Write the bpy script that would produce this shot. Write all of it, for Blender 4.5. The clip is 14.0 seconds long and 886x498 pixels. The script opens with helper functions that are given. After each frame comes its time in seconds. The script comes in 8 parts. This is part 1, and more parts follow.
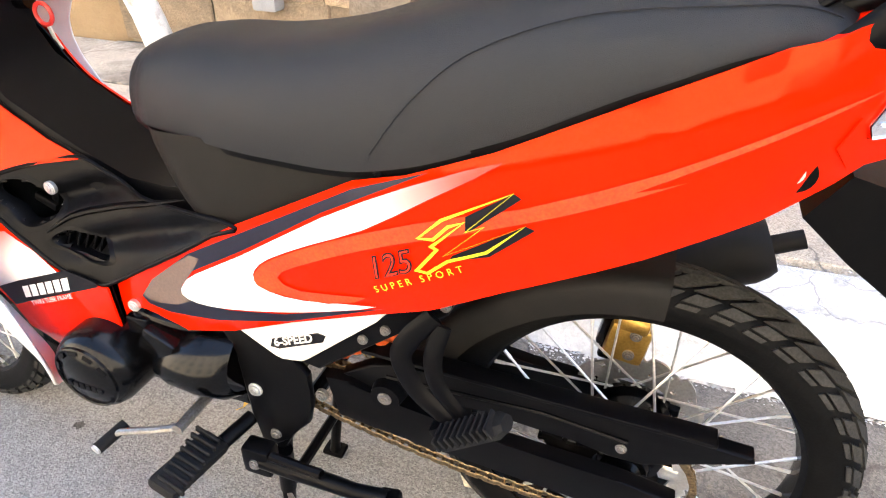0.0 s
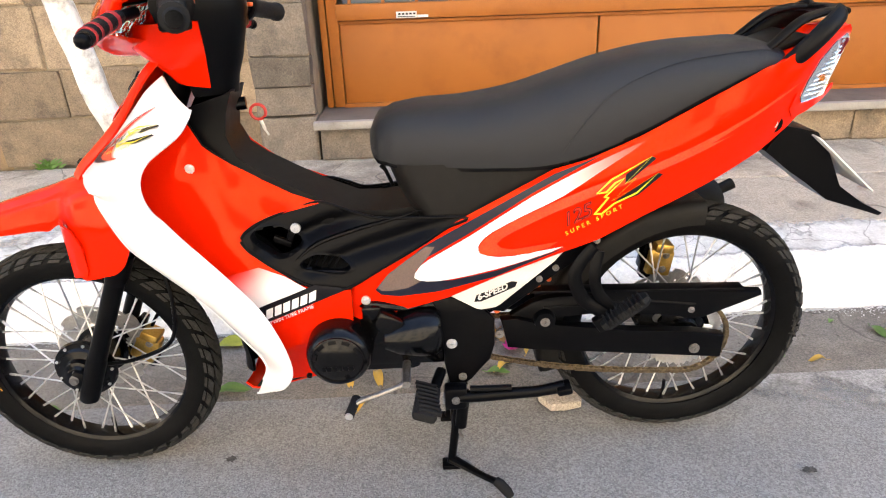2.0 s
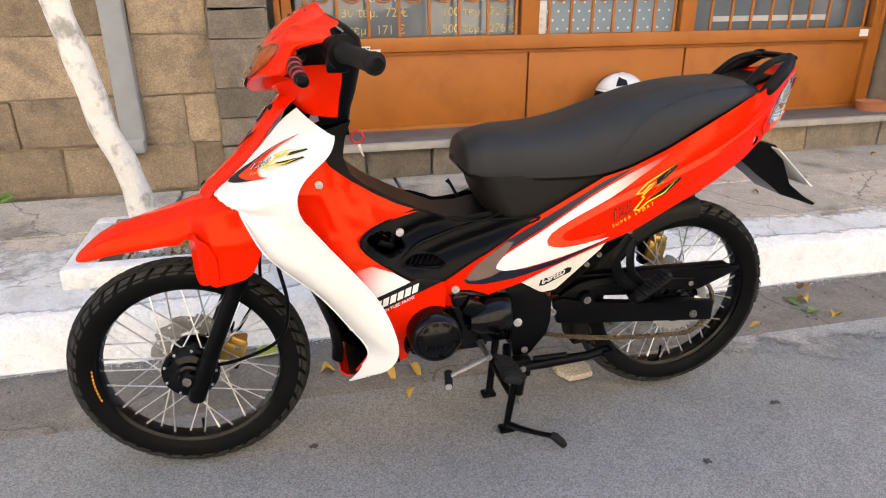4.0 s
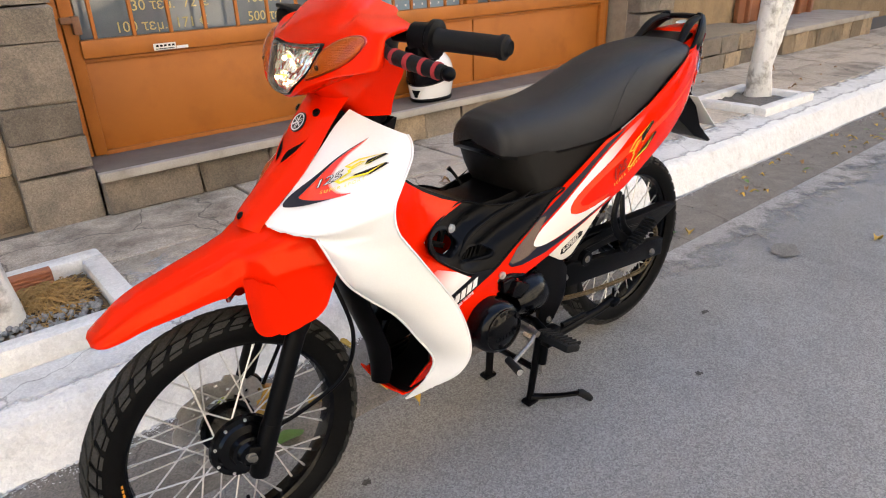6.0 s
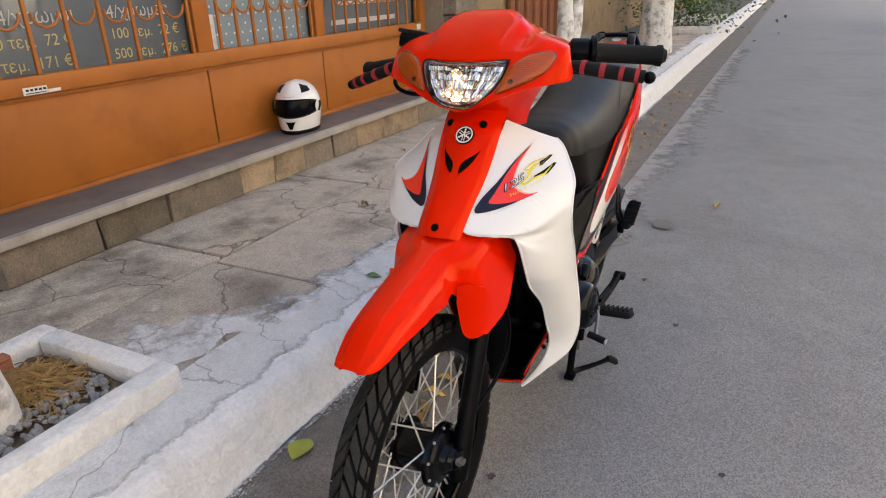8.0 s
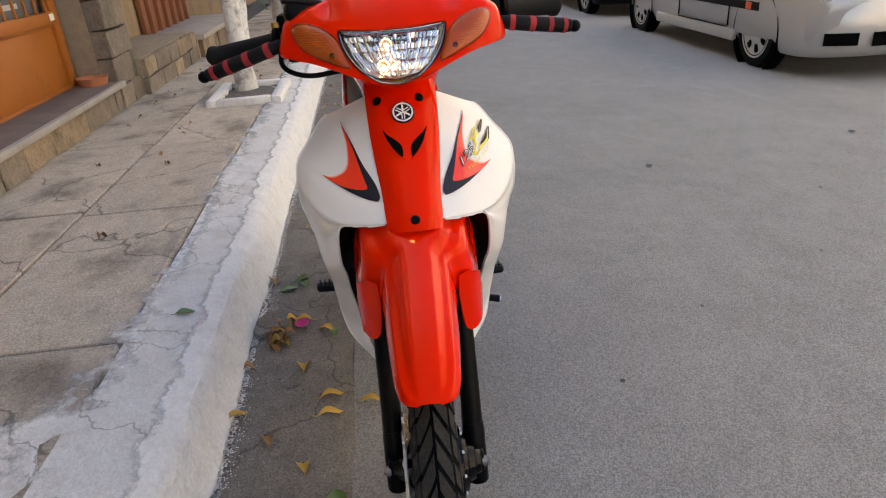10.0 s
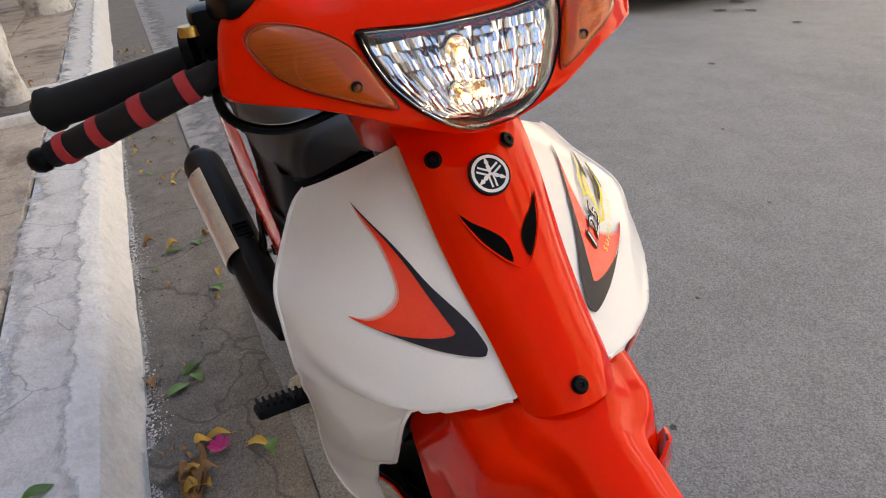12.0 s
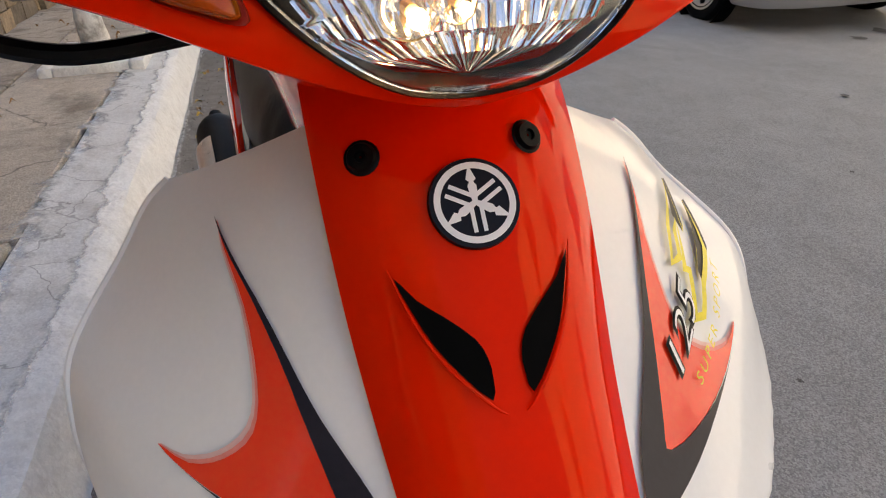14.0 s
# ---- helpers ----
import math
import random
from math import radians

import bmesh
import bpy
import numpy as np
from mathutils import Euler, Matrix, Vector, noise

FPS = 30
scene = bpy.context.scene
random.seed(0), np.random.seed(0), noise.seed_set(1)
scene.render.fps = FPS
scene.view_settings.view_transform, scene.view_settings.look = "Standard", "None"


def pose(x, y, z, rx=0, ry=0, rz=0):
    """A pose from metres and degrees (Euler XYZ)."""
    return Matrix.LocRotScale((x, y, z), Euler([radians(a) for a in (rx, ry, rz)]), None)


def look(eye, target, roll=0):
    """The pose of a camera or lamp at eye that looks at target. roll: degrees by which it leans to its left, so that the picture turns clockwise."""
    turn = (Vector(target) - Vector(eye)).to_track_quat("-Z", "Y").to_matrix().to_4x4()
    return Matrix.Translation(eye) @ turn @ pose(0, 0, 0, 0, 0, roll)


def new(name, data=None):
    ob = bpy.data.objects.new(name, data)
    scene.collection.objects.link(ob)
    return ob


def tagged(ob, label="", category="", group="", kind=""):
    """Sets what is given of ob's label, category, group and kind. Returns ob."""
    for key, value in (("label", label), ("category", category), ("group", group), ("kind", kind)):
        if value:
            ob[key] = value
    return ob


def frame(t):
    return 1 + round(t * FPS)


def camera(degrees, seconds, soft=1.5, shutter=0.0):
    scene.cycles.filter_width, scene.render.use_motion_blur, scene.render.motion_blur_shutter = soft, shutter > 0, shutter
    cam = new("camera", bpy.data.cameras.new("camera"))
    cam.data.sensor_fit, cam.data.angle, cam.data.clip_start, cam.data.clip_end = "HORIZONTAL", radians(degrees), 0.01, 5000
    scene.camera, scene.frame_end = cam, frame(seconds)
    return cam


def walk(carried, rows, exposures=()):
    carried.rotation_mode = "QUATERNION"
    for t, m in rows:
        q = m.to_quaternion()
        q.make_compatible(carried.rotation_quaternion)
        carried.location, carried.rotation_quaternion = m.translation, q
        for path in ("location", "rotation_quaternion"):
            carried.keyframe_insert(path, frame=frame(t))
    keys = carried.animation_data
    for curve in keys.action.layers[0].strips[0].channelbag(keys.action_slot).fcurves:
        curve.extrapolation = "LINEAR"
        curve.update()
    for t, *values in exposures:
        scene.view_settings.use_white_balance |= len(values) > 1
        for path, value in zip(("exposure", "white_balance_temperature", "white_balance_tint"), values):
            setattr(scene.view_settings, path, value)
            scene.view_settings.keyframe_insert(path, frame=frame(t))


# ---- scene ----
cam = camera(68.4, 14.0, 1.1)
PATH = [
    (0, (0.5904, -0.6290, 0.9638), (0.0282, 0.9683, -0.1004), 0.19),
    (0.5, (0.5076, -0.7611, 0.9814), (0.2214, 0.9503, -0.0132), 3.24),
    (1, (0.4010, -0.9652, 1.0245), (0.3119, 0.8283, 0.1438), 2.48),
    (1.5, (0.2142, -1.1066, 1.0364), (0.0283, 0.7472, 0.3094), -2.66),
    (2, (0.1069, -1.1799, 1.0275), (0.1408, 0.6391, 0.1968), -1.96),
    (2.5, (-0.0121, -1.3307, 1.0704), (0.2167, 0.5169, 0.3397), -2.27),
    (3, (-0.0975, -1.4087, 1.0761), (0.1462, 0.4390, 0.3502), -0.45),
    (3.2, (-0.1394, -1.4067, 1.0774), (0.1003, 0.4386, 0.3442), -1.00),
    (5.3, (-0.7489, -1.2435, 1.1004), (0.2048, 0.3356, 0.3279), 0.44),
    (5.5, (-0.8053, -1.1806, 1.0855), (0.2108, 0.3564, 0.3076), -0.67),
    (6, (-0.9343, -1.0257, 1.0934), (0.2246, 0.3808, 0.2697), -1.95),
    (6.5, (-1.1534, -0.9525, 1.0975), (0.2358, 0.2691, 0.3372), -0.24),
    (7, (-1.3348, -0.8546, 1.1129), (0.1511, 0.2145, 0.3073), -0.77),
    (7.2, (-1.3722, -0.7853, 1.1046), (0.1282, 0.2560, 0.2895), -1.46),
    (9.3, (-1.6002, -0.1162, 1.0996), (0.2225, 0.0951, 0.3040), -2.59),
    (9.5, (-1.5451, -0.0593, 1.0870), (0.2555, 0.0247, 0.2204), -2.80),
    (10, (-1.4755, 0.0424, 1.0930), (0.3216, -0.1072, 0.2281), -3.96),
    (10.5, (-1.4181, 0.1287, 1.0907), (0.3076, -0.3063, 0.1781), -5.24),
    (11, (-1.2540, 0.1712, 1.0621), (0.4285, -0.3121, 0.0949), -6.40),
    (11.5, (-1.0457, 0.2014, 1.0664), (0.6021, -0.1903, 0.0028), -9.56),
    (11.9, (-0.9112, 0.2372, 1.0617), (0.7177, -0.3069, 0.0368), -7.57),
    (12, (-0.8645, 0.2389, 1.0666), (0.7405, -0.3993, 0.0583), -6.99),
    (12.5, (-0.7137, 0.1777, 1.0643), (0.8186, -0.6021, 0.0425), -2.60),
    (13, (-0.6396, 0.0801, 1.0089), (1.0394, -0.5379, 0.1150), -3.18),
    (13.5, (-0.6178, 0.0670, 0.9888), (1.1058, -0.4069, 0.0918), -2.00),
    (14, (-0.6323, 0.0755, 0.9504), (1.0518, -0.3472, -0.0423), -2.44),
]
walk(cam, [(t, look(eye, target, roll)) for t, eye, target, roll in PATH],
     exposures=[(0, 2.96, 6400, 10), (1.0, 2.74, 6400, 10), (1.5, 2.56, 6400, 10), (2.0, 2.46, 6400, 10), (2.5, 2.24, 6400, 10), (3.0, 2.09, 6400, 10), (5.5, 1.97, 6400, 10), (6.0, 1.91, 6400, 10), (7.0, 1.72, 6400, 10), (9.5, 1.47, 6650, 10), (12.0, 1.47, 6650, 10), (13.0, 1.47, 6650, 10), (14.0, 1.26, 6650, 10)])

# world, sun
world = bpy.data.worlds.new("sky")
scene.world = world
world.use_nodes = True
wn, wl = world.node_tree.nodes, world.node_tree.links
sky = wn.new("ShaderNodeTexSky")
sky.sky_type, sky.sun_disc = "NISHITA", False
sky.sun_elevation, sky.sun_rotation = radians(50), radians(17)
sky.air_density, sky.dust_density = 1.0, 2.5
wn["Background"].inputs[1].default_value = 0.15
wl.new(sky.outputs[0], wn["Background"].inputs[0])
sun = new("sun", bpy.data.lights.new("sun", "SUN"))
# the sun stands behind the shop: the street lies in open shade and the front across it is lit
sun.data.energy, sun.data.angle, sun.data.color = 5.0, radians(0.5), (1.0, 0.93, 0.82)
sun.matrix_world = look((1.5, 5, 6.22), (0, 0, 0))

# ---- tools ----
def surf(name, c1, c2=None, scale=40.0, rough=0.5, bump=0.0, metal=0.0, coat=0.0, fine=300.0, stain=None, stain_scale=3.0,
         stain_amount=0.5, bump_scale=None, rand=0.0, spec=0.5, rough_var=0.06, sharp=0.22, speck=None, crack=None):
    """Procedural surface: two noise scales of colour, optional stains, fine relief, per-object shade."""
    m = bpy.data.materials.new(name)
    m.use_nodes = True
    n, k = m.node_tree.nodes, m.node_tree.links
    p = n["Principled BSDF"]
    c2 = c2 or tuple(v * 0.82 for v in c1)
    co = n.new("ShaderNodeTexCoord")
    info = n.new("ShaderNodeObjectInfo")
    shift = n.new("ShaderNodeVectorMath")
    shift.operation = "MULTIPLY_ADD"
    comb = n.new("ShaderNodeCombineXYZ")
    for i in range(3):
        k.new(info.outputs["Random"], comb.inputs[i])
    k.new(comb.outputs[0], shift.inputs[0])
    shift.inputs[1].default_value = (7.3, 3.1, 5.7) if rand else (0, 0, 0)
    k.new(co.outputs["Object"], shift.inputs[2])
    a, b = n.new("ShaderNodeTexNoise"), n.new("ShaderNodeTexNoise")
    a.inputs["Scale"].default_value, a.inputs["Detail"].default_value, a.inputs["Roughness"].default_value = scale, 6, 0.6
    b.inputs["Scale"].default_value, b.inputs["Detail"].default_value = fine, 3
    for t in (a, b):
        k.new(shift.outputs[0], t.inputs["Vector"])
    mixf = n.new("ShaderNodeMath")
    mixf.operation = "MULTIPLY_ADD"
    k.new(b.outputs["Fac"], mixf.inputs[0])
    mixf.inputs[1].default_value = 0.5
    half = n.new("ShaderNodeMath")
    half.operation = "MULTIPLY"
    half.inputs[1].default_value = 0.5
    k.new(a.outputs["Fac"], half.inputs[0])
    k.new(half.outputs[0], mixf.inputs[2])
    ramp = n.new("ShaderNodeValToRGB")
    ramp.color_ramp.elements[0].position, ramp.color_ramp.elements[1].position = 0.36, 0.64
    ramp.color_ramp.elements[0].color, ramp.color_ramp.elements[1].color = (*c2, 1), (*c1, 1)
    k.new(mixf.outputs[0], ramp.inputs[0])
    col = ramp.outputs[0]
    if stain:
        s = n.new("ShaderNodeTexNoise")
        s.inputs["Scale"].default_value, s.inputs["Detail"].default_value, s.inputs["Roughness"].default_value = stain_scale, 8, 0.65
        k.new(shift.outputs[0], s.inputs["Vector"])
        sr = n.new("ShaderNodeValToRGB")
        sr.color_ramp.elements[0].position, sr.color_ramp.elements[1].position = 0.5, 0.5 + sharp
        sr.color_ramp.elements[0].color, sr.color_ramp.elements[1].color = (0, 0, 0, 1), (stain_amount,) * 3 + (1,)
        k.new(s.outputs["Fac"], sr.inputs[0])
        mx = n.new("ShaderNodeMix")
        mx.data_type = "RGBA"
        k.new(sr.outputs[0], mx.inputs["Factor"])
        k.new(col, mx.inputs["A"])
        mx.inputs["B"].default_value = (*stain, 1)
        col = mx.outputs["Result"]
    if speck:
        vo = n.new("ShaderNodeTexVoronoi")
        vo.inputs["Scale"].default_value = speck[0]
        k.new(shift.outputs[0], vo.inputs["Vector"])
        sep = n.new("ShaderNodeSeparateColor")
        k.new(vo.outputs["Color"], sep.inputs[0])
        sm = n.new("ShaderNodeMapRange")
        sm.inputs["To Min"].default_value, sm.inputs["To Max"].default_value = 1 - speck[1], 1 + speck[1]
        k.new(sep.outputs[0], sm.inputs["Value"])
        sh = n.new("ShaderNodeHueSaturation")
        k.new(sm.outputs[0], sh.inputs["Value"])
        k.new(col, sh.inputs["Color"])
        col = sh.outputs[0]
    if crack:
        wn_ = n.new("ShaderNodeTexNoise")
        wn_.inputs["Scale"].default_value, wn_.inputs["Detail"].default_value = crack[0] * 2.5, 5
        k.new(shift.outputs[0], wn_.inputs["Vector"])
        wa = n.new("ShaderNodeVectorMath")
        wa.operation = "MULTIPLY_ADD"
        wa.inputs[1].default_value = (0.5 / crack[0],) * 3
        k.new(wn_.outputs["Color"], wa.inputs[0])
        k.new(shift.outputs[0], wa.inputs[2])
        cv = n.new("ShaderNodeTexVoronoi")
        cv.feature = "DISTANCE_TO_EDGE"
        cv.inputs["Scale"].default_value = crack[0]
        k.new(wa.outputs[0], cv.inputs["Vector"])
        cm = n.new("ShaderNodeMapRange")
        cm.inputs["From Min"].default_value, cm.inputs["From Max"].default_value = crack[1] * 0.3, crack[1]
        cm.inputs["To Min"].default_value, cm.inputs["To Max"].default_value = crack[2], 0.0
        k.new(cv.outputs["Distance"], cm.inputs["Value"])
        cx_ = n.new("ShaderNodeMix")
        cx_.data_type = "RGBA"
        k.new(cm.outputs[0], cx_.inputs["Factor"])
        k.new(col, cx_.inputs["A"])
        cx_.inputs["B"].default_value = (0.07, 0.062, 0.053, 1)
        col = cx_.outputs["Result"]
    if rand:
        hsv = n.new("ShaderNodeHueSaturation")
        mr = n.new("ShaderNodeMapRange")
        mr.inputs["To Min"].default_value, mr.inputs["To Max"].default_value = 1 - rand, 1 + rand
        k.new(info.outputs["Random"], mr.inputs["Value"])
        k.new(mr.outputs[0], hsv.inputs["Value"])
        k.new(col, hsv.inputs["Color"])
        col = hsv.outputs[0]
    k.new(col, p.inputs["Base Color"])
    rr = n.new("ShaderNodeMapRange")
    rr.inputs["To Min"].default_value, rr.inputs["To Max"].default_value = max(0.0, rough - rough_var), min(1.0, rough + rough_var)
    k.new(a.outputs["Fac"], rr.inputs["Value"])
    k.new(rr.outputs[0], p.inputs["Roughness"])
    p.inputs["Metallic"].default_value = metal
    p.inputs["Specular IOR Level"].default_value = spec
    if coat:
        p.inputs["Coat Weight"].default_value, p.inputs["Coat Roughness"].default_value = coat, 0.04
    if bump:
        bp = n.new("ShaderNodeBump")
        bp.inputs["Strength"].default_value, bp.inputs["Distance"].default_value = 1.0, bump
        bs = b
        if bump_scale:
            bs = n.new("ShaderNodeTexNoise")
            bs.inputs["Scale"].default_value, bs.inputs["Detail"].default_value = bump_scale, 6
            k.new(shift.outputs[0], bs.inputs["Vector"])
        k.new(bs.outputs["Fac"], bp.inputs["Height"])
        k.new(bp.outputs[0], p.inputs["Normal"])
    return m


def glass(name, color, rough=0.02, trans=1.0, ior=1.45):
    m = bpy.data.materials.new(name)
    m.use_nodes = True
    p = m.node_tree.nodes["Principled BSDF"]
    p.inputs["Base Color"].default_value = (*color, 1)
    p.inputs["Roughness"].default_value, p.inputs["Transmission Weight"].default_value, p.inputs["IOR"].default_value = rough, trans, ior
    return m


def fade(name, c1, c2, p0, p1, rough=0.25):
    """Printed film that runs from one colour to another between two points of the bike."""
    m = bpy.data.materials.new(name)
    m.use_nodes = True
    n, k = m.node_tree.nodes, m.node_tree.links
    p = n["Principled BSDF"]
    d = Vector(p1) - Vector(p0)
    d = d / d.length_squared
    co, dot, ramp = n.new("ShaderNodeTexCoord"), n.new("ShaderNodeVectorMath"), n.new("ShaderNodeValToRGB")
    sub = n.new("ShaderNodeVectorMath")
    sub.operation, dot.operation = "SUBTRACT", "DOT_PRODUCT"
    sub.inputs[1].default_value, dot.inputs[1].default_value = p0, d
    k.new(co.outputs["Object"], sub.inputs[0])
    k.new(sub.outputs[0], dot.inputs[0])
    k.new(dot.outputs["Value"], ramp.inputs[0])
    ramp.color_ramp.interpolation = "EASE"
    ramp.color_ramp.elements[0].color, ramp.color_ramp.elements[1].color = (*c1, 1), (*c2, 1)
    k.new(ramp.outputs[0], p.inputs["Base Color"])
    p.inputs["Roughness"].default_value, p.inputs["Coat Weight"].default_value = rough, 0.4
    return m


def glow(name, color, strength):
    m = bpy.data.materials.new(name)
    m.use_nodes = True
    p = m.node_tree.nodes["Principled BSDF"]
    p.inputs["Base Color"].default_value = (*color, 1)
    p.inputs["Emission Color"].default_value, p.inputs["Emission Strength"].default_value = (*color, 1), strength
    return m


def part(name, bm, material, parent=None, label="", smooth=35, loc=None):
    """Link a bmesh as one mesh object under its thing."""
    me = bpy.data.meshes.new(name)
    bmesh.ops.recalc_face_normals(bm, faces=bm.faces[:])
    bm.to_mesh(me)
    bm.free()
    for mm in material if isinstance(material, (list, tuple)) else [material]:
        me.materials.append(mm)
    if smooth:
        me.shade_smooth()
        me.set_sharp_from_angle(angle=radians(smooth))
    ob = new(name, me)
    if parent:
        ob.parent = parent
    if loc:
        ob.location = loc
    if label:
        tagged(ob, label)
    return ob


def share(name, ob, parent, m):
    """Another object on the mesh of ob, at the pose m."""
    o = new(name, ob.data)
    o.parent, o.matrix_basis = parent, m
    return o


def thing(name, label, category, group="", kind="", m=None):
    e = new(name)
    e.empty_display_size = 0.1
    if m is not None:
        e.matrix_basis = m
    return tagged(e, label, category, group, kind)


def spline(pts, n=8, closed=False):
    """Catmull-Rom through points of any dimension, n steps a span."""
    P = [np.array(p, float) for p in pts]
    N = len(P)
    out = []
    for i in range(N if closed else N - 1):
        p1, p2 = P[i], P[(i + 1) % N]
        p0 = P[i - 1] if closed or i > 0 else 2 * p1 - p2
        p3 = P[(i + 2) % N] if closed or i + 2 < N else 2 * p2 - p1
        for j in range(n):
            t = j / n
            out.append(0.5 * (2 * p1 + (p2 - p0) * t + (2 * p0 - 5 * p1 + 4 * p2 - p3) * t * t + (3 * p1 - p0 - 3 * p2 + p3) * t ** 3))
    if not closed:
        out.append(P[-1])
    return out


def curve1(xs, ys):
    """A smooth function through knots."""
    xs, ys = np.array(xs, float), np.array(ys, float)
    fx = np.linspace(xs[0], xs[-1], 200)
    m = np.gradient(ys, xs)
    def f(x):
        x = min(max(x, xs[0]), xs[-1])
        i = min(int(np.searchsorted(xs, x, "right")) - 1, len(xs) - 2)
        h = xs[i + 1] - xs[i]
        t = (x - xs[i]) / h
        return float((2 * t**3 - 3 * t**2 + 1) * ys[i] + (t**3 - 2 * t**2 + t) * h * m[i] + (3 * t**2 - 2 * t**3) * ys[i + 1] + (t**3 - t**2) * h * m[i + 1])
    return f


def loft(bm, rows, closed=False, caps=False):
    """Quads between rows of points; closed: each row is a ring."""
    vs = [[bm.verts.new(tuple(float(c) for c in p)) for p in r] for r in rows]
    n = len(vs[0])
    for a, b in zip(vs, vs[1:]):
        for i in range(n if closed else n - 1):
            j = (i + 1) % n
            bm.faces.new((a[i], a[j], b[j], b[i]))
    if caps:
        bm.faces.new(vs[0][::-1])
        bm.faces.new(vs[-1])
    return vs


def thicken(bm, t):
    bmesh.ops.recalc_face_normals(bm, faces=bm.faces[:])
    bmesh.ops.solidify(bm, geom=bm.faces[:], thickness=t)


def box(bm, c, s, bev=0.0, rot=None, seg=2):
    g = bmesh.ops.create_cube(bm, size=1)["verts"]
    M = Matrix.Translation(c) @ (rot.to_4x4() if rot else Matrix()) @ Matrix.Diagonal((*s, 1))
    bmesh.ops.transform(bm, matrix=M, verts=g)
    if bev:
        es = list({e for v in g for e in v.link_edges})
        bmesh.ops.bevel(bm, geom=es, offset=bev, segments=seg, affect="EDGES", profile=0.5)


def tube(bm, pts, r, seg=10, caps=True, flat=1.0, up=(0, 0, 1)):
    """Sweep a circle (or flattened circle) along points; r is a number or one per point."""
    P = [Vector([float(c) for c in p]) for p in pts]
    R = r if isinstance(r, (list, tuple)) else [r] * len(P)
    if len(R) != len(P):
        R = list(np.interp(np.linspace(0, 1, len(P)), np.linspace(0, 1, len(R)), R))
    rows = []
    nrm = None
    for i, p in enumerate(P):
        d = (P[min(i + 1, len(P) - 1)] - P[max(i - 1, 0)]).normalized()
        if nrm is None:
            nrm = d.cross(Vector(up))
            if nrm.length < 0.05:
                nrm = d.cross(Vector((1, 0, 0)))
        nrm = (nrm - d * nrm.dot(d)).normalized()
        bi = d.cross(nrm)
        rows.append([p + (nrm * math.cos(a) + bi * math.sin(a) * flat) * R[i] for a in [2 * math.pi * k / seg for k in range(seg)]])
    loft(bm, rows, True, caps)


def lathe(bm, prof, n, centre, axis="y", closed=False):
    """Turn a profile of (radius, height) about an axis through centre."""
    c = Vector(centre)
    def at(r, h, a):
        u, v = r * math.cos(a), r * math.sin(a)
        return c + (Vector((u, h, v)) if axis == "y" else Vector((u, v, h)) if axis == "z" else Vector((h, u, v)))
    rows = [[at(r, h, 2 * math.pi * k / n) for k in range(n)] for r, h in prof]
    if closed:
        rows.append(rows[0])
    loft(bm, rows, True, False)
    bmesh.ops.remove_doubles(bm, verts=bm.verts[:], dist=1e-5)


def slab(bm, outline, y0, y1, bev=0.0):
    """Extrude an outline in x, z from y0 to y1."""
    a = [bm.verts.new((p[0], y0, p[1])) for p in outline]
    b = [bm.verts.new((p[0], y1, p[1])) for p in outline]
    fa, fb = bm.faces.new(a), bm.faces.new(b[::-1])
    side = []
    for i in range(len(a)):
        j = (i + 1) % len(a)
        side.append(bm.faces.new((a[i], b[i], b[j], a[j])))
    if bev:
        es = list({e for f in (fa, fb) for e in f.edges})
        bmesh.ops.bevel(bm, geom=es, offset=bev, segments=2, affect="EDGES", profile=0.5)


def sheet(name, outline, mp, material, parent, step=0.02, thick=0.003, label="", smooth=40, round_n=0, holes=()):
    """A thin shell: a flat outline cut into a grid and laid on a surface by mp(a, b)."""
    bm = bmesh.new()
    pts = spline(outline, round_n, True) if round_n else outline
    f = bm.faces.new([bm.verts.new((float(p[0]), float(p[1]), 0)) for p in pts])
    bmesh.ops.triangulate(bm, faces=[f])
    A = [p[0] for p in pts]
    B = [p[1] for p in pts]
    for lo, hi, no in ((min(A), max(A), (1, 0, 0)), (min(B), max(B), (0, 1, 0))):
        k = math.ceil(lo / step + 0.01)
        while k * step < hi - 1e-4:
            bmesh.ops.bisect_plane(bm, geom=bm.verts[:] + bm.edges[:] + bm.faces[:], dist=1e-6, plane_co=(k * step * no[0], k * step * no[1], 0), plane_no=no)
            k += 1
    for hole in holes:
        gone = []
        for fc in bm.faces:
            c = fc.calc_center_median()
            inside = False
            for i in range(len(hole)):
                (x1, y1), (x2, y2) = hole[i][:2], hole[i - 1][:2]
                if (y1 > c.y) != (y2 > c.y) and c.x < (x2 - x1) * (c.y - y1) / (y2 - y1) + x1:
                    inside = not inside
            if inside:
                gone.append(fc)
        bmesh.ops.delete(bm, geom=gone, context="FACES")
    for v in bm.verts:
        v.co = Vector([float(c) for c in mp(v.co.x, v.co.y)])
    if thick:
        thicken(bm, thick)
    return part(name, bm, material, parent, label, smooth)


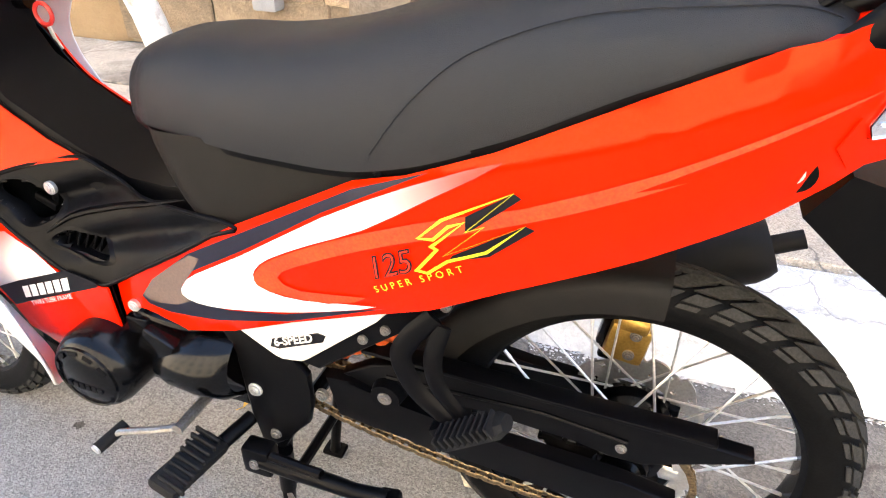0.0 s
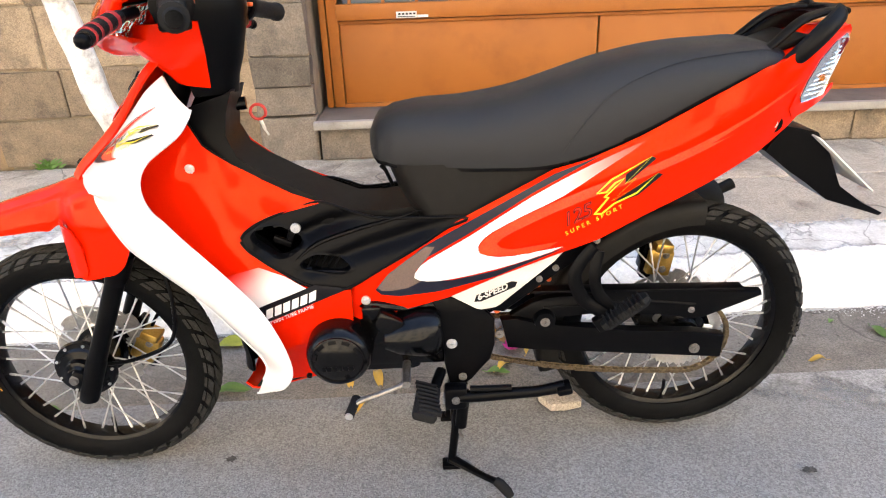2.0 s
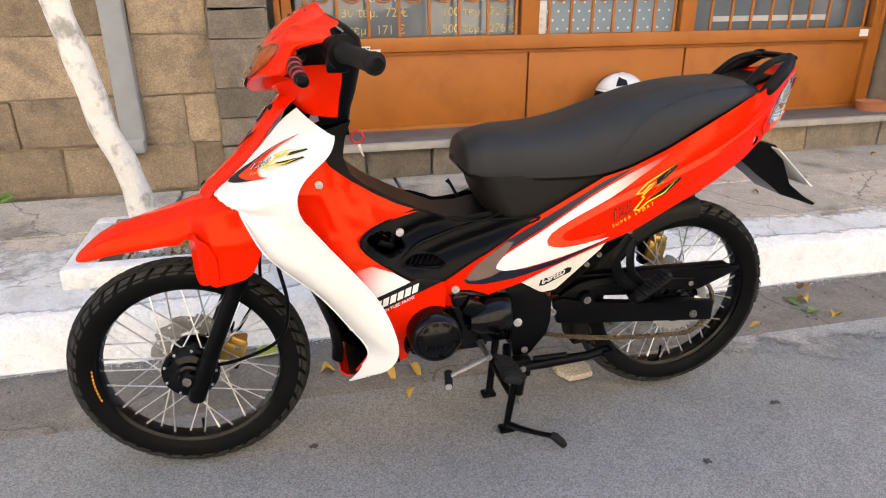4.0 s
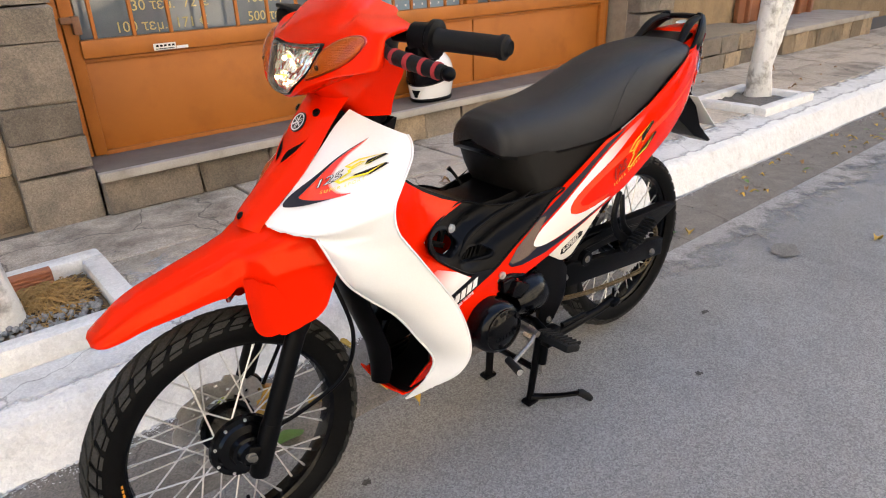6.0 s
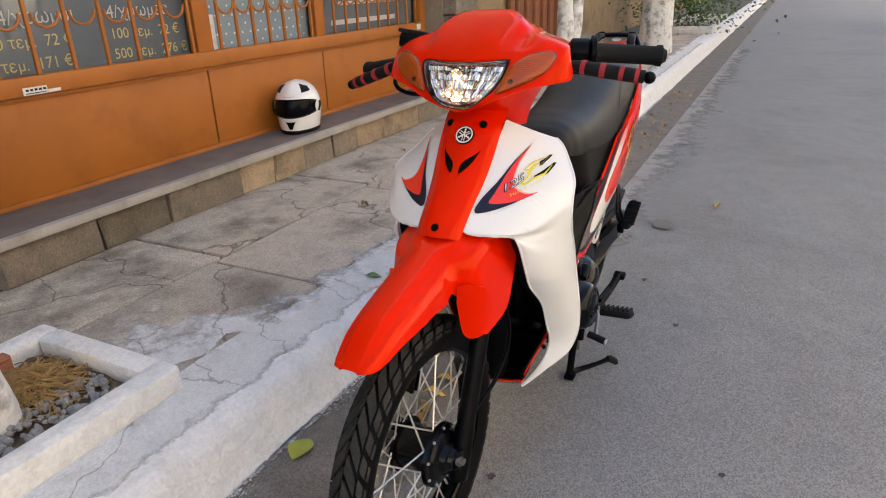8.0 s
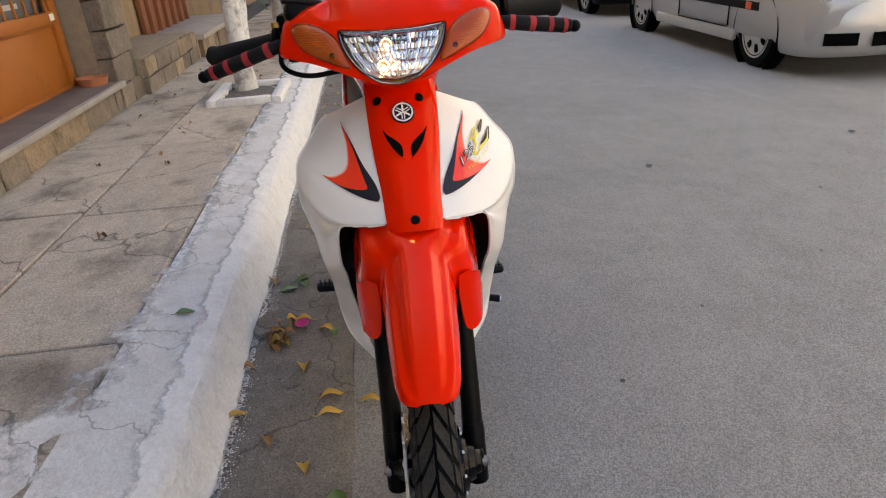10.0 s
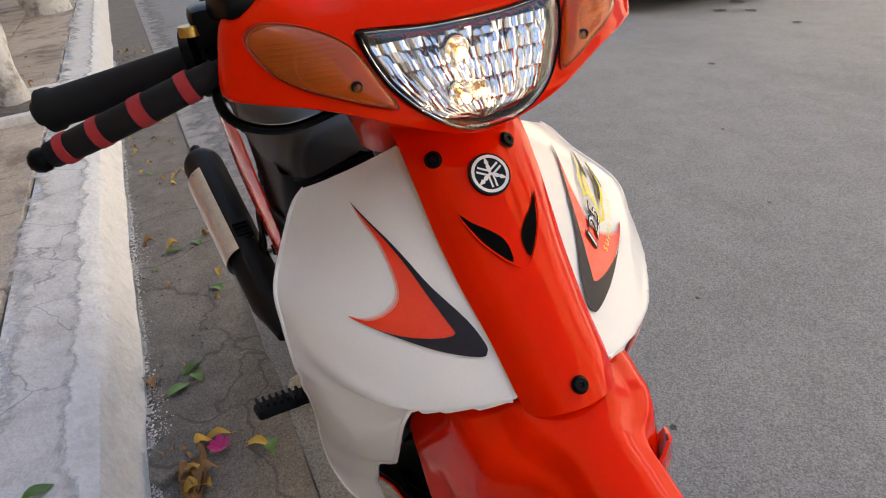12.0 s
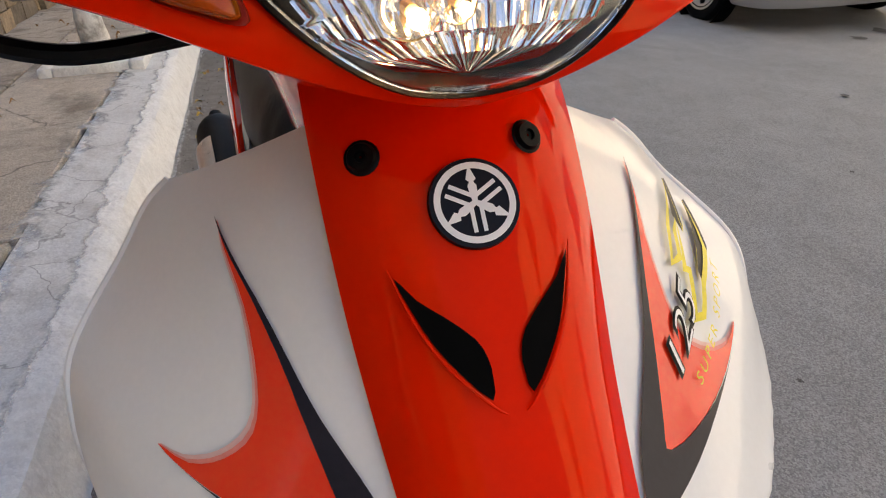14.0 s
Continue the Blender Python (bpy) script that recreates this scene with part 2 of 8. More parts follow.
def ribbon(name, pts, wide, mp, material, parent, label=""):
    """A closed line of even width on a surface; wide: its half widths in the two parameters."""
    b = bmesh.new()
    P = [Vector((p[0] / wide[0], p[1] / wide[1])) for p in pts]
    N = len(P)
    ins, out = [], []
    for i in range(N):
        d0, d1 = (P[i] - P[i - 1]).normalized(), (P[(i + 1) % N] - P[i]).normalized()
        n0, n1 = Vector((-d0.y, d0.x)), Vector((-d1.y, d1.x))
        k = (n0 + n1) / max(0.45, 1 + n0.dot(n1))
        ins.append(P[i] + k)
        out.append(P[i] - k)
    at = lambda q: b.verts.new(tuple(float(c) for c in mp(q.x * wide[0], q.y * wide[1])))
    for i in range(N):
        j = (i + 1) % N
        for f0, f1 in ((0.0, 0.34), (0.34, 0.67), (0.67, 1.0)):
            b.faces.new([at(ins[i].lerp(ins[j], f0)), at(ins[i].lerp(ins[j], f1)), at(out[i].lerp(out[j], f1)), at(out[i].lerp(out[j], f0))])
    return part(name, b, material, parent, label, 0)


def lettering(name, text, size, mp, material, parent, label="", shear=0.0, align="LEFT", bold=0.0, spacing=1.0):
    """Letters laid on a surface: mp takes the text's own x, y."""
    cu = bpy.data.curves.new(name, "FONT")
    cu.body, cu.size, cu.shear, cu.align_x, cu.offset, cu.space_character = text, size, shear, align, bold, spacing
    cu.resolution_u = 3
    tmp = new(name, cu)
    bpy.context.view_layer.update()
    me = bpy.data.meshes.new_from_object(tmp.evaluated_get(bpy.context.evaluated_depsgraph_get()))
    bpy.data.objects.remove(tmp)
    for v in me.vertices:
        v.co = Vector([float(c) for c in mp(v.co.x, v.co.y)])
    me.materials.clear()
    me.materials.append(material)
    ob = new(name, me)
    ob.parent = parent
    if label:
        tagged(ob, label)
    return ob

# ---- materials ----
RED = surf("red_paint", (0.75, 0.0125, 0.0003), (0.72, 0.0105, 0.0002), 6, 0.03, rough_var=0.01, spec=0.34)
# tint puts the orange of warm reflections into the paint itself
RED.node_tree.nodes["Principled BSDF"].inputs["Specular Tint"].default_value = (1.0, 0.40, 0.16, 1)
WHITE = surf("white_paint", (0.80, 0.805, 0.80), (0.77, 0.775, 0.77), 8, 0.3, coat=0.4)
CREAM = surf("pale_grey_plastic", (0.70, 0.68, 0.62), (0.62, 0.60, 0.55), 20, 0.4)
BLACK = surf("black_plastic", (0.0026, 0.0026, 0.0030), (0.0018, 0.0018, 0.0021), 60, 0.36, spec=0.09, bump=0.0001, fine=900)
GLOSSBLACK = surf("black_enamel", (0.0020, 0.0020, 0.0021), (0.0014, 0.0014, 0.0015), 30, 0.18, rough_var=0.08, spec=0.22, stain=(0.010, 0.0088, 0.0075), stain_scale=25, stain_amount=0.2)
GREYPLASTIC = surf("grey_black_plastic", (0.012, 0.011, 0.0098), (0.008, 0.0076, 0.0068), 50, 0.5, spec=0.14, bump=0.0003, fine=1200)
VINYL = surf("seat_vinyl", (0.0072, 0.0084, 0.0108), (0.0055, 0.0064, 0.0084), 25, 0.42, spec=0.36, bump=0.0007, fine=1500)
RUBBER = surf("tyre_rubber", (0.0042, 0.0042, 0.0043), (0.0026, 0.0026, 0.0027), 30, 0.55, spec=0.07, bump=0.0003, stain=(0.011, 0.0105, 0.010), stain_scale=12, stain_amount=0.3)
TREAD = surf("dusty_tread_rubber", (0.046, 0.045, 0.0425), (0.024, 0.0235, 0.022), 40, 0.8, spec=0.08)
GRIP = surf("grip_rubber", (0.008, 0.008, 0.008), None, 80, 0.7, bump=0.0005, fine=1200, spec=0.2)
STEEL = surf("bright_steel", (0.80, 0.79, 0.77), (0.62, 0.61, 0.58), 60, 0.30, metal=0.75)
DULLSTEEL = surf("dull_steel", (0.35, 0.34, 0.32), (0.22, 0.20, 0.18), 60, 0.45, metal=0.9)
DISCSTEEL = surf("drilled_disc_steel", (0.50, 0.49, 0.47), (0.36, 0.35, 0.33), 60, 0.38, metal=0.85)
CHAINMAT = surf("oily_chain", (0.30, 0.22, 0.12), (0.10, 0.07, 0.04), 200, 0.4, metal=0.9)
GOLD = surf("gold_anodised", (0.62, 0.40, 0.10), (0.45, 0.27, 0.06), 50, 0.35, metal=0.9)
ORANGE = surf("orange_spring", (0.75, 0.12, 0.02), None, 30, 0.4)
AMBER = glass("amber_lens", (0.78, 0.20, 0.008), 0.03, trans=0.78)
AMBERBACK = surf("amber_reflector", (0.90, 0.80, 0.66), (0.80, 0.68, 0.52), 14, 0.25, metal=0.2)
MIRRORMAT = surf("reflector_chrome", (0.93, 0.93, 0.92), (0.86, 0.85, 0.83), 20, 0.06, metal=0.92, rough_var=0.02)
CLEAR = glass("clear_lens", (1, 1, 1), 0.0)
BULB = glow("lit_bulb", (1.0, 0.60, 0.24), 30.0)
DECALBLACK = surf("black_film", (0.007, 0.007, 0.009), (0.005, 0.005, 0.007), 15, 0.35, spec=0.18)
NAVY = surf("navy_film", (0.014, 0.015, 0.028), (0.009, 0.010, 0.020), 12, 0.3, spec=0.3)
BRONZE = surf("brown_metal_film", (0.16, 0.11, 0.085), (0.12, 0.085, 0.07), 12, 0.25, coat=0.5)
FLAME = surf("orange_red_film", (0.86, 0.020, 0.004), (0.86, 0.04, 0.008), 10, 0.25, coat=0.5)
YELLOW = surf("yellow_film", (0.85, 0.72, 0.02), None, 20, 0.3)
# near-black that paints the shade inside gaps, vents and openings
SHADEBLACK = surf("painted_recess_shade", (0.003, 0.003, 0.003), None, 30, 0.9, spec=0.05)
REDFOAM = surf("red_foam", (0.35, 0.02, 0.025), None, 120, 0.8)
YELLOWPRINT = surf("orange_print", (0.75, 0.30, 0.02), None, 60, 0.5)
KEYRED = surf("red_tag", (0.6, 0.03, 0.02), None, 60, 0.4)

ASPHALT = surf("asphalt", (0.272, 0.270, 0.266), (0.205, 0.203, 0.199), 7, 0.85, spec=0.3, bump=0.003, fine=420, bump_scale=260, stain=(0.165, 0.163, 0.158), stain_scale=0.9, stain_amount=0.5, speck=(300, 0.32))
GUTTER = surf("gutter_concrete", (0.205, 0.187, 0.165), (0.125, 0.113, 0.098), 9, 0.9, spec=0.25, bump=0.004, bump_scale=120, fine=420, stain=(0.30, 0.28, 0.25), stain_scale=13, stain_amount=0.3, sharp=0.2, speck=(300, 0.28), crack=(1.7, 0.010, 0.6))
LIMEWASH = surf("limewashed_kerb", (0.80, 0.79, 0.76), (0.70, 0.69, 0.66), 12, 0.85, spec=0.25, bump=0.008, bump_scale=45, stain=(0.48, 0.455, 0.41), stain_scale=17, stain_amount=0.45, sharp=0.2, speck=(140, 0.06))
PAVING = surf("concrete_paving", (0.56, 0.495, 0.405), (0.41, 0.355, 0.285), 14, 0.85, spec=0.25, bump=0.003, bump_scale=110, fine=420, stain=(0.20, 0.168, 0.132), stain_scale=3.4, stain_amount=0.9, sharp=0.18, rand=0.10, speck=(260, 0.26), crack=(1.3, 0.008, 0.6))
JOINT = surf("dark_joint", (0.12, 0.11, 0.095), None, 60, 0.95)
MARBLE = surf("worn_marble", (0.42, 0.39, 0.345), (0.30, 0.275, 0.24), 5, 0.7, spec=0.3, stain=(0.17, 0.15, 0.125), stain_scale=6, stain_amount=0.6)
STEPTOP = surf("stone_step_top", (0.20, 0.170, 0.150), (0.13, 0.110, 0.095), 6, 0.85, spec=0.2, bump=0.001, stain=(0.09, 0.075, 0.062), stain_scale=5, stain_amount=0.5)
STONE = surf("stone_block", (0.38, 0.29, 0.19), (0.22, 0.168, 0.112), 9, 0.85, bump=0.014, bump_scale=26, fine=260, stain=(0.13, 0.105, 0.078), stain_scale=6, stain_amount=0.75, sharp=0.18, rand=0.34, speck=(220, 0.2))
DARKSTONE = surf("dark_stone_block", (0.235, 0.195, 0.15), (0.14, 0.118, 0.092), 10, 0.85, bump=0.012, bump_scale=30, fine=260, rand=0.3, stain=(0.085, 0.072, 0.058), stain_scale=7, stain_amount=0.55, speck=(220, 0.2))
MORTAR = surf("mortar", (0.33, 0.27, 0.19), (0.22, 0.18, 0.125), 20, 0.95, bump=0.003)
RENDERWALL = surf("ochre_render", (0.35, 0.25, 0.14), (0.235, 0.16, 0.086), 5, 0.9, bump=0.012, bump_scale=28, stain=(0.13, 0.095, 0.057), stain_scale=3, stain_amount=0.6)
ORANGEDOOR = surf("ochre_orange_metal_paint", (0.41, 0.140, 0.021), (0.33, 0.108, 0.016), 3, 0.5, spec=0.35, stain=(0.22, 0.068, 0.012), stain_scale=5, stain_amount=0.5, bump=0.0008, bump_scale=8)
PANE = surf("dark_window_film", (0.14, 0.17, 0.20), (0.11, 0.135, 0.16), 4, 0.12, coat=0.6)
DOTFILM = surf("frosted_dotted_film", (0.24, 0.32, 0.38), (0.20, 0.27, 0.33), 6, 0.3)
PAPER = surf("white_label", (0.78, 0.77, 0.74), None, 20, 0.6)
PRINTWHITE = surf("pale_print", (0.55, 0.56, 0.55), None, 30, 0.5)
PRINTYELLOW = surf("yellow_print", (0.60, 0.50, 0.20), None, 30, 0.5)
PIPEGREY = surf("grey_pipe", (0.33, 0.345, 0.36), (0.26, 0.27, 0.285), 10, 0.55)
BARK = surf("limewashed_bark", (0.78, 0.77, 0.73), (0.66, 0.64, 0.59), 9, 0.9, bump=0.012, bump_scale=30, stain=(0.16, 0.14, 0.11), stain_scale=11, stain_amount=0.7, sharp=0.14)
SOIL = surf("dry_soil", (0.16, 0.105, 0.06), (0.09, 0.06, 0.035), 40, 0.95, bump=0.01, bump_scale=60)
STRAW = surf("dry_straw", (0.45, 0.29, 0.11), (0.30, 0.18, 0.06), 40, 0.9)
BRICK = surf("hollow_clay_brick", (0.42, 0.16, 0.08), (0.32, 0.12, 0.06), 25, 0.85, bump=0.002)
LEAFYELLOW = surf("yellow_leaf", (0.60, 0.36, 0.04), (0.46, 0.30, 0.05), 30, 0.6, rand=0.25)
LEAFLIME = surf("lime_leaf", (0.34, 0.36, 0.03), (0.24, 0.27, 0.025), 30, 0.5)
LEAFBROWN = surf("brown_leaf", (0.40, 0.22, 0.085), (0.26, 0.14, 0.055), 30, 0.7, rand=0.3)
LEAFGREEN = surf("green_leaf", (0.10, 0.20, 0.03), (0.07, 0.14, 0.02), 25, 0.5, rand=0.3)
MAGENTA = surf("magenta_petal", (0.55, 0.02, 0.22), (0.42, 0.01, 0.15), 40, 0.6)
CARSILVER = surf("silver_car_paint", (0.50, 0.50, 0.49), (0.47, 0.47, 0.46), 60, 0.32, metal=0.45, coat=0.4, rough_var=0.01)
CARCREAM = surf("cream_car_paint", (0.62, 0.58, 0.50), None, 5, 0.3, coat=0.6)
CARDARK = surf("dark_car_paint", (0.05, 0.055, 0.065), None, 5, 0.25, coat=0.6)
CARGLASS = surf("car_window", (0.03, 0.035, 0.04), None, 5, 0.06, coat=0.5)
HELMETWHITE = surf("white_helmet_shell", (0.80, 0.79, 0.77), (0.74, 0.73, 0.71), 10, 0.2, coat=0.8)
TERRACOTTA = surf("terracotta", (0.50, 0.20, 0.09), (0.40, 0.15, 0.07), 20, 0.85)
# ochre picked to warm the bounce and reflections from unseen walls
FACADE = surf("ochre_plaster", (0.73, 0.64, 0.51), (0.63, 0.54, 0.42), 1.2, 0.9, stain=(0.48, 0.40, 0.30), stain_scale=0.6, stain_amount=0.5)
WHITERED = fade("white_to_red_film", (0.80, 0.79, 0.76), (0.86, 0.016, 0.003), (0.26, 0, 0.63), (0.46, 0, 0.735))
REDWHITE = fade("red_to_white_film", (0.86, 0.016, 0.003), (0.80, 0.79, 0.76), (-0.26, 0, 0.515), (-0.215, 0, 0.452))
BLUSH = surf("pink_half_tone_film", (0.84, 0.30, 0.25), (0.82, 0.24, 0.19), 300, 0.3)
PALEBLUSH = surf("pale_pink_half_tone_film", (0.83, 0.55, 0.50), (0.82, 0.50, 0.45), 300, 0.3)
ORANGEFILM = surf("orange_film", (0.87, 0.060, 0.006), (0.85, 0.03, 0.004), 14, 0.25, coat=0.3)
DARKRED = surf("dark_red_film", (0.30, 0.010, 0.006), None, 14, 0.3, coat=0.5)
# dusty paving, made paler to put the far side's sunlight into the colour
SUNNYPAVING = surf("dusty_paving_sun_paled", (0.62, 0.57, 0.48), (0.50, 0.45, 0.37), 4, 0.9, stain=(0.36, 0.32, 0.26), stain_scale=2, stain_amount=0.5, speck=(60, 0.1))



def worn_film(m):
    """Let a painted film break up towards its outer rim, where its map runs to one."""
    n, k = m.node_tree.nodes, m.node_tree.links
    uv, sep, nz = n.new("ShaderNodeUVMap"), n.new("ShaderNodeSeparateXYZ"), n.new("ShaderNodeTexNoise")
    co = n.new("ShaderNodeTexCoord")
    uv.uv_map = "rim"
    nz.inputs["Scale"].default_value, nz.inputs["Detail"].default_value, nz.inputs["Roughness"].default_value = 7.0, 9, 0.7
    k.new(co.outputs["Object"], nz.inputs["Vector"])
    k.new(uv.outputs[0], sep.inputs[0])
    a, b2 = n.new("ShaderNodeMath"), n.new("ShaderNodeMath")
    a.operation = b2.operation = "MULTIPLY_ADD"
    k.new(nz.outputs["Fac"], a.inputs[0])
    a.inputs[1].default_value, a.inputs[2].default_value = 5.0, -0.55
    k.new(sep.outputs[1], b2.inputs[0])
    b2.inputs[1].default_value = -2.6
    k.new(a.outputs[0], b2.inputs[2])
    b2.use_clamp = True
    k.new(b2.outputs[0], n["Principled BSDF"].inputs["Alpha"])
    return m


WASHFILM = worn_film(surf("thin_limewash_film", (0.72, 0.715, 0.69), (0.57, 0.56, 0.535), 9, 0.85, spec=0.25, bump=0.003, bump_scale=60, fine=380, crack=(3.0, 0.010, 0.5), stain=(0.37, 0.34, 0.30), stain_scale=10, stain_amount=0.6, sharp=0.25, speck=(200, 0.1)))

DUSTFILM = worn_film(surf("pale_dust", (0.36, 0.35, 0.335), (0.27, 0.262, 0.25), 12, 0.9, spec=0.2, bump=0.003, bump_scale=230, fine=320, speck=(240, 0.3)))

# ---- street ----
rnd = random.Random(4)


def plane_grid(bm, x0, x1, y0, y1, z, nx=1, ny=1, wob=0.0):
    rows = []
    for j in range(ny + 1):
        y = y0 + (y1 - y0) * j / ny
        rows.append([(x0 + (x1 - x0) * i / nx, y, z + wob * noise.noise(Vector((i * 0.31, j * 0.37, z + y0)))) for i in range(nx + 1)])
    loft(bm, rows)


# one sheet of ground out to the horizon
bm = bmesh.new()
plane_grid(bm, -600, 600, -600, 600, -0.19, 60, 60)
tagged(part("ground", bm, ASPHALT), "grey worn asphalt ground", "ground", kind="structure")
bm = bmesh.new()
plane_grid(bm, -12, 60, -5.6, 0.19, 0.0, 240, 36, 0.004)
for v in bm.verts:
    v.co.z -= 0.03 * max(0.0, -v.co.y - 0.5)
road = tagged(part("road", bm, ASPHALT), "grey weathered asphalt street", "road", kind="structure")

# concrete gutter strip with a ragged outer edge
bm = bmesh.new()
n = 260
rows = [[], [], []]
for i in range(n + 1):
    x = -8 + 48 * i / n
    jag = 0.012 * noise.noise(Vector((x * 3.1, 0, 0))) + 0.008 * noise.noise(Vector((x * 11, 2, 0)))
    rows[0].append((x, 0.185 + jag, -0.004))
    rows[1].append((x, 0.2 + jag, 0.006))
    rows[2].append((x, 0.53, 0.008 + 0.004 * noise.noise(Vector((x * 2, 5, 0)))))
loft(bm, rows)
tagged(part("gutter", bm, GUTTER), "stained concrete gutter strip beside the kerb", "gutter", kind="structure")

# pale dust worn into the asphalt beside the gutter
def dust_band():
    b = bmesh.new()
    rim = b.loops.layers.uv.new("rim")
    grid = []
    for i in range(241):
        x = 0.75 + 9 * i / 240
        w = (0.30 + 0.14 * noise.noise(Vector((x * 0.8, 3, 1)))) * min(1.0, (x - 0.7) / 0.6)
        grid.append([(b.verts.new((x, 0.188 - w * j / 6, 0.0062 + (0.004 if j < 6 else 0.002) - 0.03 * max(0.0, w * j / 6 - 0.69))), 0.25 + 0.75 * j / 6) for j in range(7)])
    for p, q in zip(grid, grid[1:]):
        for j in range(6):
            quad = (p[j], p[j + 1], q[j + 1], q[j])
            f = b.faces.new([v for v, _ in quad])
            for lp, (_, t) in zip(f.loops, quad):
                lp[rim].uv = (0, t)
    tagged(part("dust_band", b, DUSTFILM), "pale dust worn into the asphalt by the gutter", "dust", kind="structure")


dust_band()

# lime splashes that ran from the kerb into the gutter
bm = bmesh.new()
for _ in range(9000):
    x = rnd.uniform(-1.8, 5.0)
    y = 0.500 - abs(rnd.gauss(0, 0.022)) * (0.35 + 1.6 * max(0.0, noise.noise(Vector((x * 3.1, 5, 2))) + 0.25))
    q, a0 = rnd.uniform(0.0006, 0.0030) * (1.6 if y > 0.482 else 0.8), rnd.uniform(0, 6.3)
    bm.faces.new([bm.verts.new((x + q * math.cos(a0 + a) * rnd.uniform(0.5, 1.6), y + q * math.sin(a0 + a) * rnd.uniform(0.5, 1.2), 0.0125)) for a in (0, 1.2, 2.5, 3.7, 5.0)])
tagged(part("lime_splashes", bm, LIMEWASH, smooth=0), "white lime splashes along the kerb foot", "lime splashes", kind="stuff")

def kerb_waver(x):
    return 0.012 * noise.noise(Vector((x * 1.7, 1, 0))) + 0.006 * noise.noise(Vector((x * 9, 3, 0)))


# limewashed kerb, rounded and uneven
bm = bmesh.new()
rows = [[] for _ in range(8)]
for i in range(n * 2 + 1):
    x = -8 + 48 * i / (n * 2)
    w = kerb_waver(x)
    for r, (y, z) in zip(rows, [(0.485, -0.01), (0.50, 0.012), (0.524, 0.06), (0.540, 0.115), (0.556, 0.14), (0.585, 0.152), (0.66, 0.155), (0.80, 0.145)]):
        ww = w * (1.0 if z < 0.13 else 0.5)
        r.append((x, y + ww + (0.35 * w if z < 0.02 else 0), z + 0.3 * w))
loft(bm, rows)
tagged(part("kerb", bm, LIMEWASH), "thickly limewashed white concrete kerb", "kerb", kind="structure")

# pavement bed and slabs
bm = bmesh.new()
plane_grid(bm, -8, 40, 0.78, 2.3, 0.138, 40, 2)
pavement = tagged(part("pavement", bm, JOINT), "grey concrete slab pavement with dark joints", "pavement", kind="structure")


def slab_mesh(w, d, name, material, h=0.024, bev=0.004):
    b = bmesh.new()
    box(b, (0, 0, -h / 2), (w, d, h), bev, seg=1)
    me = bpy.data.meshes.new(name)
    b.to_mesh(me)
    b.free()
    me.materials.append(material)
    return me


def lay_slabs():
    L = 1.02
    meshes = {}
    for row, (y0, y1) in enumerate(((0.80, 1.29), (1.29, 1.80))):
        x = -5.0 + 0.05 * row
        while x < 16:
            key = row
            if key not in meshes:
                meshes[key] = slab_mesh(L - 0.014, y1 - y0 - 0.012, "paving_slab", PAVING)
            o = new("paving_slab", meshes[key])
            o.parent = pavement
            o.matrix_basis = pose(x + L / 2, (y0 + y1) / 2, 0.160 + rnd.uniform(-0.003, 0.003), rnd.uniform(-0.25, 0.25), rnd.uniform(-0.25, 0.25), 0)
            x += L


# worn white wash on the outer band of the slabs, wide round the near planter
def wash_band():
    b = bmesh.new()
    rim = b.loops.layers.uv.new("rim")
    grid = []
    for i in range(601):
        x = -4 + 13 * i / 600
        w = 0.83 + 0.09 * max(0.0, min(1.0, (0.35 - x) / 0.5)) + 0.05 * noise.noise(Vector((x * 1.3, 7, 0)))
        w += 0.42 * max(0.0, min(1.0, (-0.20 - x) / 0.10)) * max(0.0, min(1.0, (x + 2.2) / 0.5))
        k = kerb_waver(x)
        y0, z0 = 0.66 + 0.5 * k, 0.1558 + 0.3 * k
        row = [(b.verts.new((x, 0.588 + 0.5 * k, 0.1530 + 0.3 * k)), 0.95), (b.verts.new((x, 0.622 + 0.5 * k, 0.1546 + 0.3 * k)), 0.45)]
        grid.append(row + [(b.verts.new((x, y0 + (w + 0.03 - y0) * j / 8, z0 + (0.1675 - z0) * min(1.0, j / 5))), j / 8) for j in range(9)])
    for p, q in zip(grid, grid[1:]):
        for j in range(10):
            quad = (p[j], p[j + 1], q[j + 1], q[j])
            f = b.faces.new([v for v, _ in quad])
            for lp, (_, t) in zip(f.loops, quad):
                lp[rim].uv = (0, t)
    tagged(part("painted_band", b, WASHFILM), "worn white paint along the pavement edge", "paint band", kind="structure")


wash_band()

# ---- shop front: step, door, grille ----
bm = bmesh.new()
box(bm, (1.40, 1.91, 0.33), (3.58, 0.34, 0.034), 0.004)
step = tagged(part("entrance_step", bm, STEPTOP, smooth=30), "long grey stone entrance step", "step", kind="structure")
bm = bmesh.new()
box(bm, (1.40, 1.735, 0.331), (3.60, 0.035, 0.036), 0.004)
part("step_nosing", bm, MARBLE, step, "pale worn marble edge")


